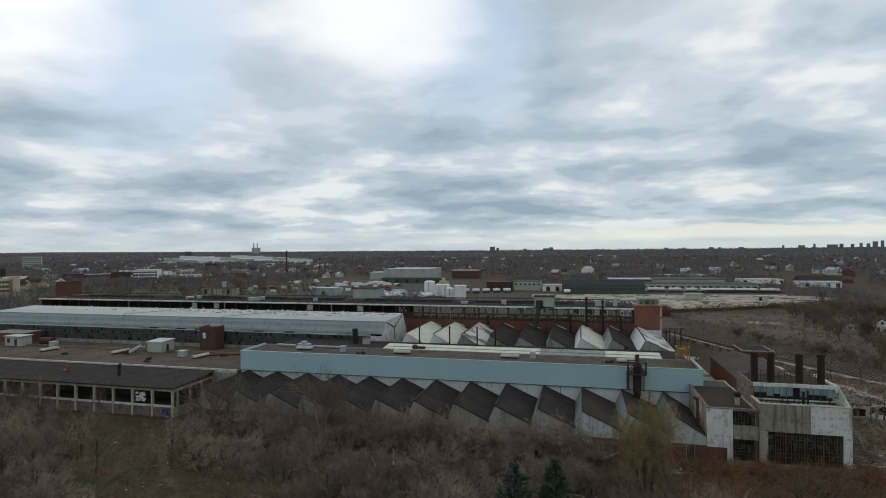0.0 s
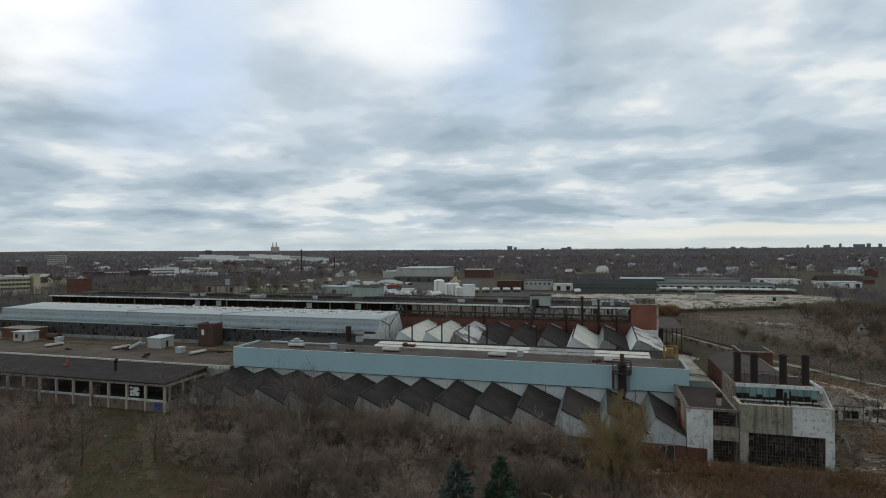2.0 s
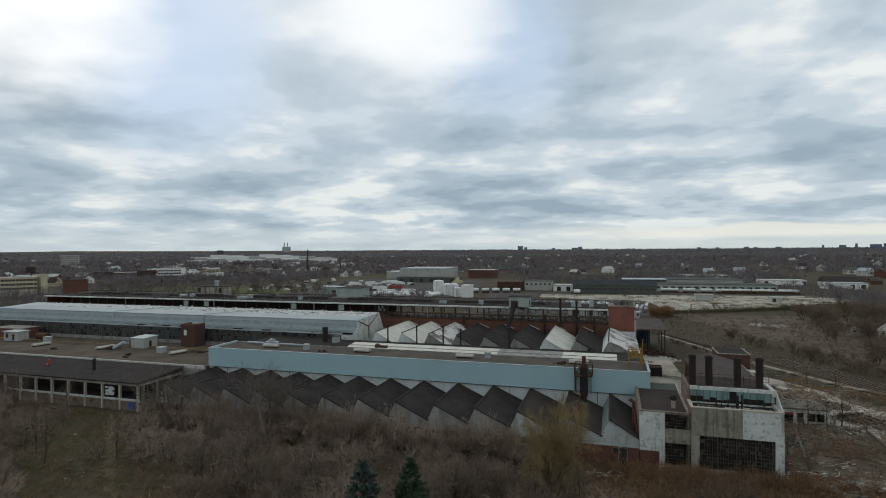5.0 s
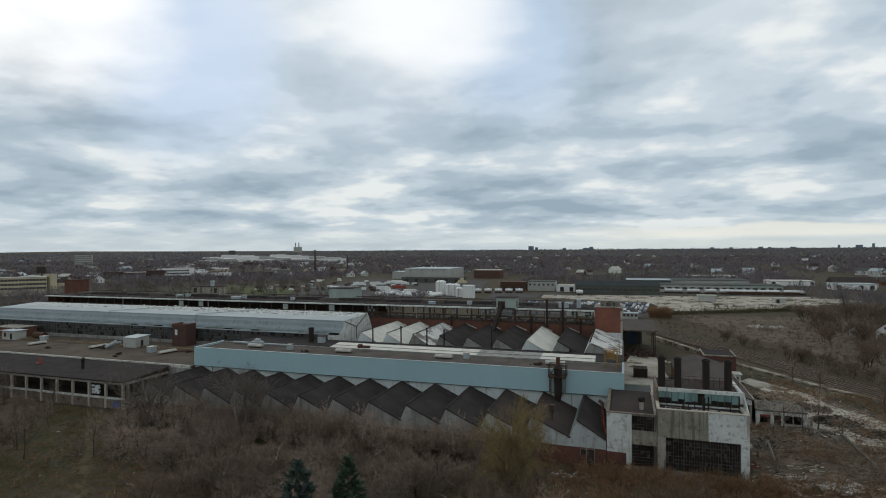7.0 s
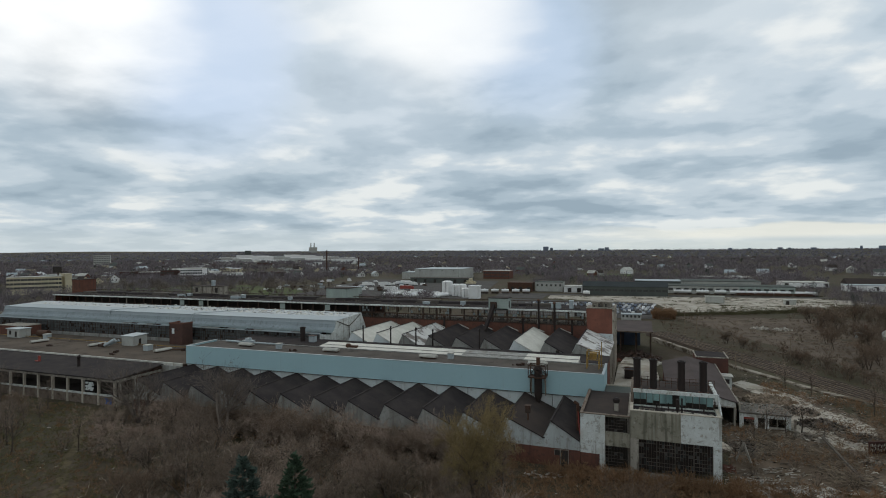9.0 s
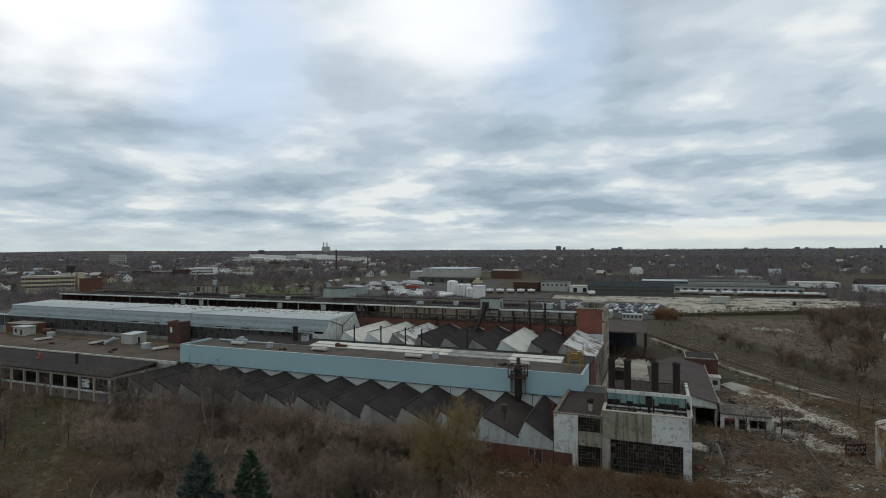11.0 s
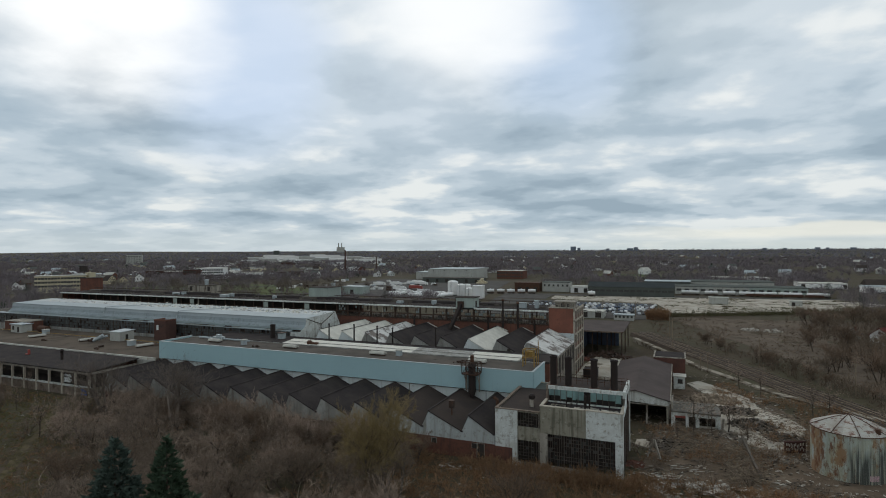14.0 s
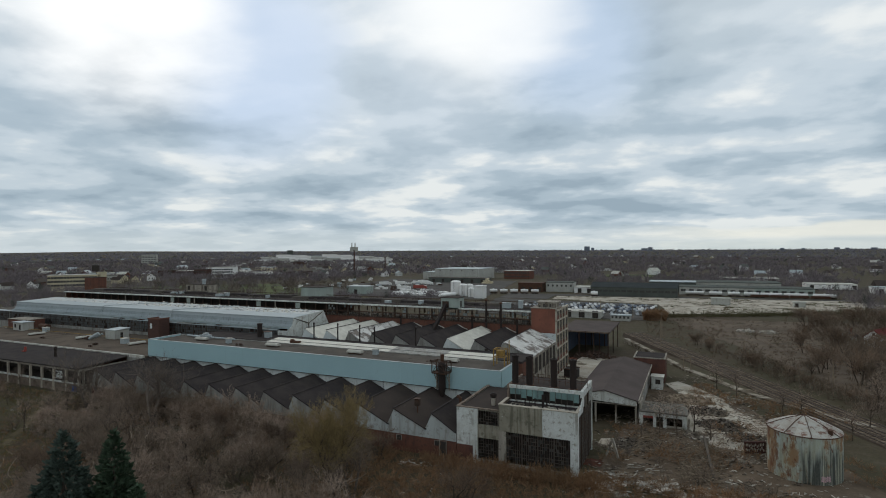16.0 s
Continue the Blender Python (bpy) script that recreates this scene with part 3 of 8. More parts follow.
def build_path():
    """A trodden grass track from the open ground up to the old workshop."""
    ms, n = Mesh(), 40
    for i in range(n + 1):
        y = 104 - 70 * i / n
        x = -89.3 + (97.4 - y) * 1.12 + 0.6 * math.sin(i * 0.7)
        w = 1.35 + 1.0 * noise.noise(Vector((i * 0.4, 0, 0)))
        ms.v += [(x - w, y, relief(x - w, y) + 0.06), (x, y, relief(x, y) + 0.1), (x + w, y, relief(x + w, y) + 0.06)]
    for i in range(n):
        a = i * 3
        ms.f += [(a, a + 3, a + 4, a + 1), (a + 1, a + 4, a + 5, a + 2)]
    ms.m = [0] * len(ms.f)
    solid("grass_track", ms, PATH, "trodden tan grass track through the brush", "track", kind="structure", smooth=True)


def ground_patch(name, mat, label, corners, step, lift):
    """A sheet of other soil lying on the ground inside a four-cornered outline."""
    (ax, ay), (bx, by), (cx, cy), (dx, dy) = corners
    nu, nv = int(math.hypot(bx - ax, by - ay) / step) + 1, int(math.hypot(dx - ax, dy - ay) / step) + 1
    ms = Mesh()
    for j in range(nv + 1):
        for i in range(nu + 1):
            u, v = i / nu, j / nv
            edge = min(u, 1 - u, v, 1 - v)
            x = (ax * (1 - u) + bx * u) * (1 - v) + (dx * (1 - u) + cx * u) * v
            y = (ay * (1 - u) + by * u) * (1 - v) + (dy * (1 - u) + cy * u) * v
            ms.v.append((x, y, relief(x, y) + (lift if edge > 0 else -0.15)))
    w = nu + 1
    ms.f = [(j * w + i, j * w + i + 1, (j + 1) * w + i + 1, (j + 1) * w + i) for j in range(nv) for i in range(nu)]
    ms.m = [0] * len(ms.f)
    solid(name, ms, mat, label, "ground", kind="structure", smooth=True)


build_ground()
build_path()
ground_patch("yard_dirt", DIRT, "pale brown dirt yard strewn with rubble", [(43.5, 104), (92, 104), (72, 158), (49.5, 179)], 2.0, 0.06)
ground_patch("open_field", FIELD, "open grey-brown field beyond the tracks", [(112, 128), (190, 150), (150, 352), (42, 342)], 4.0, 0.05)

# ---- the works: long blue building with its sawtooth sheds ----
def blue_building():
    b = thing("blue_factory_building", (-30, 130, 0), "long flat-roofed factory building with pale blue metal siding", "factory building")
    x0, x1, y0, y1 = -83.6, 23.8, 121.5, 132.4
    n = 18
    for i in range(n):
        a, c = x0 + (x1 - x0) * i / n, x0 + (x1 - x0) * (i + 1) / n
        part("siding_panel", Mesh().box(a + 0.003, c - 0.003, y0, y0 + 0.35, 8.15, 12.85), BLUE, b)
    low = Mesh().box(x0, x1, y0 + 0.38, y0 + 0.7, 0, 8.12)
    part("lower_wall", low, WHITE, b, "streaked white lower wall behind the sawtooth roofs")
    part("drip_edge", Mesh().box(x0 - 0.05, x1 + 0.05, y0 - 0.08, y0 + 0.36, 8.03, 8.145), STEEL, b)
    for x in (x0 + 0.002, x1 - 0.352):
        part("end_wall", Mesh().box(x, x + 0.35, y0 + 0.72, y1, 0, 12.85), BLUE, b)
    part("rear_wall", Mesh().box(x0, x1, y1 + 0.003, y1 + 0.3, 0, 12.7), GREYWHITE, b)
    part("roof", Mesh().box(x0 + 0.36, x1 - 0.36, y0 + 0.36, y1, 12.1, 12.45), GREYROOF, b, "brown-grey gravelled flat roof")
    cop = Mesh().box(x0 - 0.08, x1 + 0.08, y0 - 0.08, y0 + 0.42, 12.855, 12.93)
    cop.box(x0 - 0.08, x0 + 0.42, y0 + 0.42, y1 + 0.3, 12.855, 12.93).box(x1 - 0.42, x1 + 0.08, y0 + 0.42, y1 + 0.3, 12.855, 12.93)
    part("coping", cop, PALEMETAL, b, "thin pale metal coping")
    for i in range(6):
        x = -78 + i * 18.3
        part("downpipe", Mesh().bar((x, y0 + 0.3, 5.6), (x, y0 + 0.3, 8.05), 0.06, 6), STEEL, b)
    # strip of white roof between this building and the rear sheds
    s = thing("white_roof_strip", (-17, 136, 0), "low connecting bay with a dirty white coated roof", "roof bay")
    cells = 22
    for i in range(cells):
        a, c = -50 + 67.5 * i / cells, -50 + 67.5 * (i + 1) / cells
        worn = 13 <= i <= 17
        part("roof_sheet", Mesh().hexa([(a + .02, 132.8, 12.25), (c - .02, 132.8, 12.25), (c - .02, 138.2, 12.75), (a + .02, 138.2, 12.75),
                                        (a + .02, 132.8, 12.55), (c - .02, 132.8, 12.55), (c - .02, 138.2, 13.05), (a + .02, 138.2, 13.05)]),
             GREYWHITE if worn else SAWWHITE, s)
    part("lower_wall", Mesh().box(-50, 17.5, 133, 138, 0, 12.2), GREYWHITE, s)
    part("upstand", Mesh().box(-50, 17.5, 135.2, 135.32, 12.8, 12.9), GREYWHITE, s)
    part("low_roof", Mesh().box(-83, 23.5, 138.4, 148.2, 11.2, 11.7), TAR, s, "dark low roof between the bays")
    part("low_roof_wall", Mesh().box(-83, 23.5, 138.6, 148.0, 0, 11.19), BRICK, s)


def front_saws():
    b = thing("front_sawtooth_shed", (-30, 112, 0), "row of sawtooth bays with black tar roofs and grey gables", "factory shed")
    y0, y1, pitch, top, val = 104.5, 121.85, 8.1, 8.0, 5.0
    for k in range(-11, 2):
        p = 7.9 + pitch * k
        left, right = p - 1.4, p - 1.4 + pitch
        if k == 1:
            right = 20.9
        zr = val + 0.02
        t = 0.22
        roof = Mesh().prism([(p, top), (right, zr), (right, zr - t), (p, top - t)], "y", y0 - 0.25, y1)
        part("saw_roof", roof, BROWNTAR if k in (-1, 0) else TAR, b)
        part("skylight_face", Mesh().prism([(left + 0.03, val), (p - 0.02, top - 0.05), (p + 0.1, top - 0.25), (left + 0.25, val)], "y", y0 + 0.1, y1), PALEGLASS, b,
             "steep grimy glazed side of the sawtooth")
        part("ridge_cap", Mesh().box(p - 0.16, p + 0.2, y0 - 0.28, y1 - 0.02, top - 0.02, top + 0.09), TAR, b)
        part("valley_gutter", Mesh().box(left - 0.25, left + 0.28, y0 - 0.2, y1, val - 0.28, val - 0.03), TAR, b)
        part("gable_sheet", Mesh().prism([(left + 0.02, 3.2), (right - 0.02, 3.2), (right - 0.02, zr - t - 0.02), (p, top - t - 0.02), (left + 0.02, val - 0.05)], "y", y0, y0 + 0.2),
             GABLEPALE if k >= -1 else GREYWHITE, b, "corrugated grey-white gable sheeting")
        wall = part("brick_wall", Mesh().box(left, right, y0 + 0.02, y0 + 0.4, 0, 3.19), BRICK if k >= -1 else PENTRED, b)
        if k >= -1:
            w = thing_window(b, left + 2.0, left + 3.0, y0 - 0.04, 2.0, 2.9)
    part("end_wall", Mesh().box(-82.9, -82.5, y0 + 0.4, y1, 0, 5.0), GREYWHITE, b)
    # no hole in the brick: the doorway's shade is a dark plate
    door = part("door", Mesh().box(17.6, 18.9, y0 - 0.06, y0 + 0.015, 0.2, 2.9), DARK, b, "broken doorway with bent frame, its shade painted on a plate")
    part("door_frame", Mesh().box(17.5, 17.6, y0 - 0.1, y0 + 0.01, 0.2, 3).box(18.9, 19.0, y0 - 0.1, y0 + 0.01, 0.2, 3).box(17.5, 19.0, y0 - 0.1, y0 + 0.01, 3.0, 3.12), CONCRETE, door)
    # a rusty feed hopper on a post, and a pipe in the last valley
    v = thing("roof_hopper", (11.2, 108, 6.9), "rusty box ventilator on a post over the sawtooth roof", "roof ventilator")
    part("post", Mesh().bar((11.2, 108, 6.2), (11.2, 108, 8.0), 0.15, 8), RUST, v)
    part("box", Mesh().box(10.75, 11.65, 107.6, 108.4, 7.9, 9.2).box(10.65, 11.75, 107.5, 108.5, 9.2, 9.3), STEEL, v)
    d = thing("red_pipe_stand", (20, 108.4, 5.3), "red-rusted pipe stand in the last roof valley", "pipe")
    part("pipe", Mesh().bar((20.2, 108.4, 5.2), (20.2, 108.4, 10.3), 0.28, 8), RUST, d)
    part("elbow", Mesh().bar((20.2, 108.4, 10.2), (19.5, 108.4, 10.6), 0.3, 8), RUST, d)
    part("brace", Mesh().bar((20.2, 108.2, 9.0), (20.7, 107.0, 5.3), 0.1, 4).bar((20.2, 108.2, 7.4), (20.8, 106.5, 5.3), 0.1, 4), REDPAINT, d)


def thing_window(parent, x0, x1, y, z0, z1):
    # dark plate on the wall, coloured as the shade of an empty window
    w = part("window", Mesh().box(x0, x1, y, y + 0.05, z0, z1), DARK, parent)
    part("frame", Mesh().box(x0 - .08, x0, y - .03, y + .05, z0, z1).box(x1, x1 + .08, y - .03, y + .05, z0, z1).box(x0 - .08, x1 + .08, y - .03, y + .05, z1, z1 + .08), CONCRETE, w)
    return w


def rear_saws():
    b = thing("rear_sawtooth_shed", (-15, 160, 0), "rear row of sawtooth bays, some roofs white, some black", "factory shed")
    y0, y1, top, val = 148.5, 174.2, 14.35, 11.0
    mats = [SAWWHITE, SAWWHITE, PATCHROOF, TAR, TAR, TAR, SAWWHITE, TAR, PATCHROOF]
    for k in range(9):
        p = -48.5 + 8.0 * k
        left, right, t = p - 1.7, p - 1.7 + 8.0, 0.2
        if k == 8:
            right = 23.2
        part("saw_roof", Mesh().prism([(p, top), (right, val + 0.02), (right, val - t), (p, top - t)], "y", y0 - 0.2, y1), mats[k], b)
        part("skylight_face", Mesh().prism([(left + 0.03, val), (p - 0.02, top - 0.05), (p + 0.1, top - 0.25), (left + 0.25, val)], "y", y0 + 0.1, y1),
             WHITE if k in (0, 1, 6, 8) else PALEGLASS, b)
        part("gable_sheet", Mesh().prism([(left + 0.02, 8), (right - 0.02, 8), (right - 0.02, val - t - 0.02), (p, top - t - 0.02), (left + 0.02, val - 0.05)], "y", y0, y0 + 0.2), WHITE if k in (0, 1, 6) else GREYWHITE, b)
        part("ridge_cap", Mesh().box(p - 0.14, p + 0.18, y0 - 0.22, y1 - 0.02, top - 0.02, top + 0.08), TAR, b)
        part("verge", Mesh().prism([(p, top + 0.05), (p + 3.5, top - 1.35), (p + 3.5, top - 1.6), (p, top - 0.2)], "y", y1, y1 + 0.25), WHITEROOF, b)
    part("side_wall", Mesh().box(22.8, 23.2, y0 + 0.2, y1, 0, 10.75), CONCRETE, b)
    part("side_window_band", Mesh().box(23.21, 23.26, y0 + 1, y1 - 1, 6.2, 10.2), DARK, b)
    for i in range(7):
        y = y0 + 1 + i * 3.9
        part("side_column", Mesh().box(23.2, 23.45, y, y + 0.5, 0, 10.7), CONCRETE, b)
    part("small_window", Mesh().box(10.3, 11.2, y0 - 0.05, y0 - 0.005, 11.2, 12.2), DARK, b)
    for x, z in ((-44.3, 16.5), (-35.6, 16.7), (-27.9, 16.6), (-22.9, 16.3), (-9.6, 17.0)):
        v = thing("vent_pipe", (x, 147.4, 11.7), "tall thin black vent pipe beside the rear sheds", "vent pipe", "vent pipes behind the blue building")
        part("pipe", Mesh().bar((x, 147.4, 11.6), (x, 147.4, z), 0.2, 10), STACK, v, smooth=False)
        part("collar", Mesh().lathe(x, 147.4, [(0.22, z - 0.4), (0.3, z - 0.35), (0.3, z - 0.2), (0.22, z - 0.15)], 10), STACK, v)


def monitor_hall():
    b = thing("monitor_roof_hall", (-130, 160, 0), "long hall with pale metal monitor roof and dark glazed sides", "factory hall")
    x0, x1 = -228.0, -56.0
    # aisle: dark glazing above a low wall, lean-to roof, sloped clerestory, main roof
    part("aisle_wall", Mesh().box(x0, x1 - 4, 149.3, 149.6, 0, 8.9), GREYWHITE, b)
    n = 27
    for i in range(n):
        a, c = x0 + (x1 - 4 - x0) * i / n, x0 + (x1 - 4 - x0) * (i + 1) / n
        window_grid(b, a + 0.06, c - 0.06, 149.4, 8.95, 12.9, 8, 4, missing=0.1, bar=0.06, name="aisle_window", glass=PALEGLASS_DARK, bars=STEEL)
    # a dark sheet close behind the panes stands in for the unlit hall
    part("aisle_dark", Mesh().box(x0, x1 - 4, 150.3, 150.4, 9, 12.8), DARK, b, "dark sheet painted as the shade inside the glazing")
    part("aisle_eave", Mesh().box(x0, x1 - 4, 149.0, 149.7, 12.92, 13.05), PALEMETAL, b)
    m = 48
    for i in range(m):
        a, c = x0 + (x1 - 4 - x0) * i / m, x0 + (x1 - 4 - x0) * (i + 1) / m
        ragged = i > 20
        y = 148.7 + (RND.random() * 0.9 if ragged else 0)
        if ragged and RND.random() < 0.12:
            continue
        part("aisle_roof_sheet", Mesh().hexa([(a, y, 13.06), (c - .03, y, 13.06), (c - .03, 150.6, 13.2), (a, 150.6, 13.2), (a, y, 13.14), (c - .03, y, 13.14), (c - .03, 150.6, 13.3), (a, 150.6, 13.3)]),
             PALEMETAL if not ragged or RND.random() < 0.6 else GREYWHITE, b)
    # roof underside, coloured with the same interior shade
    part("aisle_underside", Mesh().box(x0, x1 - 4, 150.41, 151.6, 12.6, 12.8), DARK, b)
    # the upper hall starts a little further in: flared pale sheeting, then a nearly flat roof
    u0 = -207.0
    flare = ((149.9, 13.42), (151.0, 13.95), (151.75, 14.75), (152.05, 15.75), (152.2, 16.75))
    for i in range(n):
        a, c = u0 + (x1 - u0) * i / n, u0 + (x1 - u0) * (i + 1) / n
        for k, name, mat in ((0, "flared_skirt", PALEGLASS), (1, "flared_skirt", DULLBAND), (2, "clerestory_sheet", DULLBAND), (3, "eave_band", PALEBAND)):
            (ya, za), (yb, zb) = flare[k], flare[k + 1]
            part(name, Mesh().hexa([(a + .015, ya, za), (c - .015, ya, za), (c - .015, ya + 0.3, za), (a + .015, ya + 0.3, za),
                                    (a + .015, yb, zb - .01), (c - .015, yb, zb - .01), (c - .015, yb + 0.3, zb - .01), (a + .015, yb + 0.3, zb - .01)]), mat, b)
        broken = i > 9
        for ya, za, yb, zb, mat in ((152.0, 16.76, 159.6, 17.02, PALEBAND), (159.62, 17.03, 167.8, 17.4, PALEROOFSOFT if not broken else PALEROOFWORN)):
            part("roof_sheet", Mesh().hexa([(a + .02, ya, za), (c - .02, ya, za), (c - .02, yb, zb), (a + .02, yb, zb),
                                            (a + .02, ya, za + .1), (c - .02, ya, za + .1), (c - .02, yb, zb + .1), (a + .02, yb, zb + .1)]), mat, b)
        part("rear_roof_sheet", Mesh().hexa([(a, 167.82, 17.4), (c, 167.82, 17.4), (c, 171, 12), (a, 171, 12), (a, 167.82, 17.5), (c, 167.82, 17.5), (c, 171.2, 12.1), (a, 171.2, 12.1)]), GREYWHITE, b)
    end = [(149.2, 0), (171, 0), (171, 12), (167.8, 17.38), (159.6, 17.0), (152.2, 16.73), (151.75, 14.75), (151.0, 13.95), (149.6, 13.35), (149.2, 13.0)]
    part("end_wall", Mesh().prism(end, "x", x1 - 0.2, x1 + 0.02), OLDWHITE, b, "white sheeted end wall with a bent brace")
    part("end_wall", Mesh().prism(end, "x", u0 - 0.02, u0 + 0.2), GREYWHITE, b)
    part("end_wall", Mesh().box(x0, x0 + 0.3, 149.7, 171, 0, 12.9), GREYWHITE, b)
    part("low_end_roof", Mesh().box(x0 + 0.31, u0 - 0.03, 150.0, 171, 12.6, 12.9), GREYROOF, b)
    part("end_bay_wall", Mesh().box(x1 - 4, x1 - 0.21, 149.25, 149.6, 0, 12.9), OLDWHITE, b)
    for x in (-150.0, -112.0):
        part("roof_pipe", Mesh().bar((x, 151.6, 14.2), (x + 1, 152.1, 17.2), 0.12, 6).bar((x + 1, 152.1, 17.2), (x + 18, 167, 17.8), 0.12, 6), PALEMETAL, b)
    fl, ho = Mesh(), Mesh()
    for i in range(380):
        x, y = RND.uniform(-200, -60), RND.uniform(159.8, 167.4)
        if x < -134 and RND.random() < 0.6:
            continue
        z = 17.13 + (y - 159.62) * 0.0453
        w, d = RND.uniform(0.25, 1.0), RND.uniform(0.15, 0.6)
        if RND.random() < 0.45:
            ho.box(x, x + w * 1.6, y, y + d * 1.5, z + 0.004, z + 0.03)
        else:
            e, f = RND.uniform(0.0, 0.25), RND.uniform(0.08, 0.5)
            fl.hexa([(x, y, z), (x + w, y, z), (x + w, y + d, z + f), (x, y + d, z + f), (x, y, z + 0.04), (x + w, y, z + 0.04 + e), (x + w, y + d, z + f + 0.04 + e), (x, y + d, z + f + 0.04)])
    part("loose_flake", fl, SAWWHITE, b, "curled white flakes of roof coating", kind="stuff")
    part("torn_patch", ho, TAR, b, "dark patches where the coating is gone", kind="stuff")
    part("end_brace", Mesh().bar((x1 + 0.1, 152.4, 16.6), (x1 + 0.25, 159.5, 14.2), 0.12, 6).bar((x1 + 0.25, 159.5, 14.2), (x1 + 0.1, 167, 17.2), 0.12, 6).bar((x1 + 0.2, 159.5, 14.2), (x1 + 0.2, 159.5, 10.5), 0.1, 6), STEEL, b)
    st = thing("fat_vent_stack", (-62, 143.5, 11.7), "short thick black vent stack on the low roof", "vent stack")
    part("pipe", Mesh().lathe(-62, 143.5, [(0.75, 11.7), (0.75, 15.4), (0.85, 15.4), (0.85, 15.8), (0.6, 15.8), (0.6, 15.2)], 16), STACK, st)
    v = thing("vent_cabinet", (-58.5, 143.5, 11.7), "grey sheet-metal vent cabinet on the low roof", "roof ventilator")
    part("cabinet", Mesh().box(-59.4, -57.7, 142.6, 144.2, 11.7, 13.4), PALEMETAL, v)
    part("cap", Mesh().box(-59.6, -57.5, 142.4, 144.4, 13.41, 13.55), STEEL, v)


PALEGLASS_DARK = surface("dark_grimy_glass", (0.062, 0.07, 0.07), (0.04, 0.044, 0.044), 0.5, 0, 0.3, 3, 0.8, 0.0, (0.14, 0.15, 0.15), 0.4, 0.66, island=0.3, spec=0.5)
PALEBAND = surface("pale_blue_grey_sheeting", (0.335, 0.385, 0.405), (0.28, 0.32, 0.34), 0.7, 0, 0.12, 2, 0.7, 0.02, (0.24, 0.27, 0.28), 0.5, 0.66, ribs=0.5, runs=(0.28, 0.31, 0.32), runs_at=0.58)
DULLBAND = surface("dull_blue_grey_sheeting", (0.27, 0.315, 0.335), (0.205, 0.24, 0.255), 0.7, 0, 0.15, 2, 0.8, 0.02, (0.13, 0.145, 0.15), 0.5, 0.62, runs=(0.16, 0.18, 0.185), runs_at=0.55)
PALEROOFWORN = surface("worn_white_roof_with_holes", (0.47, 0.50, 0.50), (0.36, 0.385, 0.385), 0.8, 0, 0.3, 3, 0.7, 0.02, (0.10, 0.11, 0.115), 0.7, 0.54)
PALEROOFSOFT = surface("dull_white_roof_sheet", (0.45, 0.475, 0.475), (0.34, 0.36, 0.36), 0.8, 0, 0.3, 3, 0.7, 0.02, (0.14, 0.15, 0.15), 0.5, 0.64)


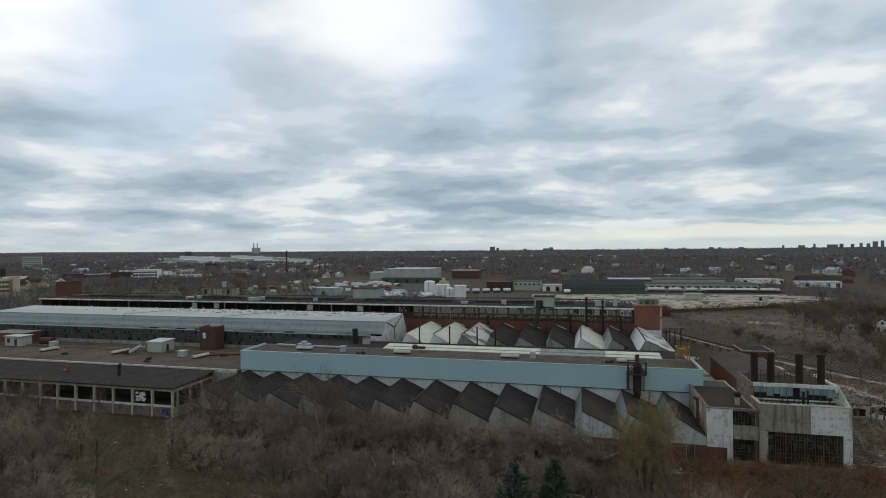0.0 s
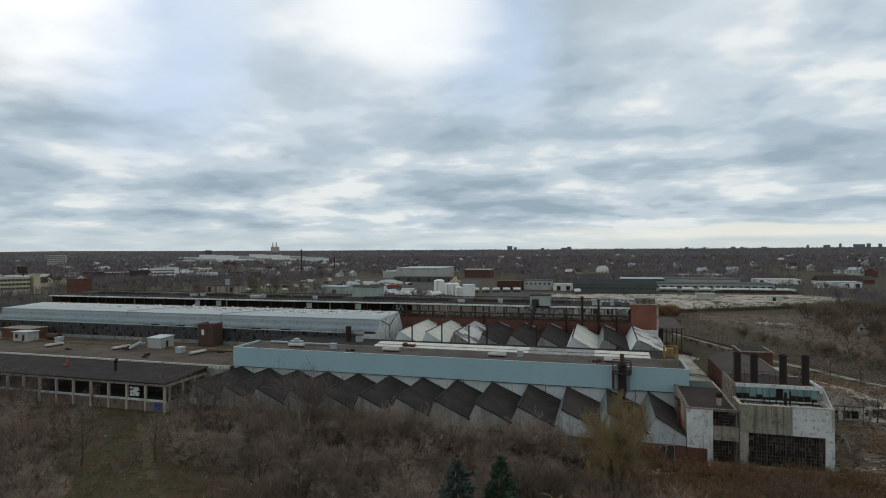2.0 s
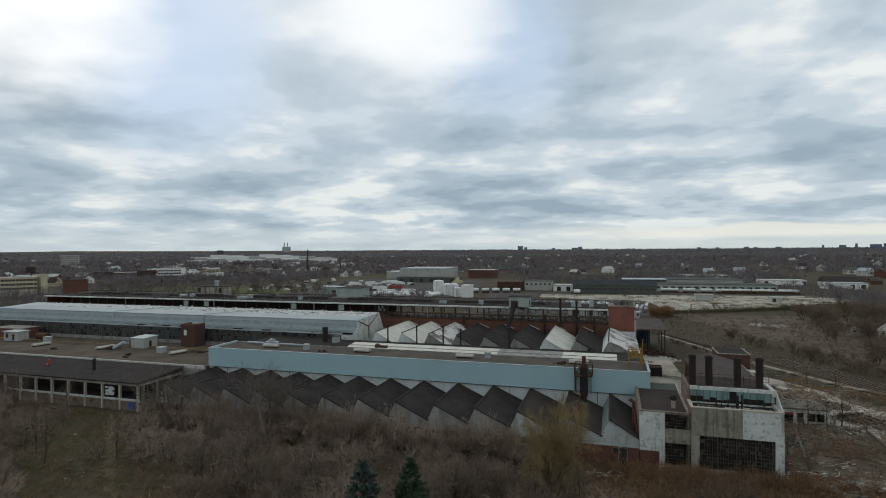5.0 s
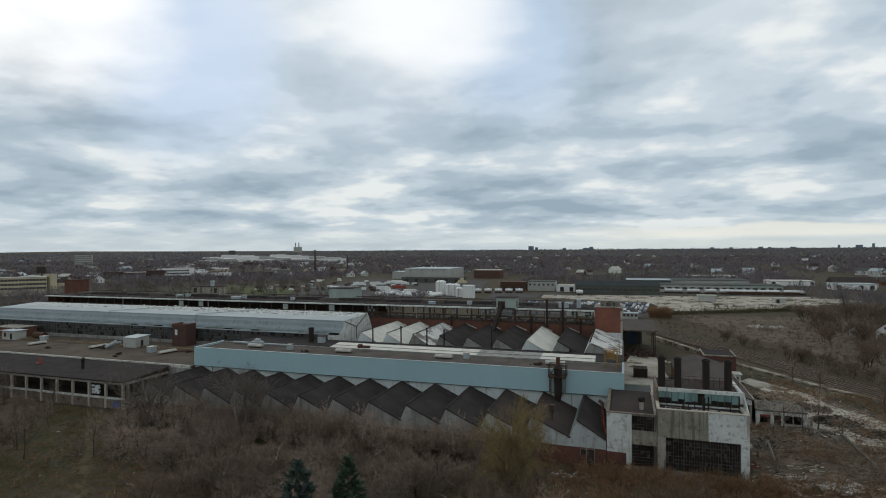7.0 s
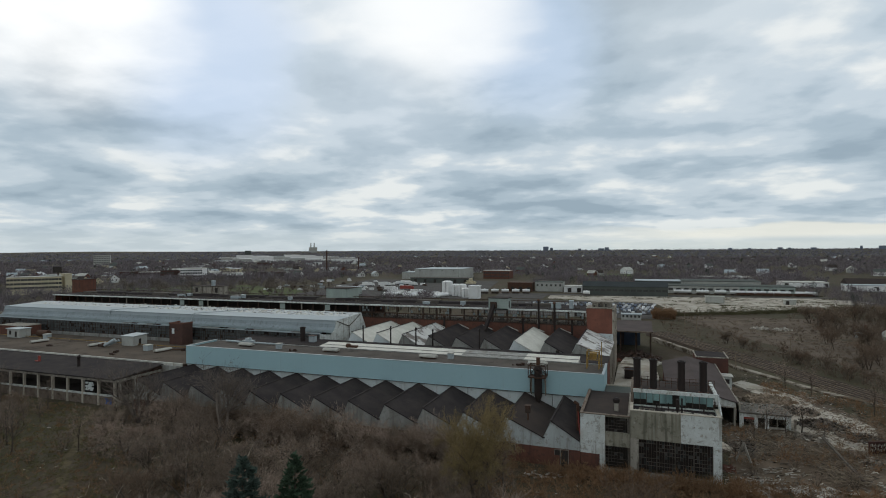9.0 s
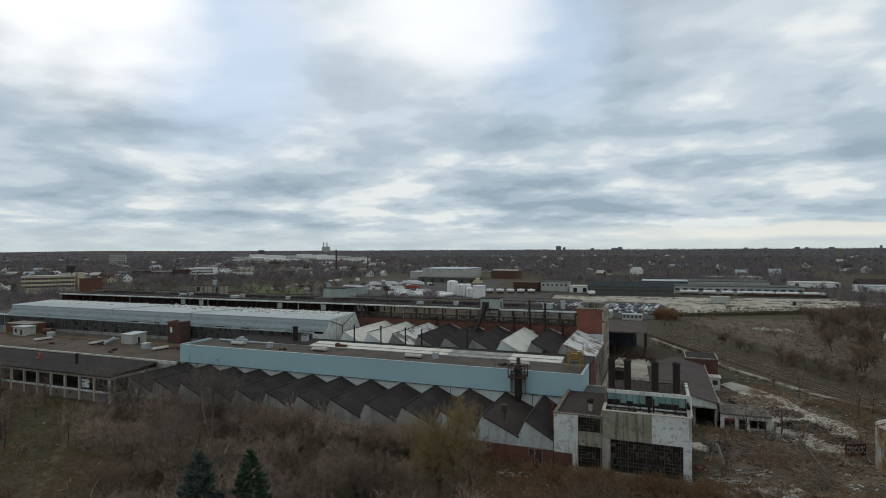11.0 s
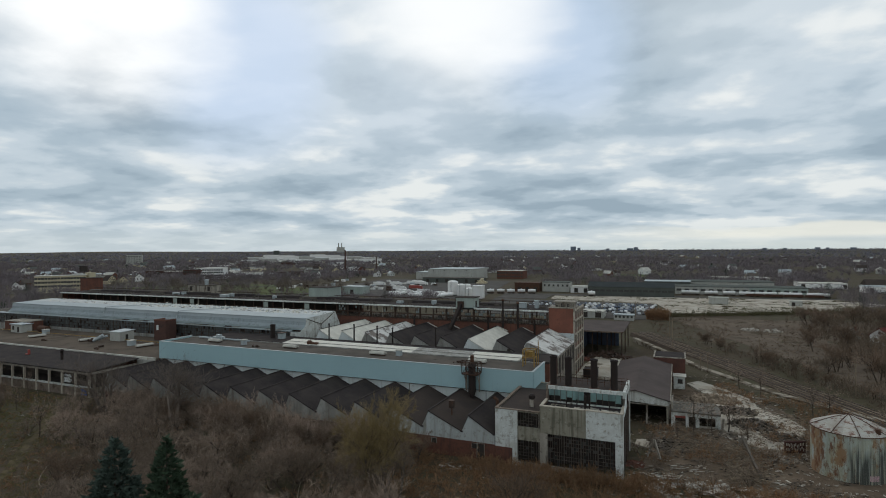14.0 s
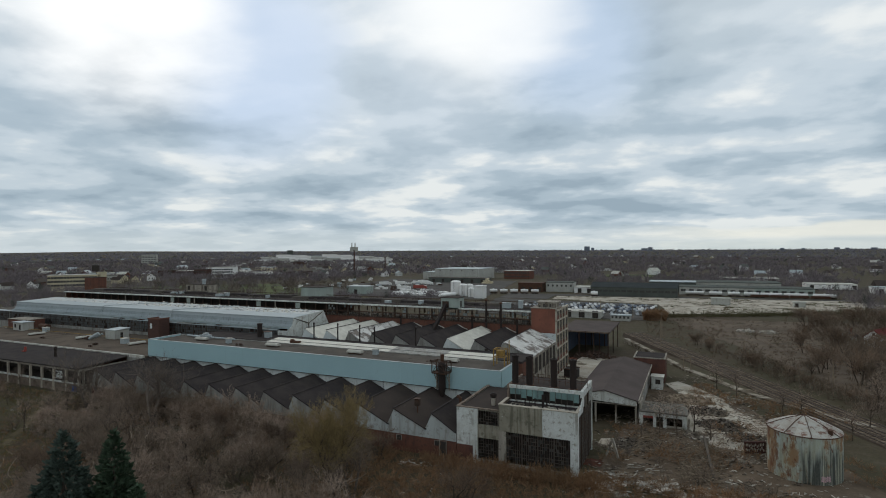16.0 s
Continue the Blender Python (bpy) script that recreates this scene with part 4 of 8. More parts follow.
def long_building():
    b = thing("long_multistorey_works", (-90, 184, 0), "long derelict concrete-framed works with open window bands and red brick spandrels", "factory building")
    x0, x1, y0, y1, top = -213.7, 23.0, 176.2, 192.5, 19.4
    part("roof", Mesh().box(x0, x1 - 0.5, y0 + 0.3, y1, 18.9, top), TAR, b, "dark worn roof with debris")
    part("cornice", Mesh().box(x0, 15.2, y0 - 0.6, y0 + 0.28, 19.02, 19.42), OLDWHITE, b, "pale concrete cornice")
    part("spandrel", Mesh().box(x0, 15.2, y0, y0 + 0.35, 9.0, 14.9), BRICK, b, "red brick wall below the windows")
    part("sill_band", Mesh().box(x0, 15.2, y0 - 0.15, y0 + 0.3, 14.91, 15.1), STEEL, b)
    part("transom", Mesh().box(x0, 15.2, y0, y0 + 0.25, 16.55, 16.8), STEEL, b)
    part("floor_slab", Mesh().box(x0, x1 - 0.5, y0 + 0.4, y1 - 0.4, 14.2, 14.6), CONCRETE, b)
    # upper-floor shade, painted on a sheet across the rooms
    part("inner_dark", Mesh().box(x0 + 1, -60, y0 + 9, y0 + 9.2, 14.61, 18.88), DARK, b, "dark sheet painted as the shade of the upper floor")
    n = 48
    for i in range(n + 1):
        x = x0 + 0.3 + (15.0 - x0 - 0.5) * i / n
        part("column", Mesh().box(x - 0.15, x + 0.15, y0 + 0.05, y0 + 0.45, 14.9, 18.94), STEEL if i % 9 else CONCRETE, b)
    for i in range(n):
        x = x0 + 0.3 + (15.0 - x0 - 0.5) * i / n
        w = (15.0 - x0 - 0.5) / n
        if x > -62:
            window_grid(b, x + 0.3, x + w - 0.3, y0 + 0.2, 15.2, 16.5, 6, 2, missing=0.75, bar=0.06, bars=STEEL)
            if RND.random() < 0.75:
                window_grid(b, x + 0.3, x + w - 0.3, y0 + 0.2, 16.9, 18.7, 6, 2, missing=0.8, bar=0.06, glass=PALEGLASS, bars=STEEL)
        elif RND.random() < 0.15:
            part("panel", Mesh().box(x + 0.3, x + w * 0.5, y0 + 0.1, y0 + 0.2, 15.2, 18.7), PALEGREEN, b)
    # stair tower at the end, red brick, with its cap
    part("tower_wall", Mesh().box(15.3, 22.6, y0 - 0.1, y0 + 8, 0, 20.3), REDBRICK, b, "red brick stair tower")
    part("tower_base", Mesh().box(15.4, 22.9, y0 - 0.3, y0 - 0.11, 0, 12.9), WHITE, b, "whitewashed lower tower wall")
    part("tower_cap", Mesh().box(16.8, 22.4, 178, 183, 20.31, 22.0).box(16.4, 22.9, 177.6, 183.4, 22.01, 22.25), CONCRETE, b, "small concrete roof house")
    part("tower_coping", Mesh().box(15.1, 22.95, y0 - 0.3, y0 + 8.2, 20.31, 20.5), CONCRETE, b)
    for i in range(4):
        window_grid(b, 17.2 + i * 1.4, 18.2 + i * 1.4, 177.95, 20.6, 21.6, 2, 2, missing=0.5)
    # end wall on the yard side: concrete frame, brick infill, open windows
    zs = [0, 4.4, 8.6, 12.8, 16.9, 20.0]
    for z in zs[1:]:
        part("end_beam", Mesh().box(22.62, 23.1, y0, y1, z - 0.5, z), PALECONC, b)
    for i in range(5):
        y = y0 + (y1 - y0 - 0.5) * i / 4
        part("end_column", Mesh().box(22.62, 23.15, y, y + 0.5, 0, 20.2), PALECONC, b)
        if i < 4:
            for a, c in zip(zs, zs[1:]):
                part("end_infill", Mesh().box(22.7, 22.95, y + 0.5, y + 3.6, a, a + 1.2), BRICK, b)
                window_grid(b, y + 0.55, y + 3.5, 22.85, a + 1.25, c - 0.55, 5, 4, axis="y", missing=0.6, bar=0.06)
    # dark sheet in place of the shaded rooms at this end
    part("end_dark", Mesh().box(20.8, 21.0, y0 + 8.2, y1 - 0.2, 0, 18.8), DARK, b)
    part("rear_wall", Mesh().box(x0, -60, y1 - 0.35, y1, 0, 18.8).box(-60, x1 - 0.6, y1 - 0.35, y1, 0, 14.7), BRICK, b)
    for i in range(19):
        part("rear_column", Mesh().box(-58 + i * 4.1, -57.7 + i * 4.1, y1 - 0.35, y1, 15.2, 18.88), STEEL, b)
    part("left_wall", Mesh().box(x0, x0 + 0.35, y0 + 0.4, y1 - 0.4, 0, 18.8), BRICK, b)
    # low monitor along the rear half of the roof, patched with pale sheets
    for i in range(26):
        a = x0 + 6 + i * 8.2
        part("roof_monitor", Mesh().prism([(185.5, top), (189.5, top), (189.2, top + 0.7 + 0.15 * (i % 3)), (185.8, top + 0.7 + 0.15 * (i % 3))], "x", a, a + 8.1), TAR if i % 5 else GREYROOF, b)
    for x, y, w, h in ((-150, 183, 3.0, 0.8), (-146, 184, 1.6, 1.1), (-121, 181, 4.2, 0.9), (-117, 182, 1.5, 1.4), (-95, 182, 1.2, 1.0), (-40, 182, 2.2, 0.7), (-26, 181, 1.4, 1.3), (4, 181, 3.0, 1.6), (9.5, 182, 1.2, 2.4)):
        part("roof_unit", Mesh().box(x, x + w, y, y + 1.4, top + 0.003, top + h).box(x - 0.1, x + w + 0.1, y - 0.1, y + 1.5, top + h + 0.002, top + h + 0.1), PALEMETAL, b)
    # low roof debris and parapet posts
    deb = Mesh()
    for i in range(420):
        x, y = RND.uniform(x0, 12), RND.uniform(y0 + 1, y1)
        s = RND.uniform(0.15, 0.9)
        deb.box(x, x + s * RND.uniform(0.5, 2.5), y, y + s, top + 0.005, top + RND.uniform(0.05, 0.5))
    part("roof_debris", deb, GREYROOF, b, "scattered rubble on the roof", kind="stuff")
    rail = Mesh()
    for i in range(90):
        x = x0 + 2 + i * 2.5
        rail.box(x, x + 0.12, y1 - 0.3, y1 - 0.18, top, top + 1.2)
    rail.box(x0, 12, y1 - 0.32, y1 - 0.16, top + 1.0, top + 1.2)
    part("rear_rail", rail, STEEL, b)


def roof_house(name, x0, x1, y0, y1, z0, z1, mat, label, lid=None):
    h = thing(name, ((x0 + x1) / 2, (y0 + y1) / 2, z0), label, "roof house")
    part("wall_box", Mesh().box(x0, x1, y0, y1, z0, z1), mat, h)
    part("roof", Mesh().box(x0 - 0.25, x1 + 0.25, y0 - 0.25, y1 + 0.25, z1 + 0.003, z1 + 0.2), lid or BROWNTAR, h)
    return h


def tall_pipe(x, y, z0, z1, r, label):
    v = thing("exhaust_pipe", (x, y, z0), label, "exhaust pipe", "exhaust pipes before the long works")
    part("pipe", Mesh().bar((x, y, z0), (x, y, z1), r, 10), STACK, v)
    part("cowl", Mesh().lathe(x, y, [(r + 0.05, z1 - 0.3), (r + 0.22, z1 - 0.1), (r + 0.22, z1 + 0.1), (0.05, z1 + 0.45)], 10), RUST, v)


blue_building()
front_saws()
for x, z in ((1.2, 22.4), (6.0, 21.6), (-3.6, 17.2), (-29.5, 16.4), (11.2, 17.0)):
    tall_pipe(x, 174.9, 11.2, z, 0.33, "tall rusty exhaust pipe rising before the long works")
rear_saws()
monitor_hall()
long_building()
h = roof_house("roof_penthouse", -14.8, -8.6, 175.6, 180.4, 19.0, 22.6, PALEGREEN, "pale green sheet-metal lift house on the long roof")
part("conveyor", Mesh().bar((-13, 175.5, 20.5), (-14.4, 169, 13.0), 0.7, 4), STACK, h, "sooty enclosed conveyor sloping down")
part("dark_hatch", Mesh().box(-14.2, -12, 175.3, 175.6, 19.5, 21.5), STEEL, h)
part("door", Mesh().box(-8.59, -8.55, 177, 178.2, 19.6, 21.6), DARK, h)
roof_house("roof_house_pale", -82, -73, 188, 197, 0, 23.6, PALEGREEN, "pale corrugated stair house behind the long roof")
h = roof_house("roof_house_grey", -147.5, -133.5, 189, 194, 0, 23.3, CONCRETE, "grey concrete machine house with a small chimney")
part("chimney", Mesh().lathe(-138.6, 191, [(0.8, 23.4), (0.8, 25.2), (1.0, 25.2), (1.0, 25.7)], 12), PALEMETAL, h)
# openings are plates that carry the indoor shade in their colour
part("opening", Mesh().box(-146.3, -144.8, 188.9, 189, 20.8, 22.8).box(-136, -134.6, 188.9, 189, 20.8, 22.8), DARK, h)
roof_house("brick_lift_tower", -225.4, -220.0, 193, 201, 0, 24.8, BRICK, "red brick lift tower at the end of the works", BROWNTAR)

# ---- power house, stacks and the low block ----
def low_block():
    b = thing("low_brick_block", (25, 112, 0), "two-storey concrete block with a dark flat roof and broken sash windows", "industrial building")
    x0, x1, y0, y1, top = 21.0, 29.15, 104.6, 121.4, 9.75
    f = Mesh().box(x0, 24.7, y0, y0 + 0.4, 3.0, top)
    part("front_wall", f, OLDWHITE, b, "flaking white concrete front")
    part("brick_base", Mesh().box(x0, 24.2, y0 - 0.02, y0 + 0.4, 0, 2.99), BRICK, b)
    part("pier", Mesh().box(24.2, 25.1, y0 - 0.12, y0 + 0.4, 0, 2.99).box(24.71, 25.1, y0 - 0.1, y0 + 0.4, 3.0, top), OLDWHITE, b)
    part("spandrel", Mesh().box(25.1, x1, y0 + 0.05, y0 + 0.4, 4.6, 7.0), PEELING, b, "mossy stained concrete spandrel")
    part("lintel", Mesh().box(25.1, x1, y0 + 0.03, y0 + 0.4, 9.5, top), PEELING, b)
    window_grid(b, 25.15, x1 - 0.2, y0 + 0.25, 7.0, 9.5, 8, 5, missing=0.85)
    window_grid(b, 25.15, x1 - 0.2, y0 + 0.25, 0.8, 4.6, 8, 7, missing=0.85)
    part("sill_wall", Mesh().box(25.1, x1, y0 + 0.05, y0 + 0.4, 0, 0.8), CONCRETE, b)
    # dark sheet that paints the gloom seen through the sashes
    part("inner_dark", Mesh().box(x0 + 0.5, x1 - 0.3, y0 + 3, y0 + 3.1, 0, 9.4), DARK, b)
    part("side_wall", Mesh().box(x0, x0 + 0.4, y0 + 0.4, y1, 0, top), CONCRETE, b)
    part("side_wall", Mesh().box(x1 - 0.4, x1, y0 + 0.4, y1, 0, top), CONCRETE, b)
    part("roof", Mesh().box(x0 + 0.4, x1 - 0.4, y0 + 0.4, y1, 9.3, 9.6), BROWNTAR, b)
    cop = Mesh().box(x0 - 0.1, x1, y0 - 0.1, y0 + 0.45, top + 0.003, top + 0.15).box(x0 - 0.1, x0 + 0.45, y0 + 0.45, y1, top + 0.003, top + 0.15)
    part("coping", cop, ROTTEN, b)
    ln = thing("link_bay", (26.5, 125, 0), "low link bay with a grey felt roof behind the concrete block", "industrial building")
    part("wall_box", Mesh().box(23.9, 29.1, 121.45, 128.2, 0, 8.95), CONCRETE, ln)
    part("roof", Mesh().box(23.86, 29.3, 121.43, 128.4, 8.953, 9.2), GREENGREY, ln)
    part("coping", Mesh().box(23.86, 29.3, 128.1, 128.42, 9.203, 9.4).box(29.0, 29.3, 121.5, 128.09, 9.203, 9.4), PALECONC, ln)
    v = thing("roof_vent_pipe", (26.8, 108.4, 9.6), "short concrete flue with a dark cowl on the roof", "vent pipe")
    part("flue", Mesh().box(26.45, 27.15, 108.1, 108.7, 9.6, 11.0), CONCRETE, v)
    part("cowl", Mesh().lathe(26.8, 108.4, [(0.45, 11.0), (0.6, 11.2), (0.6, 11.7), (0.3, 11.95)], 10), STACK, v)


def powerhouse():
    b = thing("powerhouse", (36, 110, 0), "derelict concrete power house with peeling white paint and shattered glazing", "industrial building")
    x0, x1, y0, ym, y1, top, high = 29.2, 43.0, 104.3, 109.2, 118.5, 11.05, 13.55
    part("front_wall", Mesh().box(x0, 37.0, y0, y0 + 0.45, 6.4, top), PEELING, b, "grey-green stained concrete upper wall")
    part("front_wall", Mesh().box(37.02, x1, y0, y0 + 0.45, 6.4, top), OLDWHITE, b, "flaking white painted upper wall")
    part("corner_pier", Mesh().box(x0, 30.5, y0 - 0.1, y0 + 0.6, 0, 6.39), CONCRETE, b)
    part("corner_pier", Mesh().box(41.75, x1, y0 - 0.1, y0 + 0.6, 0, 6.39), OLDWHITE, b)
    for i in range(4):
        a = 30.5 + i * 2.8125
        window_grid(b, a + 0.03, a + 2.78, y0 + 0.3, 0.9, 6.35, 7, 9, missing=0.72, bar=0.06, name="sash_window")
    part("sill_wall", Mesh().box(30.5, 41.75, y0 + 0.1, y0 + 0.45, 0, 0.9), CONCRETE, b)
    # added brown sheet: its colour stands for the dimness of the hall
    part("inner_wall", Mesh().box(x0 + 0.5, x1 - 0.8, y0 + 4, y0 + 4.1, 0, 9.85), BROWNTAR, b, "dim brown sheet painted as the shade of the gutted boiler hall")
    # side towards the yard: frame with broken panes
    for i in range(5):
        y = y0 + 0.65 + i * 3.3
        ends = i in (0, 4)
        part("side_column", Mesh().box(x1 - (0.5 if ends else 0.3), x1 - (0 if ends else 0.1), y, y + (0.45 if ends else 0.2), 0, 10.1 if i < 2 else 12.4), OLDWHITE if ends else STEEL, b)
        if i < 4:
            window_grid(b, y + 0.55, y + 3.25, x1 - 0.25, 0.8, 9.8, 6, 14, axis="y", missing=0.8, bar=0.055, name="side_window")
    part("side_beam", Mesh().box(x1 - 0.5, x1, y0 + 0.46, ym, 10.12, top).box(x1 - 0.5, x1, ym, y1, 12.4, high), OLDWHITE, b)
    part("left_wall", Mesh().box(x0 + 0.003, x0 + 0.4, y0 + 0.46, ym, 9.6, top).box(x0 + 0.003, x0 + 0.4, ym, y1, 0, high), ROTTEN, b)
    part("front_roof", Mesh().box(x0 + 0.4, x1 - 0.5, y0 + 0.45, ym, 10.3, 10.6), TAR, b, "sunken dark roof littered with debris")
    part("roof", Mesh().box(x0 + 0.4, x1 - 0.5, ym + 0.35, y1, 12.9, 13.2), BROWNTAR, b)
    part("rear_wall", Mesh().box(x0 + 0.4, x1 - 0.5, y1 - 0.4, y1, 0, 13.2), CONCRETE, b)
    # clerestory
    part("clerestory_beam", Mesh().box(x0 + 0.4, x1 - 0.5, ym, ym + 0.34, 12.95, high).box(x0 + 0.4, x1 - 0.5, ym, ym + 0.34, 10.3, 10.8), OLDWHITE, b)
    n = 12
    for i in range(n):
        a, c = x0 + 0.5 + (x1 - x0 - 1.2) * i / n, x0 + 0.5 + (x1 - x0 - 1.2) * (i + 1) / n
        if i == 6:
            continue
        part("clerestory_pane", Mesh().box(a + 0.05, c - 0.05, ym + 0.1, ym + 0.16, 11.3 + 0.7 * RND.random() ** 2, 12.95), TURQ, b, "milky turquoise glazing")
        part("mullion", Mesh().box(a - 0.04, a + 0.04, ym + 0.05, ym + 0.2, 10.5, 12.95), BARS, b)
    # the shade behind the glazing is a dark sheet too
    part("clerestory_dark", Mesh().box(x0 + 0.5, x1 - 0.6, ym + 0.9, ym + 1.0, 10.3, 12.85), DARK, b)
    cop = Mesh().box(x0 - 0.08, x1 + 0.08, y0 - 0.08, y0 + 0.5, top + 0.003, top + 0.14).box(x0 - 0.08, x0 + 0.45, y0 + 0.5, ym, top + 0.003, top + 0.14).box(x1 - 0.55, x1 + 0.08, y0 + 0.5, ym, top + 0.003, top + 0.14)
    part("coping", cop, PALECONC, b, "chipped pale coping")
    deb = Mesh()
    for i in range(90):
        x, y, s = RND.uniform(x0 + 5, x1 - 1), RND.uniform(y0 + 0.7, y0 + 2.6), RND.uniform(0.1, 0.5)
        deb.box(x, x + s * RND.uniform(0.6, 2.4), y, y + s, 10.605, 10.6 + RND.uniform(0.04, 0.35))
    part("roof_debris", deb, PALERUBBLE, b, "pale broken sheeting on the roof", kind="stuff")
    pipes = [(33.4, 0.10, 1.6), (35.2, 0.10, 1.9), (36.6, 0.24, 2.6), (37.3, 0.14, 2.8), (34.2, 0.08, 1.2), (40.6, 0.1, 1.3)]
    for x, r, hgt in pipes:
        part("roof_pipe", Mesh().bar((x, 106.4, 10.6), (x, 106.4, 10.4 + hgt), r, 8), STACK, b)
    fr = Mesh()
    for i in range(4):
        fr.box(30.6 + i * 0.8, 30.7 + i * 0.8, 105.4, 107.6, 10.63, 10.75)
    fr.box(30.6, 33.1, 105.4, 105.5, 10.63, 10.75).box(30.6, 33.1, 107.5, 107.6, 10.63, 10.75)
    part("hatch_frame", fr, CONCRETE, b)
    # guard rail on the high roof
    rail = Mesh()
    for i in range(14):
        x = x0 + 0.8 + i
        rail.bar((x, 113.5, 13.2), (x, 113.5, 14.9), 0.05)
    for z in (13.9, 14.4, 14.9):
        rail.bar((x0 + 0.8, 113.5, z), (x0 + 13.8, 113.5, z), 0.04)
    part("guard_rail", rail, RUST, b)
    # raking parapet to the yard side
    part("raking_wall", Mesh().prism([(ym, 13.5), (ym + 0.4, 13.5), (y0 + 1, 11.1), (ym, 11.1)], "x", x1 + 0.01, x1 + 0.2), OLDWHITE, b)
    for i, (x, zt) in enumerate(((30.25, 18.7), (32.95, 18.6), (37.5, 18.55), (40.95, 18.6))):
        s = thing("boiler_stack", (x, 110.9, 13.2), "sooty black steel boiler stack on the power house roof", "chimney stack", "stacks on the power house")
        r = 0.6
        part("shell", Mesh().lathe(x, 110.9, [(r, 13.2), (r, zt - 0.35), (r + 0.1, zt - 0.33), (r + 0.1, zt), (r - 0.08, zt), (r - 0.08, zt - 0.6)], 20, cap=True), STACK, s)
        part("base_flange", Mesh().lathe(x, 110.9, [(r + 0.25, 13.2), (r + 0.25, 13.45), (r, 13.5)], 20), RUST, s)


def cage():
    c = thing("dust_collector", (10.8, 120.6, 6.5), "rusted steel cage with a dark cyclone on the blue wall", "dust collector")
    x0, x1, y0, y1, z0, z1 = 9.1, 12.6, 118.9, 121.3, 11.9, 14.3
    fr = Mesh()
    for x in (x0, x1):
        for y in (y0, y1):
            fr.bar((x, y, z0), (x, y, z1), 0.12)
    for z in (z0, z1):
        for y in (y0, y1):
            fr.bar((x0, y, z), (x1, y, z), 0.1)
        for x in (x0, x1):
            fr.bar((x, y0, z), (x, y1, z), 0.1)
    for y in (y0, y1):
        fr.bar((x0, y, z0), ((x0 + x1) / 2, y, z1), 0.07).bar(((x0 + x1) / 2, y, z1), (x1, y, z0), 0.07)
        fr.bar((x0, y, z1), (x1, y, z0), 0.06)
    part("cage_frame", fr, STEEL, c)
    part("platform", Mesh().box(x0, x1, y0, y1, z0 - 0.2, z0 - 0.05), RUST, c)
    part("cyclone", Mesh().lathe(10.9, 120.2, [(0.3, 6.2), (0.8, 8.0), (0.8, 13.2), (0.95, 13.4), (0.5, 14.2)], 14), STACK, c)
    part("top_pipe", Mesh().bar((10.9, 120.4, 14), (10.9, 120.4, 15.7), 0.42, 10), RUST, c)
    for x in (9.4, 12.3):
        part("support_leg", Mesh().bar((x, 120.9, 7.9), (x, 120.9, 11.8), 0.17).bar((x, 121.3, 9.0), (x, 119.2, 11.8), 0.09), CONCRETE, c)
    part("rust_mark", Mesh().box(8.9, 9.35, 121.46, 121.497, 8.2, 11.9), RUST, c, "rust stain run down the siding")


def yellow_frame():
    f = thing("hoist_frame", (21.2, 129.5, 12.45), "faded yellow steel hoist frame on the roof corner", "hoist frame")
    m = Mesh()
    for x in (19.9, 22.4):
        for y in (128.3, 130.5):
            m.bar((x, y, 12.45), (x, y, 16.2), 0.15)
    for z in (14.4, 16.1):
        for y in (128.3, 130.5):
            m.bar((19.9, y, z), (22.4, y, z), 0.12)
        for x in (19.9, 22.4):
            m.bar((x, 128.3, z), (x, 130.5, z), 0.12)
    part("frame", m, YELLOW, f)
    part("hoist_drum", Mesh().box(20.4, 21.9, 128.8, 130.0, 14.5, 15.7), YELLOW, f)
    part("mast", Mesh().bar((22.8, 130.5, 12.45), (22.8, 130.5, 18.0), 0.12), YELLOW, f)


low_block()
powerhouse()
cage()
yellow_frame()

# ---- flat-roofed block with the open concrete front ----


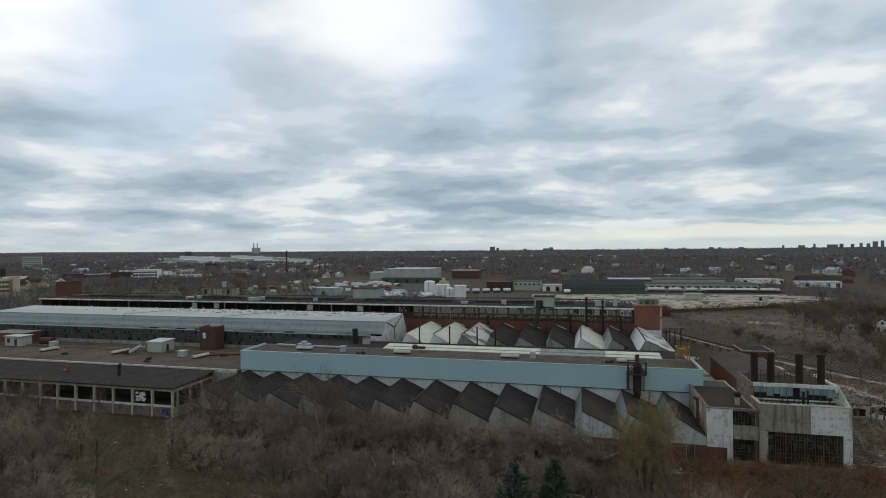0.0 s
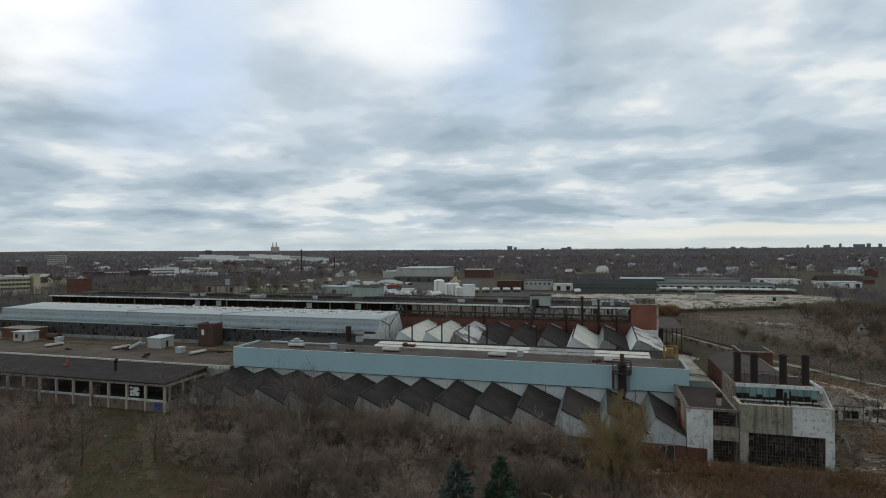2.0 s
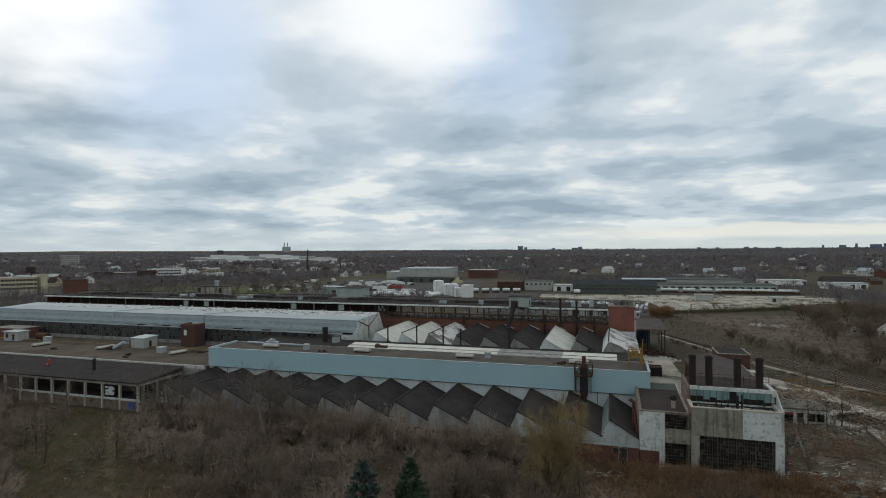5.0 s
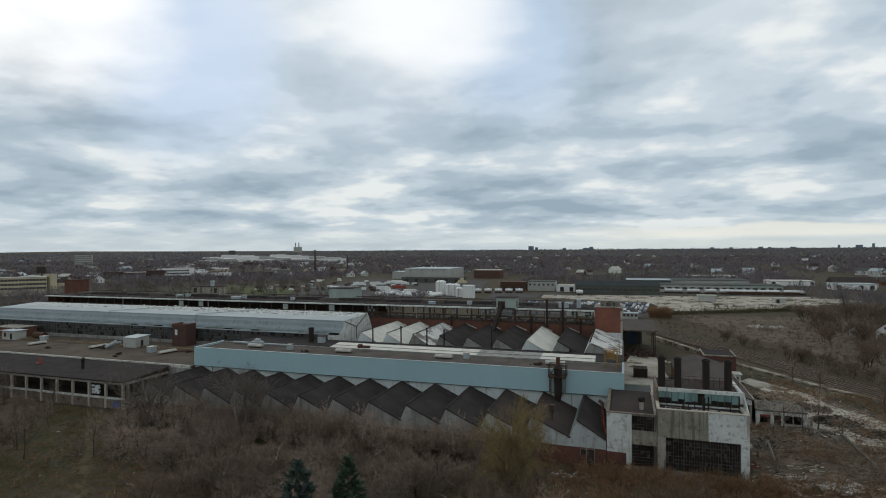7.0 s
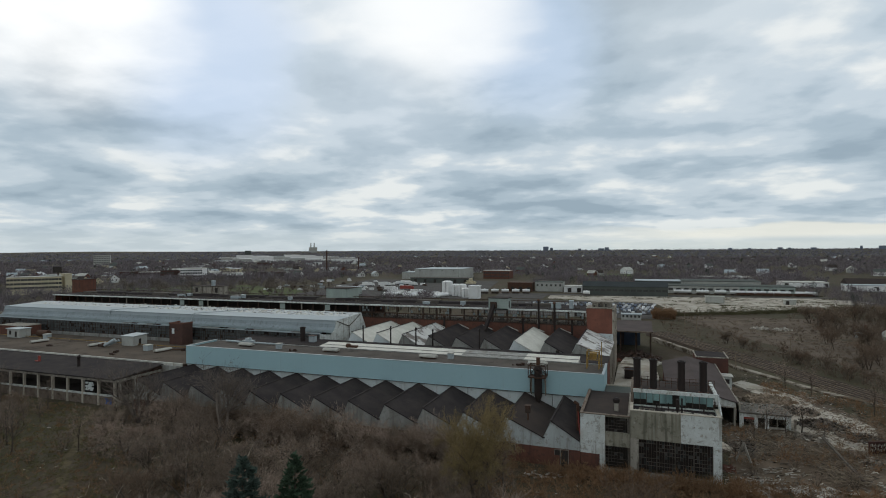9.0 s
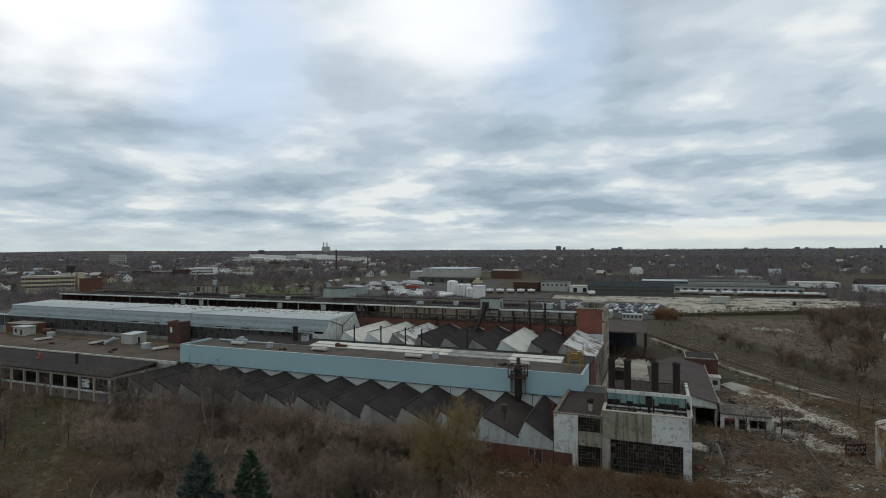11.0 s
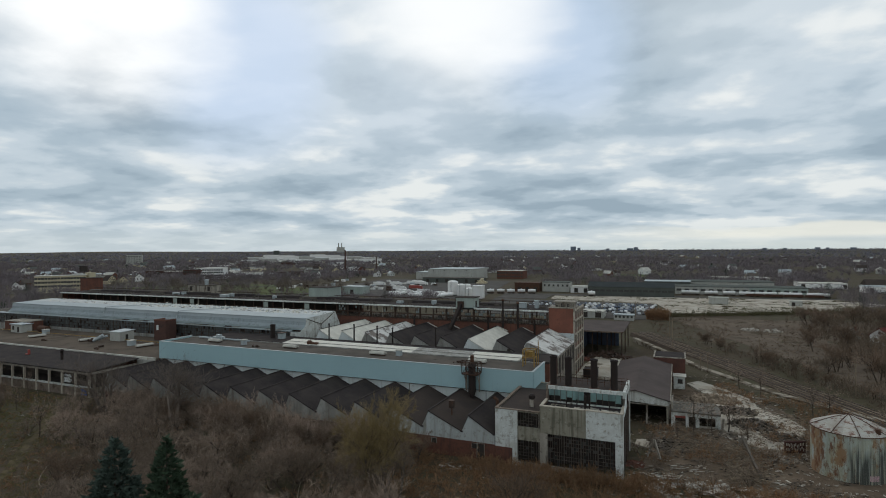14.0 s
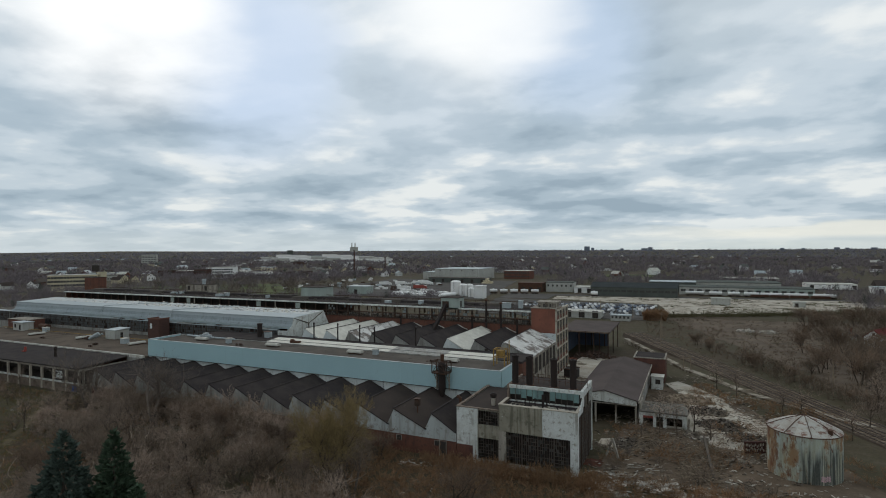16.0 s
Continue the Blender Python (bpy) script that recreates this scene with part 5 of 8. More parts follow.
def left_block():
    b = thing("concrete_frame_workshop", (-130, 115, 0), "derelict flat-roofed workshop with an open concrete frame front", "factory building")
    x0, x1, y0, y1 = -195.0, -90.6, 106.2, 120.3
    part("front_roof", Mesh().hexa([(x0, y0 - 0.5, 6.55), (x1 + 0.4, y0 - 0.5, 6.55), (x1 + 0.4, y1, 7.6), (x0, y1, 7.6),
                                    (x0, y0 - 0.5, 6.85), (x1 + 0.4, y0 - 0.5, 6.85), (x1 + 0.4, y1, 7.85), (x0, y1, 7.85)]), TAR, b, "black tarred lean roof")
    part("roof_edge", Mesh().box(x0, -84, y1, y1 + 0.5, 7.3, 8.25), WHITEROOF, b, "white flashed roof edge")
    part("eave_beam", Mesh().box(x0, x1 + 0.2, y0 - 0.15, y0 + 0.3, 5.95, 6.54), CONCRETE, b, "chipped white concrete eave beam")
    part("floor_beam", Mesh().box(x0, x1, y0 - 0.1, y0 + 0.3, 2.31, 2.75), OLDWHITE, b)
    n = 19
    for i in range(n + 1):
        x = x1 - 0.25 - i * 5.48
        part("column", Mesh().box(x - 0.22, x + 0.22, y0 - 0.2, y0 + 0.35, 0, 5.94), PALECONC, b)
        part("low_wall", Mesh().box(x - 5.2, x - 0.28, y0 + 0.05, y0 + 0.3, 0, 2.29), ROTTEN, b, "dirty graffiti-grey wall panel")
    # shade behind the open frame: a dark back sheet and a dark-coloured floor
    part("inner_dark", Mesh().box(x0, x1 - 0.5, y0 + 6, y0 + 6.2, 0, 7), DARK, b, "dark sheet painted as the shade of the gutted interior")
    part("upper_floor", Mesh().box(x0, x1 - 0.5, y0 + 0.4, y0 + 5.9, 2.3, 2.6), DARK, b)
    # block infill in one bay
    blk = Mesh()
    for r in range(5):
        for c in range(6):
            if RND.random() < 0.8:
                blk.box(-101.0 + c * 0.42 + (r % 2) * 0.2, -101.0 + c * 0.42 + 0.39 + (r % 2) * 0.2, y0 + 0.05, y0 + 0.3, 3.3 + r * 0.42, 3.3 + r * 0.42 + 0.39)
    part("block_infill", blk, WHITE, b, "white blocks filling one window bay")
    part("right_wall", Mesh().box(x1 - 0.1, x1 + 0.25, y0 + 0.4, y1, 0, 2.3).box(x1 - 0.1, x1 + 0.25, y0 + 0.4, y1, 5.9, 6.5), CONCRETE, b)
    for i in range(4):
        y = y0 + 0.9 + i * 4.2
        part("side_column", Mesh().box(x1 - 0.12, x1 + 0.3, y, y + 0.5, 2.31, 5.89), CONCRETE, b)
    tag = Mesh()
    for i in range(26):
        a, c = -94.2 + RND.random() * 2.0, 0.3 + RND.random() * 1.4
        tag.box(a, a + 0.2 + RND.random() * 0.35, y0 + 0.02, y0 + 0.046, c, c + 0.15 + RND.random() * 0.35)
    part("spray_paint", tag, TILEBLUE, b, "bright blue sprayed shapes", kind="stuff")
    g = thing("gravel_roof_block", (-140, 134, 0), "wide low works block with a brown gravel roof", "factory building")
    part("roof", Mesh().box(-195, -84.0, y1 + 0.52, 148.15, 7.6, 8.0), GRAVEL, g, "wide brown gravelled roof with damp patches")
    part("wall", Mesh().box(-194.5, -84.2, y1 + 0.7, 148.0, 0, 7.59), BRICK, g)
    part("joint", Mesh().box(-195, -84, 138.0, 138.12, 8.003, 8.06).box(-150, -149.88, y1 + 0.6, 137.9, 8.003, 8.05), STEEL, g)
    part("link_wall", Mesh().box(-90.2, -83.9, 119.6, 120.2, 0, 7.6), GREYWHITE, g, "pale blue-white link wall")
    h = thing("white_roof_shed", (-123.6, 137, 8), "white sheet-metal plant shed on the gravel roof", "roof shed")
    part("wall_box", Mesh().box(-126.2, -121.2, 137.4, 142.6, 8.0, 11.0), PALEWALL, h)
    part("roof", Mesh().hexa([(-126.5, 137.1, 11.01), (-120.9, 137.1, 11.01), (-120.9, 142.9, 11.2), (-126.5, 142.9, 11.2), (-126.5, 137.1, 11.15), (-120.9, 137.1, 11.15), (-120.9, 142.9, 11.4), (-126.5, 142.9, 11.4)]), PALEMETAL, h)
    part("door", Mesh().box(-121.19, -121.14, 139.4, 140.3, 8.05, 10.1), DARK, h)
    part("duct", Mesh().bar((-126.2, 135, 10.2), (-129.0, 133.6, 8.4), 0.55, 8).bar((-126.2, 136.4, 9.8), (-129.6, 135.6, 8.3), 0.35, 8), PALEMETAL, h)
    part("pump", Mesh().lathe(-129.4, 133.4, [(0.5, 8), (0.55, 8.9), (0.3, 9.3)], 10).box(-131.4, -130.0, 133.2, 134.2, 8.0, 8.8), STEEL, h)
    p = thing("brick_penthouse", (-110.5, 146.5, 8), "dark red brick penthouse with a shuttered opening", "roof house")
    part("wall_box", Mesh().box(-113.0, -107.6, 143.8, 148.1, 8.0, 14.6), PENTRED, p)
    part("parapet", Mesh().box(-113.1, -107.5, 143.7, 144.1, 14.61, 15.05).box(-113.1, -112.7, 144.11, 148.1, 14.61, 15.05).box(-107.9, -107.5, 144.11, 148.1, 14.61, 15.05), BRICK, p)
    part("shutter", Mesh().box(-111.9, -110.9, 143.74, 143.79, 11.5, 13.2), WHITE, p)
    part("vent", Mesh().box(-109.8, -109.4, 143.75, 143.79, 12.4, 12.8).box(-109.0, -108.7, 143.75, 143.79, 12.9, 13.3), DARK, p)
    w = thing("white_roof_hut", (-178, 138.5, 8), "small white hut with a window on the gravel roof", "roof shed")
    part("wall_box", Mesh().box(-181.0, -174.6, 137.2, 141, 8, 11.0), PALEWALL, w)
    part("roof", Mesh().box(-181.4, -174.2, 136.8, 141.3, 11.003, 11.2), PALEMETAL, w)
    part("window", Mesh().box(-180, -178.9, 137.15, 137.19, 9, 10.4).box(-177.0, -176.0, 137.15, 137.19, 8.2, 10.2), DARK, w)
    w = thing("brick_roof_annex", (-186, 143, 8), "low red brick annex at the end of the roof", "roof house")
    part("wall_box", Mesh().box(-192, -179, 141.2, 147.6, 8, 11.3), BRICK, w)
    part("coping", Mesh().box(-192.2, -178.8, 141.0, 147.8, 11.303, 11.5), CONCRETE, w)
    t = thing("roof_tank", (-169.5, 142, 8), "rusty brown horizontal tank on the roof", "tank")
    part("drum", Mesh().bar((-171.8, 142, 9.2), (-167.0, 142, 9.2), 1.15, 16), RUST, t)
    part("cradle", Mesh().box(-171, -170.6, 141.2, 142.8, 8, 8.6).box(-168.4, -168, 141.2, 142.8, 8, 8.6), STEEL, t)
    st = thing("roof_flue", (-111.8, 112.5, 7.2), "bent black flue on the tar roof", "flue")
    part("pipe", Mesh().bar((-111.8, 112.5, 7.0), (-111.8, 112.5, 9.6), 0.38, 8), STACK, st)
    part("elbow", Mesh().bar((-111.9, 112.5, 9.5), (-111.2, 112.2, 10.1), 0.42, 8), STACK, st)
    st = thing("red_roof_vent", (-128.8, 113.5, 7.3), "small red painted roof vent", "vent")
    part("vent", Mesh().box(-129.1, -128.6, 113.3, 113.8, 7.2, 8.9).box(-130.2, -129.1, 113.2, 113.9, 7.2, 7.6), REDPAINT, st)


def skylight(x, y, z, w=4.2, turn=0):
    s = thing("roof_skylight", (x, y, z), "long low white ridge ventilator on a flat roof", "roof ventilator", "ventilators on the flat roofs")
    part("hood", Mesh().prism([(y - 0.75, z + 0.35), (y + 0.75, z + 0.35), (y + 0.75, z + 0.62), (y + 0.3, z + 0.95), (y - 0.3, z + 0.95), (y - 0.75, z + 0.62)], "x", x - w / 2, x + w / 2), VENT, s)
    part("curb", Mesh().box(x - w / 2 + 0.2, x + w / 2 - 0.2, y - 0.5, y + 0.5, z, z + 0.345), STEEL, s)
    s.rotation_euler = (0, 0, radians(turn))


def roof_cube(x, y, z, s=1.0, h=1.3):
    c = thing("roof_exhaust", (x, y, z), "small pale exhaust box on a flat roof", "roof ventilator", "exhaust boxes on the flat roofs")
    part("box", Mesh().box(x - s / 2, x + s / 2, y - s / 2, y + s / 2, z, z + h), PALEMETAL, c)
    part("cap", Mesh().box(x - s / 2 - 0.12, x + s / 2 + 0.12, y - s / 2 - 0.12, y + s / 2 + 0.12, z + h + 0.003, z + h + 0.14), WHITEROOF, c)


def roof_clutter(x, y, z):
    c = Mesh()
    for i in range(7):
        a, b = x + RND.uniform(-1, 1), y + RND.uniform(-0.6, 0.6)
        c.box(a, a + RND.uniform(0.2, 0.9), b, b + RND.uniform(0.15, 0.5), z, z + RND.uniform(0.15, 0.7))
    solid("roof_scrap", c, STEEL, "small heap of dark scrap on a flat roof", "scrap heap", kind="stuff")


left_block()
for x, y, w, turn in ((-158.0, 133.0, 5.2, 80), (-133.0, 134.3, 5.2, 78), (-104.6, 133.4, 5.2, 80)):
    skylight(x, y, 8.0, w, turn)
for x in (-69.2, -42.9, -16.5, 9.4):
    skylight(x, 127.9, 12.45, 4.2)
for x, y in ((-58.4, 127.5), (-11.3, 129.2)):
    roof_cube(x, y, 12.45, 1.2, 1.3)
roof_cube(-110.6, 133.5, 8.0, 1.9, 1.6)
roof_cube(-163.9, 139.5, 8.0, 1.8, 1.5)
for x, y, z in ((-147.5, 129.0, 8), (-117.5, 127.5, 8), (-115, 124.5, 8), (-53.5, 125.6, 12.45), (5.0, 126.5, 12.45), (-99, 136, 8)):
    roof_clutter(x, y, z)
d = thing("roof_air_handler", (-70.5, 131, 12.45), "pale sheet-metal air handler with ducts on the blue building's roof", "air handler")
part("box", Mesh().box(-72.6, -69.4, 130.2, 131.8, 12.45, 13.5).box(-71.6, -70.4, 130.4, 131.6, 13.5, 14.1), PALEMETAL, d)
part("duct", Mesh().bar((-73.5, 131, 12.9), (-79, 131.4, 12.9), 0.28, 8).bar((-69.4, 131, 12.9), (-60, 131.4, 12.8), 0.25, 8), PALEMETAL, d)

pr = thing("roof_pipe_run", (-140, 139.5, 8), "long thin pipe run on blocks across the gravel roof", "pipe run")
part("pipe", Mesh().bar((-192, 139.3, 8.4), (-87, 139.3, 8.4), 0.11, 6), YELLOW, pr)
for i in range(14):
    part("pipe_block", Mesh().box(-190 + i * 7.6, -189.6 + i * 7.6, 139.1, 139.5, 8.0, 8.29), CONCRETE, pr)
pr = thing("roof_pipe_run", (-99, 136, 8), "bent rusty pipe lying on the gravel roof", "pipe run")
part("pipe", Mesh().bar((-107, 134.5, 8.2), (-96, 138.5, 8.2), 0.16, 6).bar((-96, 138.5, 8.2), (-87, 138.2, 8.3), 0.16, 6), RUST, pr)
sc = thing("rusted_roof_fan", (-41.0, 134.0, 12.6), "brown rusted fan housing on the white roof strip", "roof ventilator")
part("housing", Mesh().lathe(-41.6, 134.3, [(0.7, 12.5), (0.75, 13.3), (0.4, 13.6)], 12).box(-41.4, -38.9, 133.8, 134.7, 12.6, 13.2), RUST, sc)

# ---- the yard: gable shed, ruin, oil tank, tracks, rubble ----
ANNEXRED = surface("dull_brown_red_brick", (0.12, 0.058, 0.046), (0.08, 0.045, 0.038), 0.95, 0, 0.4, 5, 0.9, 0.02)
RUINROOF = surface("damp_grey_slab", (0.17, 0.16, 0.145), (0.10, 0.092, 0.08), 0.95, 0, 0.4, 4, 0.9, 0.03, (0.26, 0.25, 0.22), 0.6, 0.6)


def gable_shed():
    b = thing("gabled_storage_shed", (42.5, 156, 0), "long shed with dark brown gable roof and open white end", "shed")
    x0, xr, x1, y0, y1 = 36.4, 42.6, 49.4, 136, 176.0
    ze, zr = 5.7, 7.5
    part("roof_slope", Mesh().prism([(x0 - 0.3, ze), (xr, zr), (xr, zr + 0.2), (x0 - 0.3, ze + 0.2)], "y", y0 - 0.3, y1), SHEDROOF, b)
    part("roof_slope", Mesh().prism([(xr + 0.003, zr), (x1 + 0.3, ze), (x1 + 0.3, ze + 0.2), (xr + 0.003, zr + 0.2)], "y", y0 - 0.3, y1), SHEDROOF, b)
    part("verge_board", Mesh().prism([(x1 + 0.31, ze - 0.35), (x1 + 0.5, ze - 0.35), (x1 + 0.5, ze + 0.35), (x1 + 0.31, ze + 0.35)], "y", y0 - 0.3, y1), CONCRETE, b)
    part("gable_end", Mesh().prism([(x0, 5.25), (x1, 4.75), (x1, ze - 0.05), (xr, zr - 0.02), (x0, ze - 0.05)], "y", y0, y0 + 0.25), OLDWHITE, b, "flaking white gable end")
    part("gable_beam", Mesh().box(x0, x1, y0 - 0.05, y0 + 0.3, 4.6, 4.75), CONCRETE, b)
    for x in (x0, 40.6, 44.9, x1 - 0.4):
        part("post", Mesh().box(x, x + 0.4, y0, y0 + 0.4, -0.3, 4.59), CONCRETE, b)
    part("side_wall", Mesh().box(x0, x0 + 0.3, y0 + 0.4, y1, 0, ze - 0.05), BRICK, b)
    part("side_wall", Mesh().box(x1 - 0.3, x1, y0 + 0.4, y1, 0, ze - 0.05), GREYWHITE, b)
    part("rear_wall", Mesh().prism([(x0, 0), (x1, 0), (x1, ze - 0.05), (xr, zr - 0.02), (x0, ze - 0.05)], "y", y1 - 0.3, y1), BRICK, b)
    # the shed's inner shade is put on a dark cross sheet
    part("inner_dark", Mesh().box(x0 + 0.4, x1 - 0.4, y0 + 12, y0 + 12.1, 0, 5.2), DARK, b, "dark sheet painted as the shade inside the shed")
    r = thing("brick_annex", (50.5, 165, 0), "red brick annex with a flat roof behind the shed", "building")
    part("wall_box", Mesh().box(45.0, 53.2, 176.1, 186, 0, 7.5), ANNEXRED, r)
    part("parapet", Mesh().box(44.9, 53.35, 176.02, 176.4, 7.503, 7.75).box(53.0, 53.35, 176.41, 186.1, 7.503, 7.75).box(44.9, 45.25, 176.41, 186.1, 7.503, 7.75), CONCRETE, r)
    part("roof", Mesh().box(45.25, 53.0, 176.4, 186, 7.503, 7.6), TAR, r)
    part("porch", Mesh().box(50.2, 53.0, 168.2, 171.4, 0, 4.2), OLDWHITE, r, "small white porch")
    part("porch_window", Mesh().box(51.2, 52.4, 168.14, 168.19, 2.4, 3.6), DARK, r)
    part("porch_roof", Mesh().box(50.0, 53.3, 167.9, 171.6, 4.203, 4.4), WHITEROOF, r)
    # low concrete ruin beside the shed
    q = thing("concrete_ruin", (54.8, 138, 0), "single-storey grey concrete ruin with empty openings and a littered flat roof", "ruin")
    y = 135.2
    part("roof_slab", Mesh().prism([(49.95, y - 0.2), (59.3, y - 0.15), (59.35, y + 5), (58.4, y + 8.4), (54, y + 7.6), (49.95, y + 8.2)], "z", 3.9, 4.2), RUINROOF, q, "grey flat roof slab with damp stains")
    part("fascia", Mesh().prism([(49.95, 3.2), (59.2, 3.2), (59.2, 3.89), (49.95, 3.89)], "y", y, y + 0.4), OLDWHITE, q, "flaking pale concrete fascia")
    for a, c in ((49.95, 50.7), (52.7, 53.3), (54.6, 55.3), (58.3, 59.2)):
        part("pier", Mesh().box(a, c, y - 0.03, y + 0.4, -0.4, 3.19), OLDWHITE, q)
    part("sill", Mesh().box(55.32, 58.28, y, y + 0.4, -0.4, 1.5), CONCRETE, q)
    part("mullion", Mesh().box(56.7, 56.9, y + 0.1, y + 0.3, 1.51, 3.19), CONCRETE, q)
    part("red_lintel", Mesh().box(50.72, 52.68, y + 0.02, y + 0.35, 2.75, 3.18), REDPAINT, q)
    part("side_wall", Mesh().prism([(y + 0.41, -0.4), (y + 9, -0.4), (y + 9, 2.4), (y + 6, 3.88), (y + 0.41, 3.88)], "x", 58.8, 59.2), CONCRETE, q)
    part("stub_wall", Mesh().box(49.95, 50.3, y + 1, y + 7.5, 4.21, 5.6), CONCRETE, q)
    # same for the ruin: shade painted on a sheet behind the piers
    part("inner_dark", Mesh().box(50, 58.7, y + 4, y + 4.1, -0.3, 3.85), DARK, q)
    rd = Mesh()
    for i in range(60):
        u, v, e = RND.uniform(50.4, 58.4), y + RND.uniform(0.2, 7), RND.uniform(0.1, 0.5)
        rd.box(u, u + e * RND.uniform(0.5, 2), v, v + e, 4.205, 4.2 + RND.uniform(0.03, 0.25))
    part("roof_debris", rd, RUBBLE, q, "crumbled concrete on the slab", kind="stuff")
    c = thing("column_stub", (59.3, 133.6, 0), "leaning broken concrete column in the yard", "column")
    part("shaft", Mesh().bar((59.3, 133.6, 0), (59.6, 133.4, 4.0), 0.3), CONCRETE, c)


def oil_tank():
    t = thing("oil_storage_tank", (77.0, 119.1, 1.5), "round steel oil tank with rust-streaked pale paint", "storage tank")
    x, y, r = 77.0, 119.1, 5.28
    n = 18
    for k in range(3):
        z0, z1 = 1.4 + 2.45 * k, 1.4 + 2.45 * (k + 1)
        for i in range(n):
            a0, a1 = 2 * math.pi * (i + 0.5 * (k % 2)) / n, 2 * math.pi * (i + 1 + 0.5 * (k % 2)) / n - 0.003
            m = Mesh()
            s = 4
            pts = [(x + rr * math.cos(a0 + (a1 - a0) * j / s), y + rr * math.sin(a0 + (a1 - a0) * j / s)) for rr in (r, r - 0.05) for j in range(s + 1)]
            for j in range(s):
                m.hexa([(*pts[s + 1 + j], z0), (*pts[j], z0), (*pts[j + 1], z0), (*pts[s + 2 + j], z0), (*pts[s + 1 + j], z1 - .01), (*pts[j], z1 - .01), (*pts[j + 1], z1 - .01), (*pts[s + 2 + j], z1 - .01)])
            part("shell_plate", m, TANKPAINT, t)
    part("shell_core", Mesh().lathe(x, y, [(r - 0.06, 1.3), (r - 0.06, 8.7)], 48), TANKPAINT, t)
    nr = 16
    for i in range(nr):
        a0, a1 = 2 * math.pi * i / nr, 2 * math.pi * (i + 1) / nr - 0.004
        am = (a0 + a1) / 2
        def p(a, rr, z):
            return (x + rr * math.cos(a), y + rr * math.sin(a), z)
        part("roof_plate", Mesh().poly([p(a0, r + 0.1, 8.75), p(am, r + 0.1, 8.75), p(a1, r + 0.1, 8.75), p(a1, 2.6, 10.1), p(am, 2.6, 10.1), p(a0, 2.6, 10.1)]).poly([p(a0, 2.6, 10.1), p(am, 2.6, 10.1), p(a1, 2.6, 10.1), p(a1, 0.05, 10.95)]), TANKROOF, t)
    part("rim", Mesh().lathe(x, y, [(r - 0.1, 8.65), (r + 0.14, 8.65), (r + 0.14, 8.77), (r - 0.1, 8.77)], 48, cap=False), RUST, t)
    rafters = Mesh()
    for a in (1.2, 2.2, 3.2, 4.05, 4.75, 5.6):
        rafters.bar((x + 2.6 * math.cos(a), y + 2.6 * math.sin(a), 10.13), (x + 5.5 * math.cos(a), y + 5.5 * math.sin(a), 8.83), 0.06)
        rafters.bar((x + 2.6 * math.cos(a), y + 2.6 * math.sin(a), 10.13), (x, y, 11.0), 0.06)
    part("roof_rib", rafters, RUST, t)
    part("roof_hatch", Mesh().lathe(x + 3, y - 3.4, [(0.35, 9.0), (0.35, 9.7), (0.42, 9.7), (0.42, 9.8)], 10), RUST, t)
    part("spray_paint", spray(x, y, r), PINK, t, "faded pink sprayed shapes", kind="stuff")


PINK = surface("faded_pink_spray", (0.55, 0.36, 0.40), (0.45, 0.3, 0.33), 0.7, 0, 0.8, 4, 0.5, 0.0)


def spray(x, y, r):
    m, rr = Mesh(), r + 0.02
    for i in range(14):
        a, z = 5.0 + i * 0.02, 2.0 + RND.uniform(-0.1, 0.1)
        m.poly([(x + rr * math.cos(a), y + rr * math.sin(a), z), (x + rr * math.cos(a + 0.012), y + rr * math.sin(a + 0.012), z), (x + rr * math.cos(a + 0.012), y + rr * math.sin(a + 0.012), z + 0.9), (x + rr * math.cos(a), y + rr * math.sin(a), z + 0.8)])
    return m


def track(name, p, q, label):
    """A straight railway track: ballast bed, sleepers, two rails."""
    t = thing(name, ((p[0] + q[0]) / 2, (p[1] + q[1]) / 2, 0), label, "railway track", "railway tracks")
    p, q = Vector((*p, 1.45)), Vector((*q, 1.2))
    d = (q - p).normalized()
    s = Vector((-d.y, d.x, 0))
    L = (q - p).length
    bed = Mesh().hexa([p - s * 2.0 - Vector((0, 0, 1.2)), q - s * 2.0 - Vector((0, 0, 1.2)), q + s * 2.0 - Vector((0, 0, 1.2)), p + s * 2.0 - Vector((0, 0, 1.2)),
                       p - s * 1.5 + Vector((0, 0, 0.32)), q - s * 1.5 + Vector((0, 0, 0.32)), q + s * 1.5 + Vector((0, 0, 0.32)), p + s * 1.5 + Vector((0, 0, 0.32))])
    part("ballast", bed, BALLAST, t)
    sl = Mesh()
    for i in range(int(L / 0.75)):
        c = p + d * (i * 0.75)
        a, e = d * 0.12, s * 1.25
        lo, hi = Vector((0, 0, 0.325)), Vector((0, 0, 0.42))
        sl.hexa([c - a - e + lo, c + a - e + lo, c + a + e + lo, c - a + e + lo, c - a - e + hi, c + a - e + hi, c + a + e + hi, c - a + e + hi])
    part("sleeper_bed", sl, WOOD, t, kind="stuff")
    for sd in (-0.72, 0.72):
        c0, c1 = p + s * sd, q + s * sd
        a, lo, hi = s * 0.06, Vector((0, 0, 0.42)), Vector((0, 0, 0.58))
        part("rail", Mesh().hexa([c0 - a + lo, c1 - a + lo, c1 + a + lo, c0 + a + lo, c0 - a + hi, c1 - a + hi, c1 + a + hi, c0 + a + hi]), RAILSTEEL, t)


def slab_field(name, mat, label, pts, thick=0.12, kind="structure", z=0.28):
    solid(name, Mesh().prism(pts, "z", -0.4, z), mat, label, "ground slab", kind=kind)


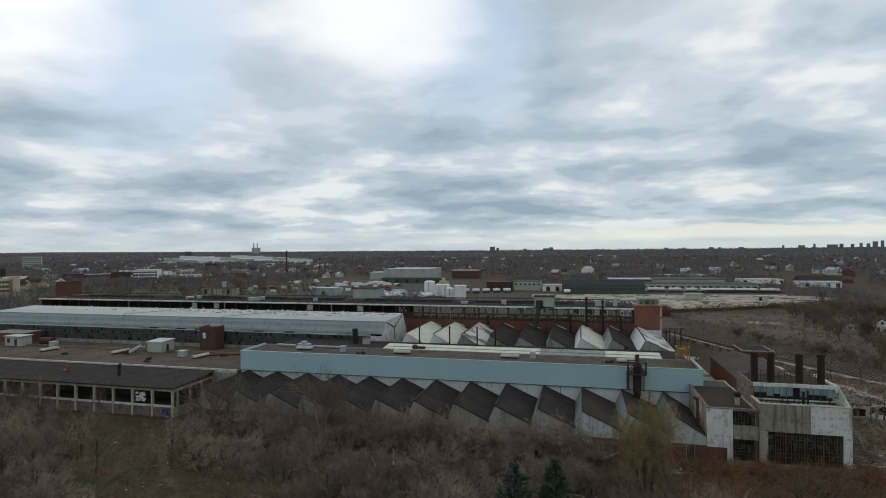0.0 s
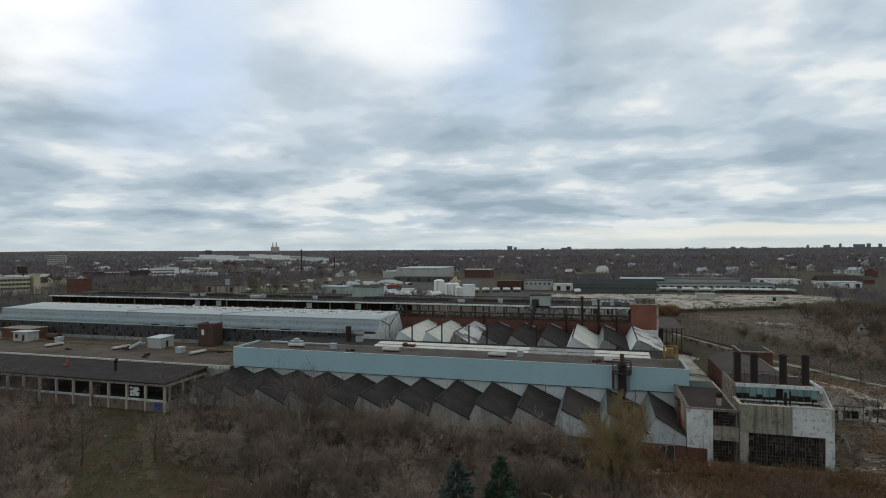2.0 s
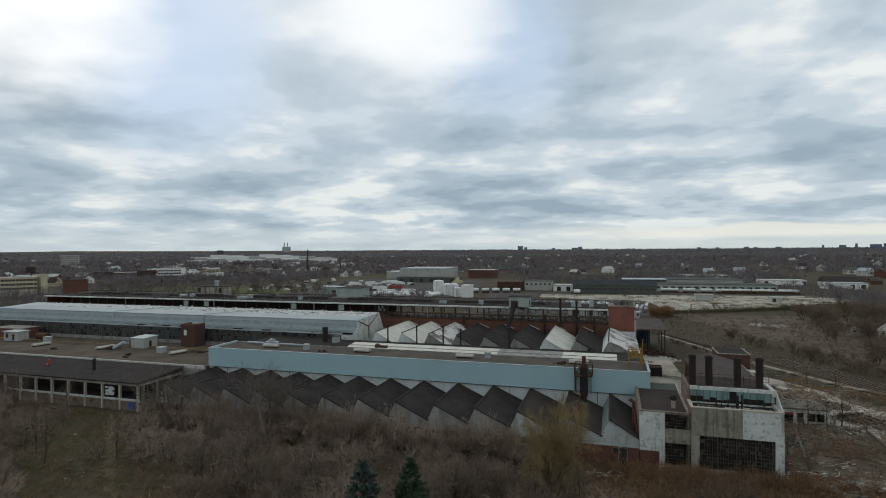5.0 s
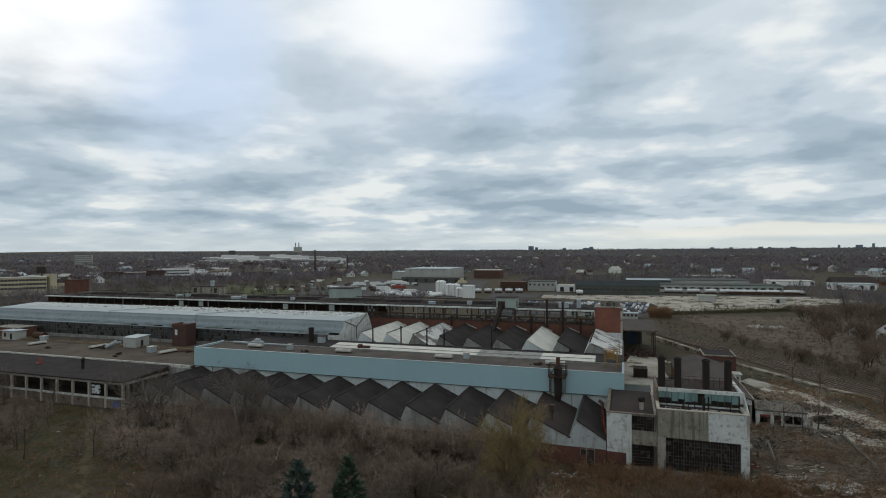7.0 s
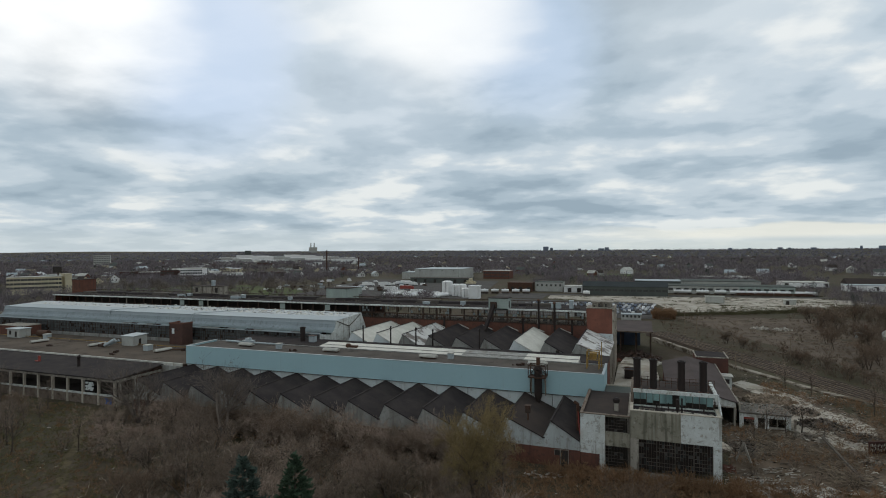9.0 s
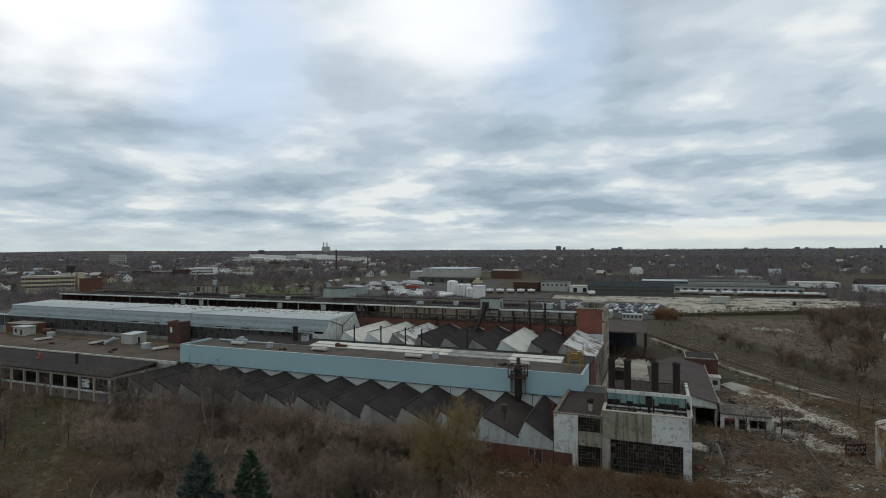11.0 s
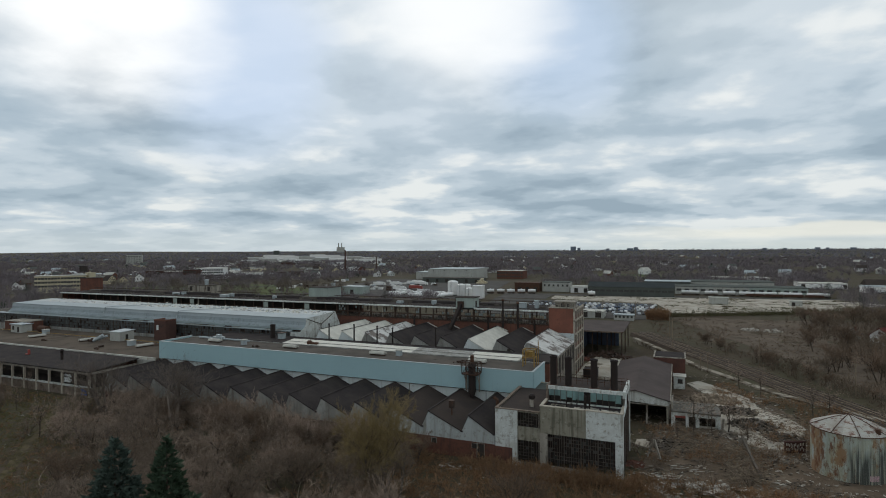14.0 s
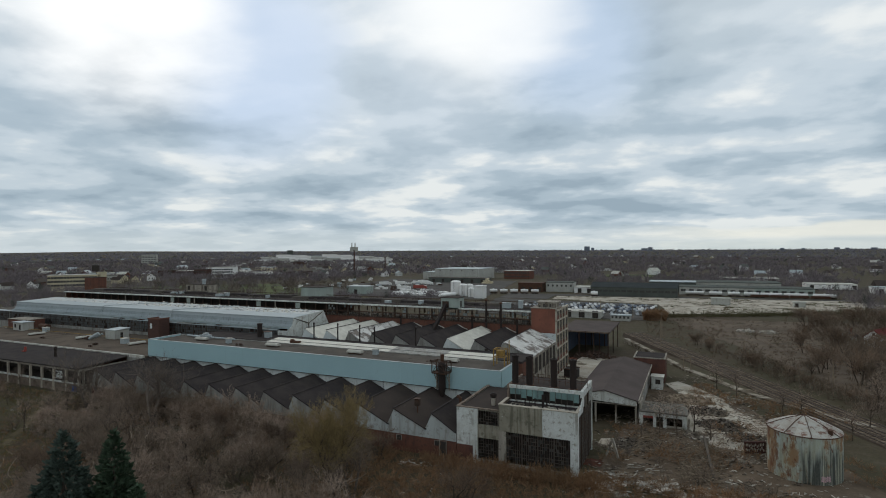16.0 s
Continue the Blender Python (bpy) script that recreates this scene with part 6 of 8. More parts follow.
def heap(name, x, y, r, h, mat, label, count, size, category="rubble heap"):
    """A heap of broken pieces."""
    m = Mesh()
    for i in range(count):
        a, d = RND.uniform(0, 6.28), r * math.sqrt(RND.random())
        z = h * (1 - d / r) * RND.uniform(0.2, 1) + 0.05
        s = Vector((RND.uniform(0.3, 1) * size, RND.uniform(0.15, 0.5) * size, RND.uniform(0.05, 0.25) * size))
        R = Euler((RND.uniform(-0.6, 0.6), RND.uniform(-0.6, 0.6), RND.uniform(0, 6.3))).to_matrix()
        c = Vector((x + d * math.cos(a), y + d * math.sin(a) * 0.8, z + relief(x, y)))
        m.hexa([c + R @ Vector((sx * s.x, sy * s.y, sz * s.z)) for sx, sy, sz in ((-1, -1, -1), (1, -1, -1), (1, 1, -1), (-1, 1, -1), (-1, -1, 1), (1, -1, 1), (1, 1, 1), (-1, 1, 1))])
    g = relief(x, y)
    m.lathe(x, y, [(r * 0.95, g - 0.2), (r * 0.6, g + h * 0.3), (r * 0.2, g + h * 0.6)], 12)
    return solid(name, m, mat, label, category, kind="stuff")


gable_shed()
oil_tank()
YARD = 1.5
DULLRED = surface("sooty_red_brick", (0.085, 0.045, 0.04), (0.05, 0.035, 0.032), 0.95, 0, 0.6, 5, 0.9, 0.02)
DARKRUBBLE = surface("dark_scrap_rubble", (0.11, 0.095, 0.08), (0.06, 0.05, 0.042), 0.95, 0, 0.6, 4, 0.9, 0.03, island=0.8)
for off in (0.0, 3.35, 6.6):
    track("railway_track", (113.4 - off * 0.901, 112.9 - off * 0.433), (39.8 - off * 0.901, 266 - off * 0.433), "rusty railway track on grey ballast")
STRIP = surface("weedy_broken_strip", (0.33, 0.30, 0.25), (0.2, 0.175, 0.14), 0.95, 0, 0.12, 2, 0.9, 0.04, (0.085, 0.067, 0.047), 0.25, 0.47)
slab_field("loading_strip", STRIP, "pale broken concrete loading strip beside the tracks", [(96, 146), (97.5, 147.5), (75.6, 168.8), (71.2, 175.2), (64.7, 186.2), (59.5, 194.3), (36, 247), (34.5, 246), (58, 193), (63, 184.9), (69.6, 173.8), (74, 167.3)], z=YARD + 0.35)
slab_field("yard_slab", PALESLAB, "pale dusty concrete yard with rubble", [(58.5, 139), (60.5, 132), (64, 125.5), (71, 125), (73, 132), (75, 141), (73.5, 147), (69, 152), (67, 162), (62, 170.5), (56.5, 177), (53.5, 173), (57.5, 163), (60.2, 150)], z=YARD + 0.12)
slab_field("side_yard", PALESLAB, "pale concrete apron beside the works", [(23.6, 122), (29, 122), (35.5, 140), (35.5, 176), (34, 205), (26, 210), (23.6, 190)], z=1.0)
heap("scrap_timber_heap", 59.8, 157.5, 5.0, 1.2, WOOD, "heap of splintered grey timbers in the yard", 240, 1.5)
heap("rubble_heap", 65.4, 139.2, 4.6, 1.7, DARKRUBBLE, "heap of dark broken rubble and scrap", 320, 0.8)
heap("rubble_heap", 61.5, 131.5, 3.0, 0.8, RUBBLE, "low heap of broken concrete in the yard", 120, 0.7)
heap("rubble_heap", 68.0, 120.5, 2.4, 0.6, RUBBLE, "low heap of tangled scrap by the tank", 90, 0.7)
heap("brick_heap", 44.4, 111.5, 2.2, 0.5, BRICK, "small spread of reddish brick rubble", 120, 0.3)
heap("brick_heap", 50.5, 123.0, 5.0, 0.3, DARKRUBBLE, "spread of dark brick rubble", 220, 0.4)
heap("rubble_heap", 70.0, 133.0, 4.0, 0.7, DARKRUBBLE, "low dark heap of broken boards", 220, 0.7)
heap("rubble_heap", 63.0, 149.0, 4.6, 0.9, DARKRUBBLE, "tangle of dark timbers and sheets", 260, 1.0)
slab_field("broken_slab", PALESLAB, "patch of pale broken paving", [(43.6, 121.0), (46.2, 119.6), (47.0, 121.6), (45.4, 124.6), (43.8, 124.0)], z=0.95)

w = thing("graffiti_wall", (70.5, 125, YARD), "low dark wall covered in sprayed shapes", "wall")
part("wall", Mesh().prism([(68.8, 124.3), (72.2, 125.8), (72.1, 126.1), (68.7, 124.6)], "z", YARD, YARD + 2.1), DULLRED, w)
tg = Mesh()
for i in range(12):
    a = 0.05 + i * 0.075
    for z in (RND.uniform(0.3, 0.8) + YARD, RND.uniform(1.0, 1.5) + YARD):
        px, py = 68.8 + 3.4 * a, 124.26 + 1.5 * a
        tg.hexa([(px, py, z), (px + .14, py + .06, z), (px + .14, py + .085, z), (px, py + .025, z), (px, py, z + .45), (px + .14, py + .06, z + .45), (px + .14, py + .085, z + .45), (px, py + .025, z + .45)])
part("spray_paint", tg, PALERUBBLE, w, kind="stuff")
k = thing("fallen_concrete_beam", (62.8, 117, YARD), "long fallen concrete beam leaning across the yard", "concrete beam")
part("beam", Mesh().bar((62.2, 126, YARD + 1.6), (63.4, 109.5, YARD + 0.2), 0.27), DARKRUBBLE, k)
part("beam_end", Mesh().box(61.6, 63.0, 125.6, 126.8, YARD - 0.2, YARD + 1.5), CONCRETE, k)
k = thing("concrete_trestle", (47.2, 113, YARD), "broken pale concrete trestle in the weeds", "trestle")
part("leg", Mesh().bar((46.2, 113.5, YARD), (47.4, 113.3, YARD + 3.2), 0.2), CONCRETE, k)
part("leg", Mesh().bar((48.4, 112.8, YARD), (47.4, 113.3, YARD + 3.2), 0.2), CONCRETE, k)
part("brace", Mesh().bar((46.7, 113.4, YARD + 1.2), (48.0, 113.0, YARD + 1.2), 0.12), CONCRETE, k)


def board_scatter(name, spots, count, size, mat, label, flat=0.15):
    """Loose boards and sheets lying about on the ground."""
    m = Mesh()
    for x, y, r in spots:
        for i in range(count):
            a, d = RND.uniform(0, 6.283), r * math.sqrt(RND.random())
            c = Vector((x + d * math.cos(a) * 1.6, y + d * math.sin(a) * 0.6, 0))
            c.z = relief(c.x, c.y) + RND.uniform(0.05, 0.3)
            R = Euler((RND.uniform(-flat, flat), RND.uniform(-flat, flat), RND.gauss(0.1, 0.6))).to_matrix()
            sx, sy = RND.uniform(0.4, 1.0) * size, RND.uniform(0.06, 0.25) * size
            m.hexa([c + R @ Vector((u * sx, v * sy, q * 0.03)) for u, v, q in ((-1, -1, -1), (1, -1, -1), (1, 1, -1), (-1, 1, -1), (-1, -1, 1), (1, -1, 1), (1, 1, 1), (-1, 1, 1))])
    return solid(name, m, mat, label, "scattered boards", kind="stuff")


board_scatter("pale_boards", ((47, 100.4, 1.4), (52, 100, 1.6), (54.3, 102.4, 1.6), (57, 102.3, 2.0), (59, 101.8, 1.2), (48.4, 107.4, 1.6), (70.5, 103, 2.0), (75, 105, 2.0), (14, 99, 1.5), (18, 101, 2.0)), 9, 1.1, PALERUBBLE, "pale sheets and boards scattered in the weeds")
board_scatter("yard_litter", [(RND.uniform(44, 76), RND.uniform(106, 165), 3.0) for i in range(60)], 14, 0.55, RUBBLE, "small litter and rubble over the yard", 0.5)
board_scatter("trackside_litter", [(RND.uniform(60, 80), RND.uniform(140, 175), 3.0) for i in range(25)], 8, 0.8, WOOD, "loose timbers along the tracks", 0.2)
board_scatter("field_litter", [(RND.uniform(-130, 40), RND.uniform(60, 103), 2.0) for i in range(50)], 3, 0.4, PALERUBBLE, "bits of pale rubbish in the brush", 0.5)


def brush_heap(x0, x1, y0, y1, count, label):
    """Cut branches and broken laths thrown together."""
    m = Mesh()
    for i in range(count):
        c = Vector((RND.uniform(x0, x1), RND.uniform(y0, y1), 0))
        a, ln = RND.uniform(0, 6.283), RND.uniform(0.6, 2.4)
        c.z = relief(c.x, c.y) + RND.uniform(0.05, 0.9)
        d = Vector((math.cos(a), math.sin(a), RND.uniform(-0.25, 0.45))) * ln
        m.bar(c, c + d, RND.uniform(0.025, 0.07), 3, 0.02, caps=False)
    solid("brush_heap", m, WOOD, label, "brush heap", kind="stuff")


brush_heap(58.5, 64.5, 107, 124, 900, "tangle of cut grey branches and laths")
brush_heap(50, 58, 118, 131, 420, "loose broken branches over the yard")
brush_heap(63, 76, 126, 150, 520, "splintered laths and branches along the slab")
board_scatter("dark_litter", [(RND.uniform(43, 78), RND.uniform(104, 168), 3.0) for i in range(90)], 12, 0.5, DARKRUBBLE, "dark litter and small rubble over the yard", 0.5)
board_scatter("strip_litter", [(58 + 14 * i / 30 + RND.uniform(-2, 4), 185 - 40 * i / 30, 2.4) for i in range(30)], 10, 0.6, RUBBLE, "rubble strewn along the loading strip", 0.4)
board_scatter("white_flakes", ((33, 101.5, 2.5), (16, 100.5, 2.5), (20, 98.5, 2.5), (38, 101, 2.5), (45, 98, 2.5), (64, 103.5, 2.5)), 8, 0.35, PALERUBBLE, "small white flakes of sheeting in the weeds", 0.4)
board_scatter("pale_planks", [(RND.uniform(58, 73), RND.uniform(126, 166), 2.5) for i in range(16)], 7, 1.1, PALERUBBLE, "pale planks and sheets lying on the yard slab", 0.2)
board_scatter("pale_bits", [(RND.uniform(43, 82), RND.uniform(99, 168), 3.5) for i in range(90)], 9, 0.38, PALERUBBLE, "small pale bits of rubble over the yard", 0.4)
board_scatter("long_boards", ((47, 102.5, 1.2), (50, 103.6, 1.0), (52.5, 104.2, 1.2), (55.0, 104.6, 1.0), (57.5, 104.0, 1.2), (61.5, 103, 1.2)), 4, 2.6, PALERUBBLE, "long white boards lying in the dead weeds", 0.08)
board_scatter("pale_planks", [(RND.uniform(48, 70), RND.uniform(102, 112), 2.0) for i in range(8)], 5, 0.9, PALERUBBLE, "pale boards lying in the dead weeds", 0.15)

# ---- beyond the works ----
def hall(name, x0, x1, y0, y1, h, wall, roof, label, category="building", bands=(), pitch=0.0, doors=0, turn=0.0):
    """A plain outlying building: walls, roof, window bands made of separate windows."""
    cx, cy = (x0 + x1) / 2, (y0 + y1) / 2
    b = thing(name, (cx, cy, 0), label, category)
    part("wall", Mesh().box(x0, x1, y0, y1, -0.5, h), wall, b)
    if pitch:
        part("roof", Mesh().prism([(y0 - 0.5, h), (cy, h + pitch), (y1 + 0.5, h)], "x", x0 - 0.4, x1 + 0.4), roof, b)
    else:
        part("roof", Mesh().box(x0 - 0.3, x1 + 0.3, y0 - 0.3, y1 + 0.3, h + 0.003, h + 0.45), roof, b)
    for z0, z1, n, fill in bands:
        w = (x1 - x0) / n
        for i in range(n):
            a = x0 + w * (i + (1 - fill) / 2)
            part("window", Mesh().box(a, a + w * fill, y0 - 0.12, y0 - 0.01, z0, z1), PANE, b)
    for i in range(doors):
        a = x0 + (x1 - x0) * (i + 0.4) / doors
        part("dock_door", Mesh().box(a, a + 3.2, y0 - 0.15, y0 - 0.01, 0.2, 4.0), DARK, b)
    b.rotation_euler = (0, 0, radians(turn))
    return b


def tank_car(x, y, turn=0.0, length=13.0, mat=None, label="white railway tank car", group="tank cars on the siding", r=1.45):
    t = thing("tank_car", (x, y, 0), label, "rail car", group)
    part("barrel", Mesh().bar((x - length / 2 + 0.4, y, 2.6), (x + length / 2 - 0.4, y, 2.6), r, 12), mat or CARWHITE, t)
    part("frame", Mesh().box(x - length / 2, x + length / 2, y - 1.2, y + 1.2, 0.8, 1.15), STEEL, t)
    part("dome", Mesh().lathe(x, y, [(0.6, 2.4 + r), (0.6, 2.9 + r), (0.3, 3.0 + r)], 8), mat or CARWHITE, t)
    for s in (-1, 1):
        part("bogie", Mesh().box(x + s * (length / 2 - 2) - 1.2, x + s * (length / 2 - 2) + 1.2, y - 1.1, y + 1.1, 0.0, 0.79), DARK, t)
    t.rotation_euler = (0, 0, radians(turn))


def silo(x, y, r, h, label="tall white storage silo"):
    s = thing("white_silo", (x, y, 0), label, "silo", "white silos of the tank yard")
    part("shell", Mesh().lathe(x, y, [(r, -0.3), (r, h - 0.8), (r * 0.55, h), (r * 0.1, h + 0.15)], 20), CARWHITE, s)
    part("ladder", Mesh().bar((x - 0.2, y - r - 0.1, 0), (x - 0.2, y - r - 0.1, h), 0.06).bar((x + 0.2, y - r - 0.1, 0), (x + 0.2, y - r - 0.1, h), 0.06), STEEL, s)


def parked_car(me_body, me_glass, me_wheel, x, y, turn, body_mat):
    c = thing("parked_car", (0, 0, 0), "parked car in the crowded lot", "car", "cars in the lot")
    b = part("body", me_body[body_mat], None, c)
    g = part("glass_band", me_glass, None, b)
    for i, (wx, wy) in enumerate(((-1.35, -0.8), (1.35, -0.8), (-1.35, 0.8), (1.35, 0.8))):
        w = part("wheel", me_wheel, None, c)
        w.location = (wx, wy, 0.33)
    c.matrix_basis = pose(x, y, relief(x, y) + 0.12, 0, 0, turn)


def car_lot():
    solid("car_lot_surface", Mesh().prism([(-60, 322), (38, 322), (37, 408), (-80, 420)], "z", -0.4, 0.1), ASPHALT, "worn asphalt car lot", "car park", kind="structure")
    paints = [(0.6, 0.61, 0.62), (0.05, 0.05, 0.055), (0.3, 0.32, 0.34), (0.08, 0.10, 0.14), (0.28, 0.06, 0.05), (0.42, 0.42, 0.40)]
    prof = [(-2.2, 0.3), (2.2, 0.3), (2.25, 0.75), (1.2, 0.9), (0.6, 1.42), (-1.1, 1.45), (-1.7, 0.95), (-2.2, 0.85)]
    bodies = []
    for i, p in enumerate(paints):
        bodies.append(Mesh().prism(prof, "y", -0.85, 0.85).data("car_body", surface("car_paint_%d" % i, p, tuple(c * 0.85 for c in p), 0.5, 0.0, 0.5, 4, 0.5, 0.0, spec=0.3)))
    glass = Mesh().prism([(1.1, 0.93), (0.56, 1.36), (-1.05, 1.38), (-1.55, 0.98)], "y", -0.87, 0.87).data("car_glass", PANE)
    wheel = Mesh().bar((0, -0.1, 0), (0, 0.1, 0), 0.33, 10).data("car_wheel", DARK)
    for r in range(7):
        for i in range(30):
            x, y = -46 + i * 2.75 + RND.uniform(-0.3, 0.3) + r * 0.7, 344 + r * 8.2 + RND.uniform(-1.2, 1.2)
            if RND.random() < 0.12:
                continue
            parked_car(bodies, glass, wheel, x, y, 90 + RND.uniform(-8, 8) + 180 * (RND.random() < 0.5), RND.choices(range(6), (3, 5, 4, 4, 0.5, 3))[0])


def small_house(x, y, w, d, h, turn, wall, roof, label, name="house"):
    b = thing(name, (x, y, 0), label, "house", "houses among the trees")
    part("wall", Mesh().box(x - w / 2, x + w / 2, y - d / 2, y + d / 2, -0.5, h), wall, b)
    g = w * 0.42
    for e in (y - d / 2, y + d / 2 - 0.2):
        part("gable", Mesh().prism([(x - w / 2, h), (x + w / 2, h), (x, h + g)], "y", e, e + 0.2), wall, b)
    for s in (-1, 1):
        part("roof", Mesh().prism([(x, h + g), (x + s * (w / 2 + 0.4), h - 0.3), (x + s * (w / 2 + 0.4), h - 0.05), (x, h + g + 0.25)], "y", y - d / 2 - 0.4, y + d / 2 + 0.4), roof, b)
    part("chimney", Mesh().box(x + 0.6, x + 1.3, y, y + 0.7, h + g * 0.4, h + g + 0.9), BRICK, b)
    for dx in (-w * 0.2, w * 0.2):
        part("window", Mesh().box(x + dx - 0.5, x + dx + 0.5, y - d / 2 - 0.08, y - d / 2 - 0.01, h * 0.35, h * 0.75), PANE, b)
    part("window", Mesh().box(x - 0.45, x + 0.45, y - d / 2 - 0.08, y - d / 2 - 0.01, h + 0.5, h + 1.6), PANE, b)
    b.rotation_euler = (0, 0, radians(turn))


def utility_pole(x, y, h, turn=0, label="weathered wooden utility pole with a cross-arm"):
    p = thing("utility_pole", (x, y, 0), label, "utility pole", "utility poles")
    part("pole", Mesh().bar((x, y, -0.5), (x, y, h), 0.17, 8, 0.11), WOOD, p)
    part("cross_arm", Mesh().box(x - 1.2, x + 1.2, y - 0.06, y + 0.06, h - 0.9, h - 0.75), WOOD, p)
    for dx in (-1.05, -0.4, 0.4, 1.05):
        part("insulator", Mesh().lathe(x + dx, y, [(0.05, h - 0.75), (0.07, h - 0.65), (0.03, h - 0.55)], 6), STEEL, p)
    p.rotation_euler = (0, 0, radians(turn))


def tall_chimney(x, y, h, r, mat, label):
    c = thing("factory_chimney", (x, y, 0), label, "chimney", "far chimneys")
    part("shaft", Mesh().lathe(x, y, [(r, -1), (r * 0.7, h - 1), (r * 0.85, h - 0.9), (r * 0.85, h)], 12), mat, c)


def truck(x, y, turn, trailer, label):
    t = thing("lorry", (x, y, 0), label, "lorry", "lorries in the far yards")
    part("trailer", Mesh().box(x - 6, x + 4.5, y - 1.25, y + 1.25, 1.1, 4.0), trailer, t)
    part("cab", Mesh().prism([(x + 4.7, 0.6), (x + 7.2, 0.6), (x + 7.2, 1.8), (x + 6.6, 3.2), (x + 4.7, 3.4)], "y", y - 1.2, y + 1.2), REDPAINT if trailer is not CARWHITE else CARWHITE, t)
    for dx in (-5, -3.8, 3, 6):
        part("wheel", Mesh().bar((x + dx, y - 1.25, 0.5), (x + dx, y + 1.25, 0.5), 0.5, 10), DARK, t)
    t.rotation_euler = (0, 0, radians(turn))


# freight sheds and sidings
DARKSLATE = surface("dark_slate_roof", (0.05, 0.058, 0.06), (0.035, 0.04, 0.042), 0.95, 0, 0.1, 2, 0.8, 0.02)
b = hall("dark_freight_shed", -16, 49, 470, 492, 7.2, GREENGREY, DARKSLATE, "long freight shed with a dark green-grey roof", "warehouse", bands=((3.4, 5.0, 14, 0.8),), pitch=3.4)
hall("grey_goods_shed", 49.5, 104, 508, 534, 6.0, PALEWALL, GREENGREY, "grey goods shed with a flat dull green roof", "warehouse", bands=((2.6, 4.4, 9, 0.6),))
hall("grey_goods_annex", 105, 146, 520, 545, 5.4, PALEGREEN, GREENGREY, "low grey goods annex beside the siding", "warehouse", bands=((2.0, 3.6, 7, 0.6),))
hall("white_roof_store", 86, 146, 712, 742, 3.4, PALEWALL, WHITEROOF, "low store with a bright white roof", "warehouse", doors=5)
hall("white_truck_depot", 154, 192, 606, 628, 4.6, CARWHITE, WHITEROOF, "white walled truck depot", "warehouse", doors=6)
hall("pale_depot", 194, 226, 565, 580, 5.0, CARWHITE, PALEMETAL, "pale sheet-metal truck depot", "warehouse", doors=4)
hall("brown_roof_store", 205, 240, 600, 620, 4.0, PALEWALL, BROWNTAR, "store with a brown hipped roof", "warehouse", pitch=5)
hall("brick_goods_office", -60, -36, 498, 512, 8.2, PALEWALL, GREENGREY, "grey block goods office with a stepped roof", "building", bands=((4.6, 6.4, 6, 0.4),))
hall("rusty_goods_shed", -84, -62, 492, 505, 7.5, RUST, RUST, "rust-red open goods shed", "shed", doors=3)
hall("pale_curtain_store", -34, -18, 492, 508, 5.0, CARWHITE, WHITEROOF, "small white sheeted store", "shed", doors=2)
hall("large_grey_warehouse", -240, -181, 645, 705, 13.2, PALEWALL, PALEMETAL, "large windowless pale grey warehouse", "warehouse", bands=((11.0, 12.0, 4, 0.08),))
hall("warehouse_annex", -262, -241, 655, 690, 8.5, PALEWALL, PALEMETAL, "lower grey annex of the warehouse", "warehouse")
hall("brown_long_store", -222, -150, 590, 606, 5.2, GREENGREY, GREYROOF, "long low grey-brown store before the warehouse", "warehouse", doors=6)
hall("brick_mill", -163, -129, 690, 712, 10.0, BRICK, WHITEROOF, "brick mill building with a pale roof edge", "building", bands=((2.0, 4.0, 12, 0.6), (6.0, 8.4, 12, 0.6)))
hall("pale_green_store", -216, -196, 414, 426, 6.4, PALEGREEN, PALEMETAL, "pale green corrugated store", "shed", doors=1)
for i, (x, ln) in enumerate(((61, 14), (76, 10), (89, 9), (101, 11), (114, 15), (130, 16), (148, 15))):
    tank_car(x, 497 - 0.3 * (i % 2), 0, ln, label="long white railway hopper car", r=1.15)
for i in range(5):
    tank_car(-97 + i * 8.6, 462 + i * 1.9, 12, 7.0, label="short white railway tank car", r=1.2)
solid("freight_track_bed", Mesh().box(-110, 160, 500.5, 503.0, -0.4, 0.25), BALLAST, "grey ballast of the far sidings", "track bed", kind="structure")
tank_car(-12, 462, 0, 6, label="single white tank wagon")
m = thing("flat_wagon_row", (120, 494, 0), "row of low rusty flat wagons", "rail car")
for i in range(4):
    part("wagon_deck", Mesh().box(100 + i * 13, 112 + i * 13, 492.6, 494.8, 0.6, 2.3), RUST, m)
for x, y, r, h in ((-123, 440, 4.4, 11.8), (-113, 433, 3.4, 9.6), (-106, 428, 3.4, 10.0), (-101, 421, 3.0, 7.6)):
    silo(x, y, r, h)
hall("white_filling_tower", -95.5, -87.5, 411, 418, 9.4, CARWHITE, CARWHITE, "white sheeted filling tower of the tank yard", "tower")
for i in range(34):
    x, y = RND.uniform(-172, -100), RND.uniform(408, 436)
    if math.hypot(x + 123, y - 440) < 8 or (x > -118 and y > 416):
        continue
    t = thing("storage_cylinder", (x, y, 0), "white gas storage cylinder lying in the tank yard", "gas tank", "gas tanks of the tank yard")
    a = RND.uniform(0, math.pi)
    dx, dy = 2.6 * math.cos(a), 2.6 * math.sin(a)
    part("barrel", Mesh().bar((x - dx, y - dy, 1.55), (x + dx, y + dy, 1.55), 1.25, 12).bar((x - dx, y - dy, 1.55), (x - dx * 1.3, y - dy * 1.3, 1.55), 1.25, 12, 0.5).bar((x + dx, y + dy, 1.55), (x + dx * 1.3, y + dy * 1.3, 1.55), 1.25, 12, 0.5), CARWHITE, t)
    part("saddle", Mesh().box(x - 1.2, x - 0.8, y - 0.9, y + 0.9, -0.2, 0.6).box(x + 0.8, x + 1.2, y - 0.9, y + 0.9, -0.2, 0.6), STEEL, t)
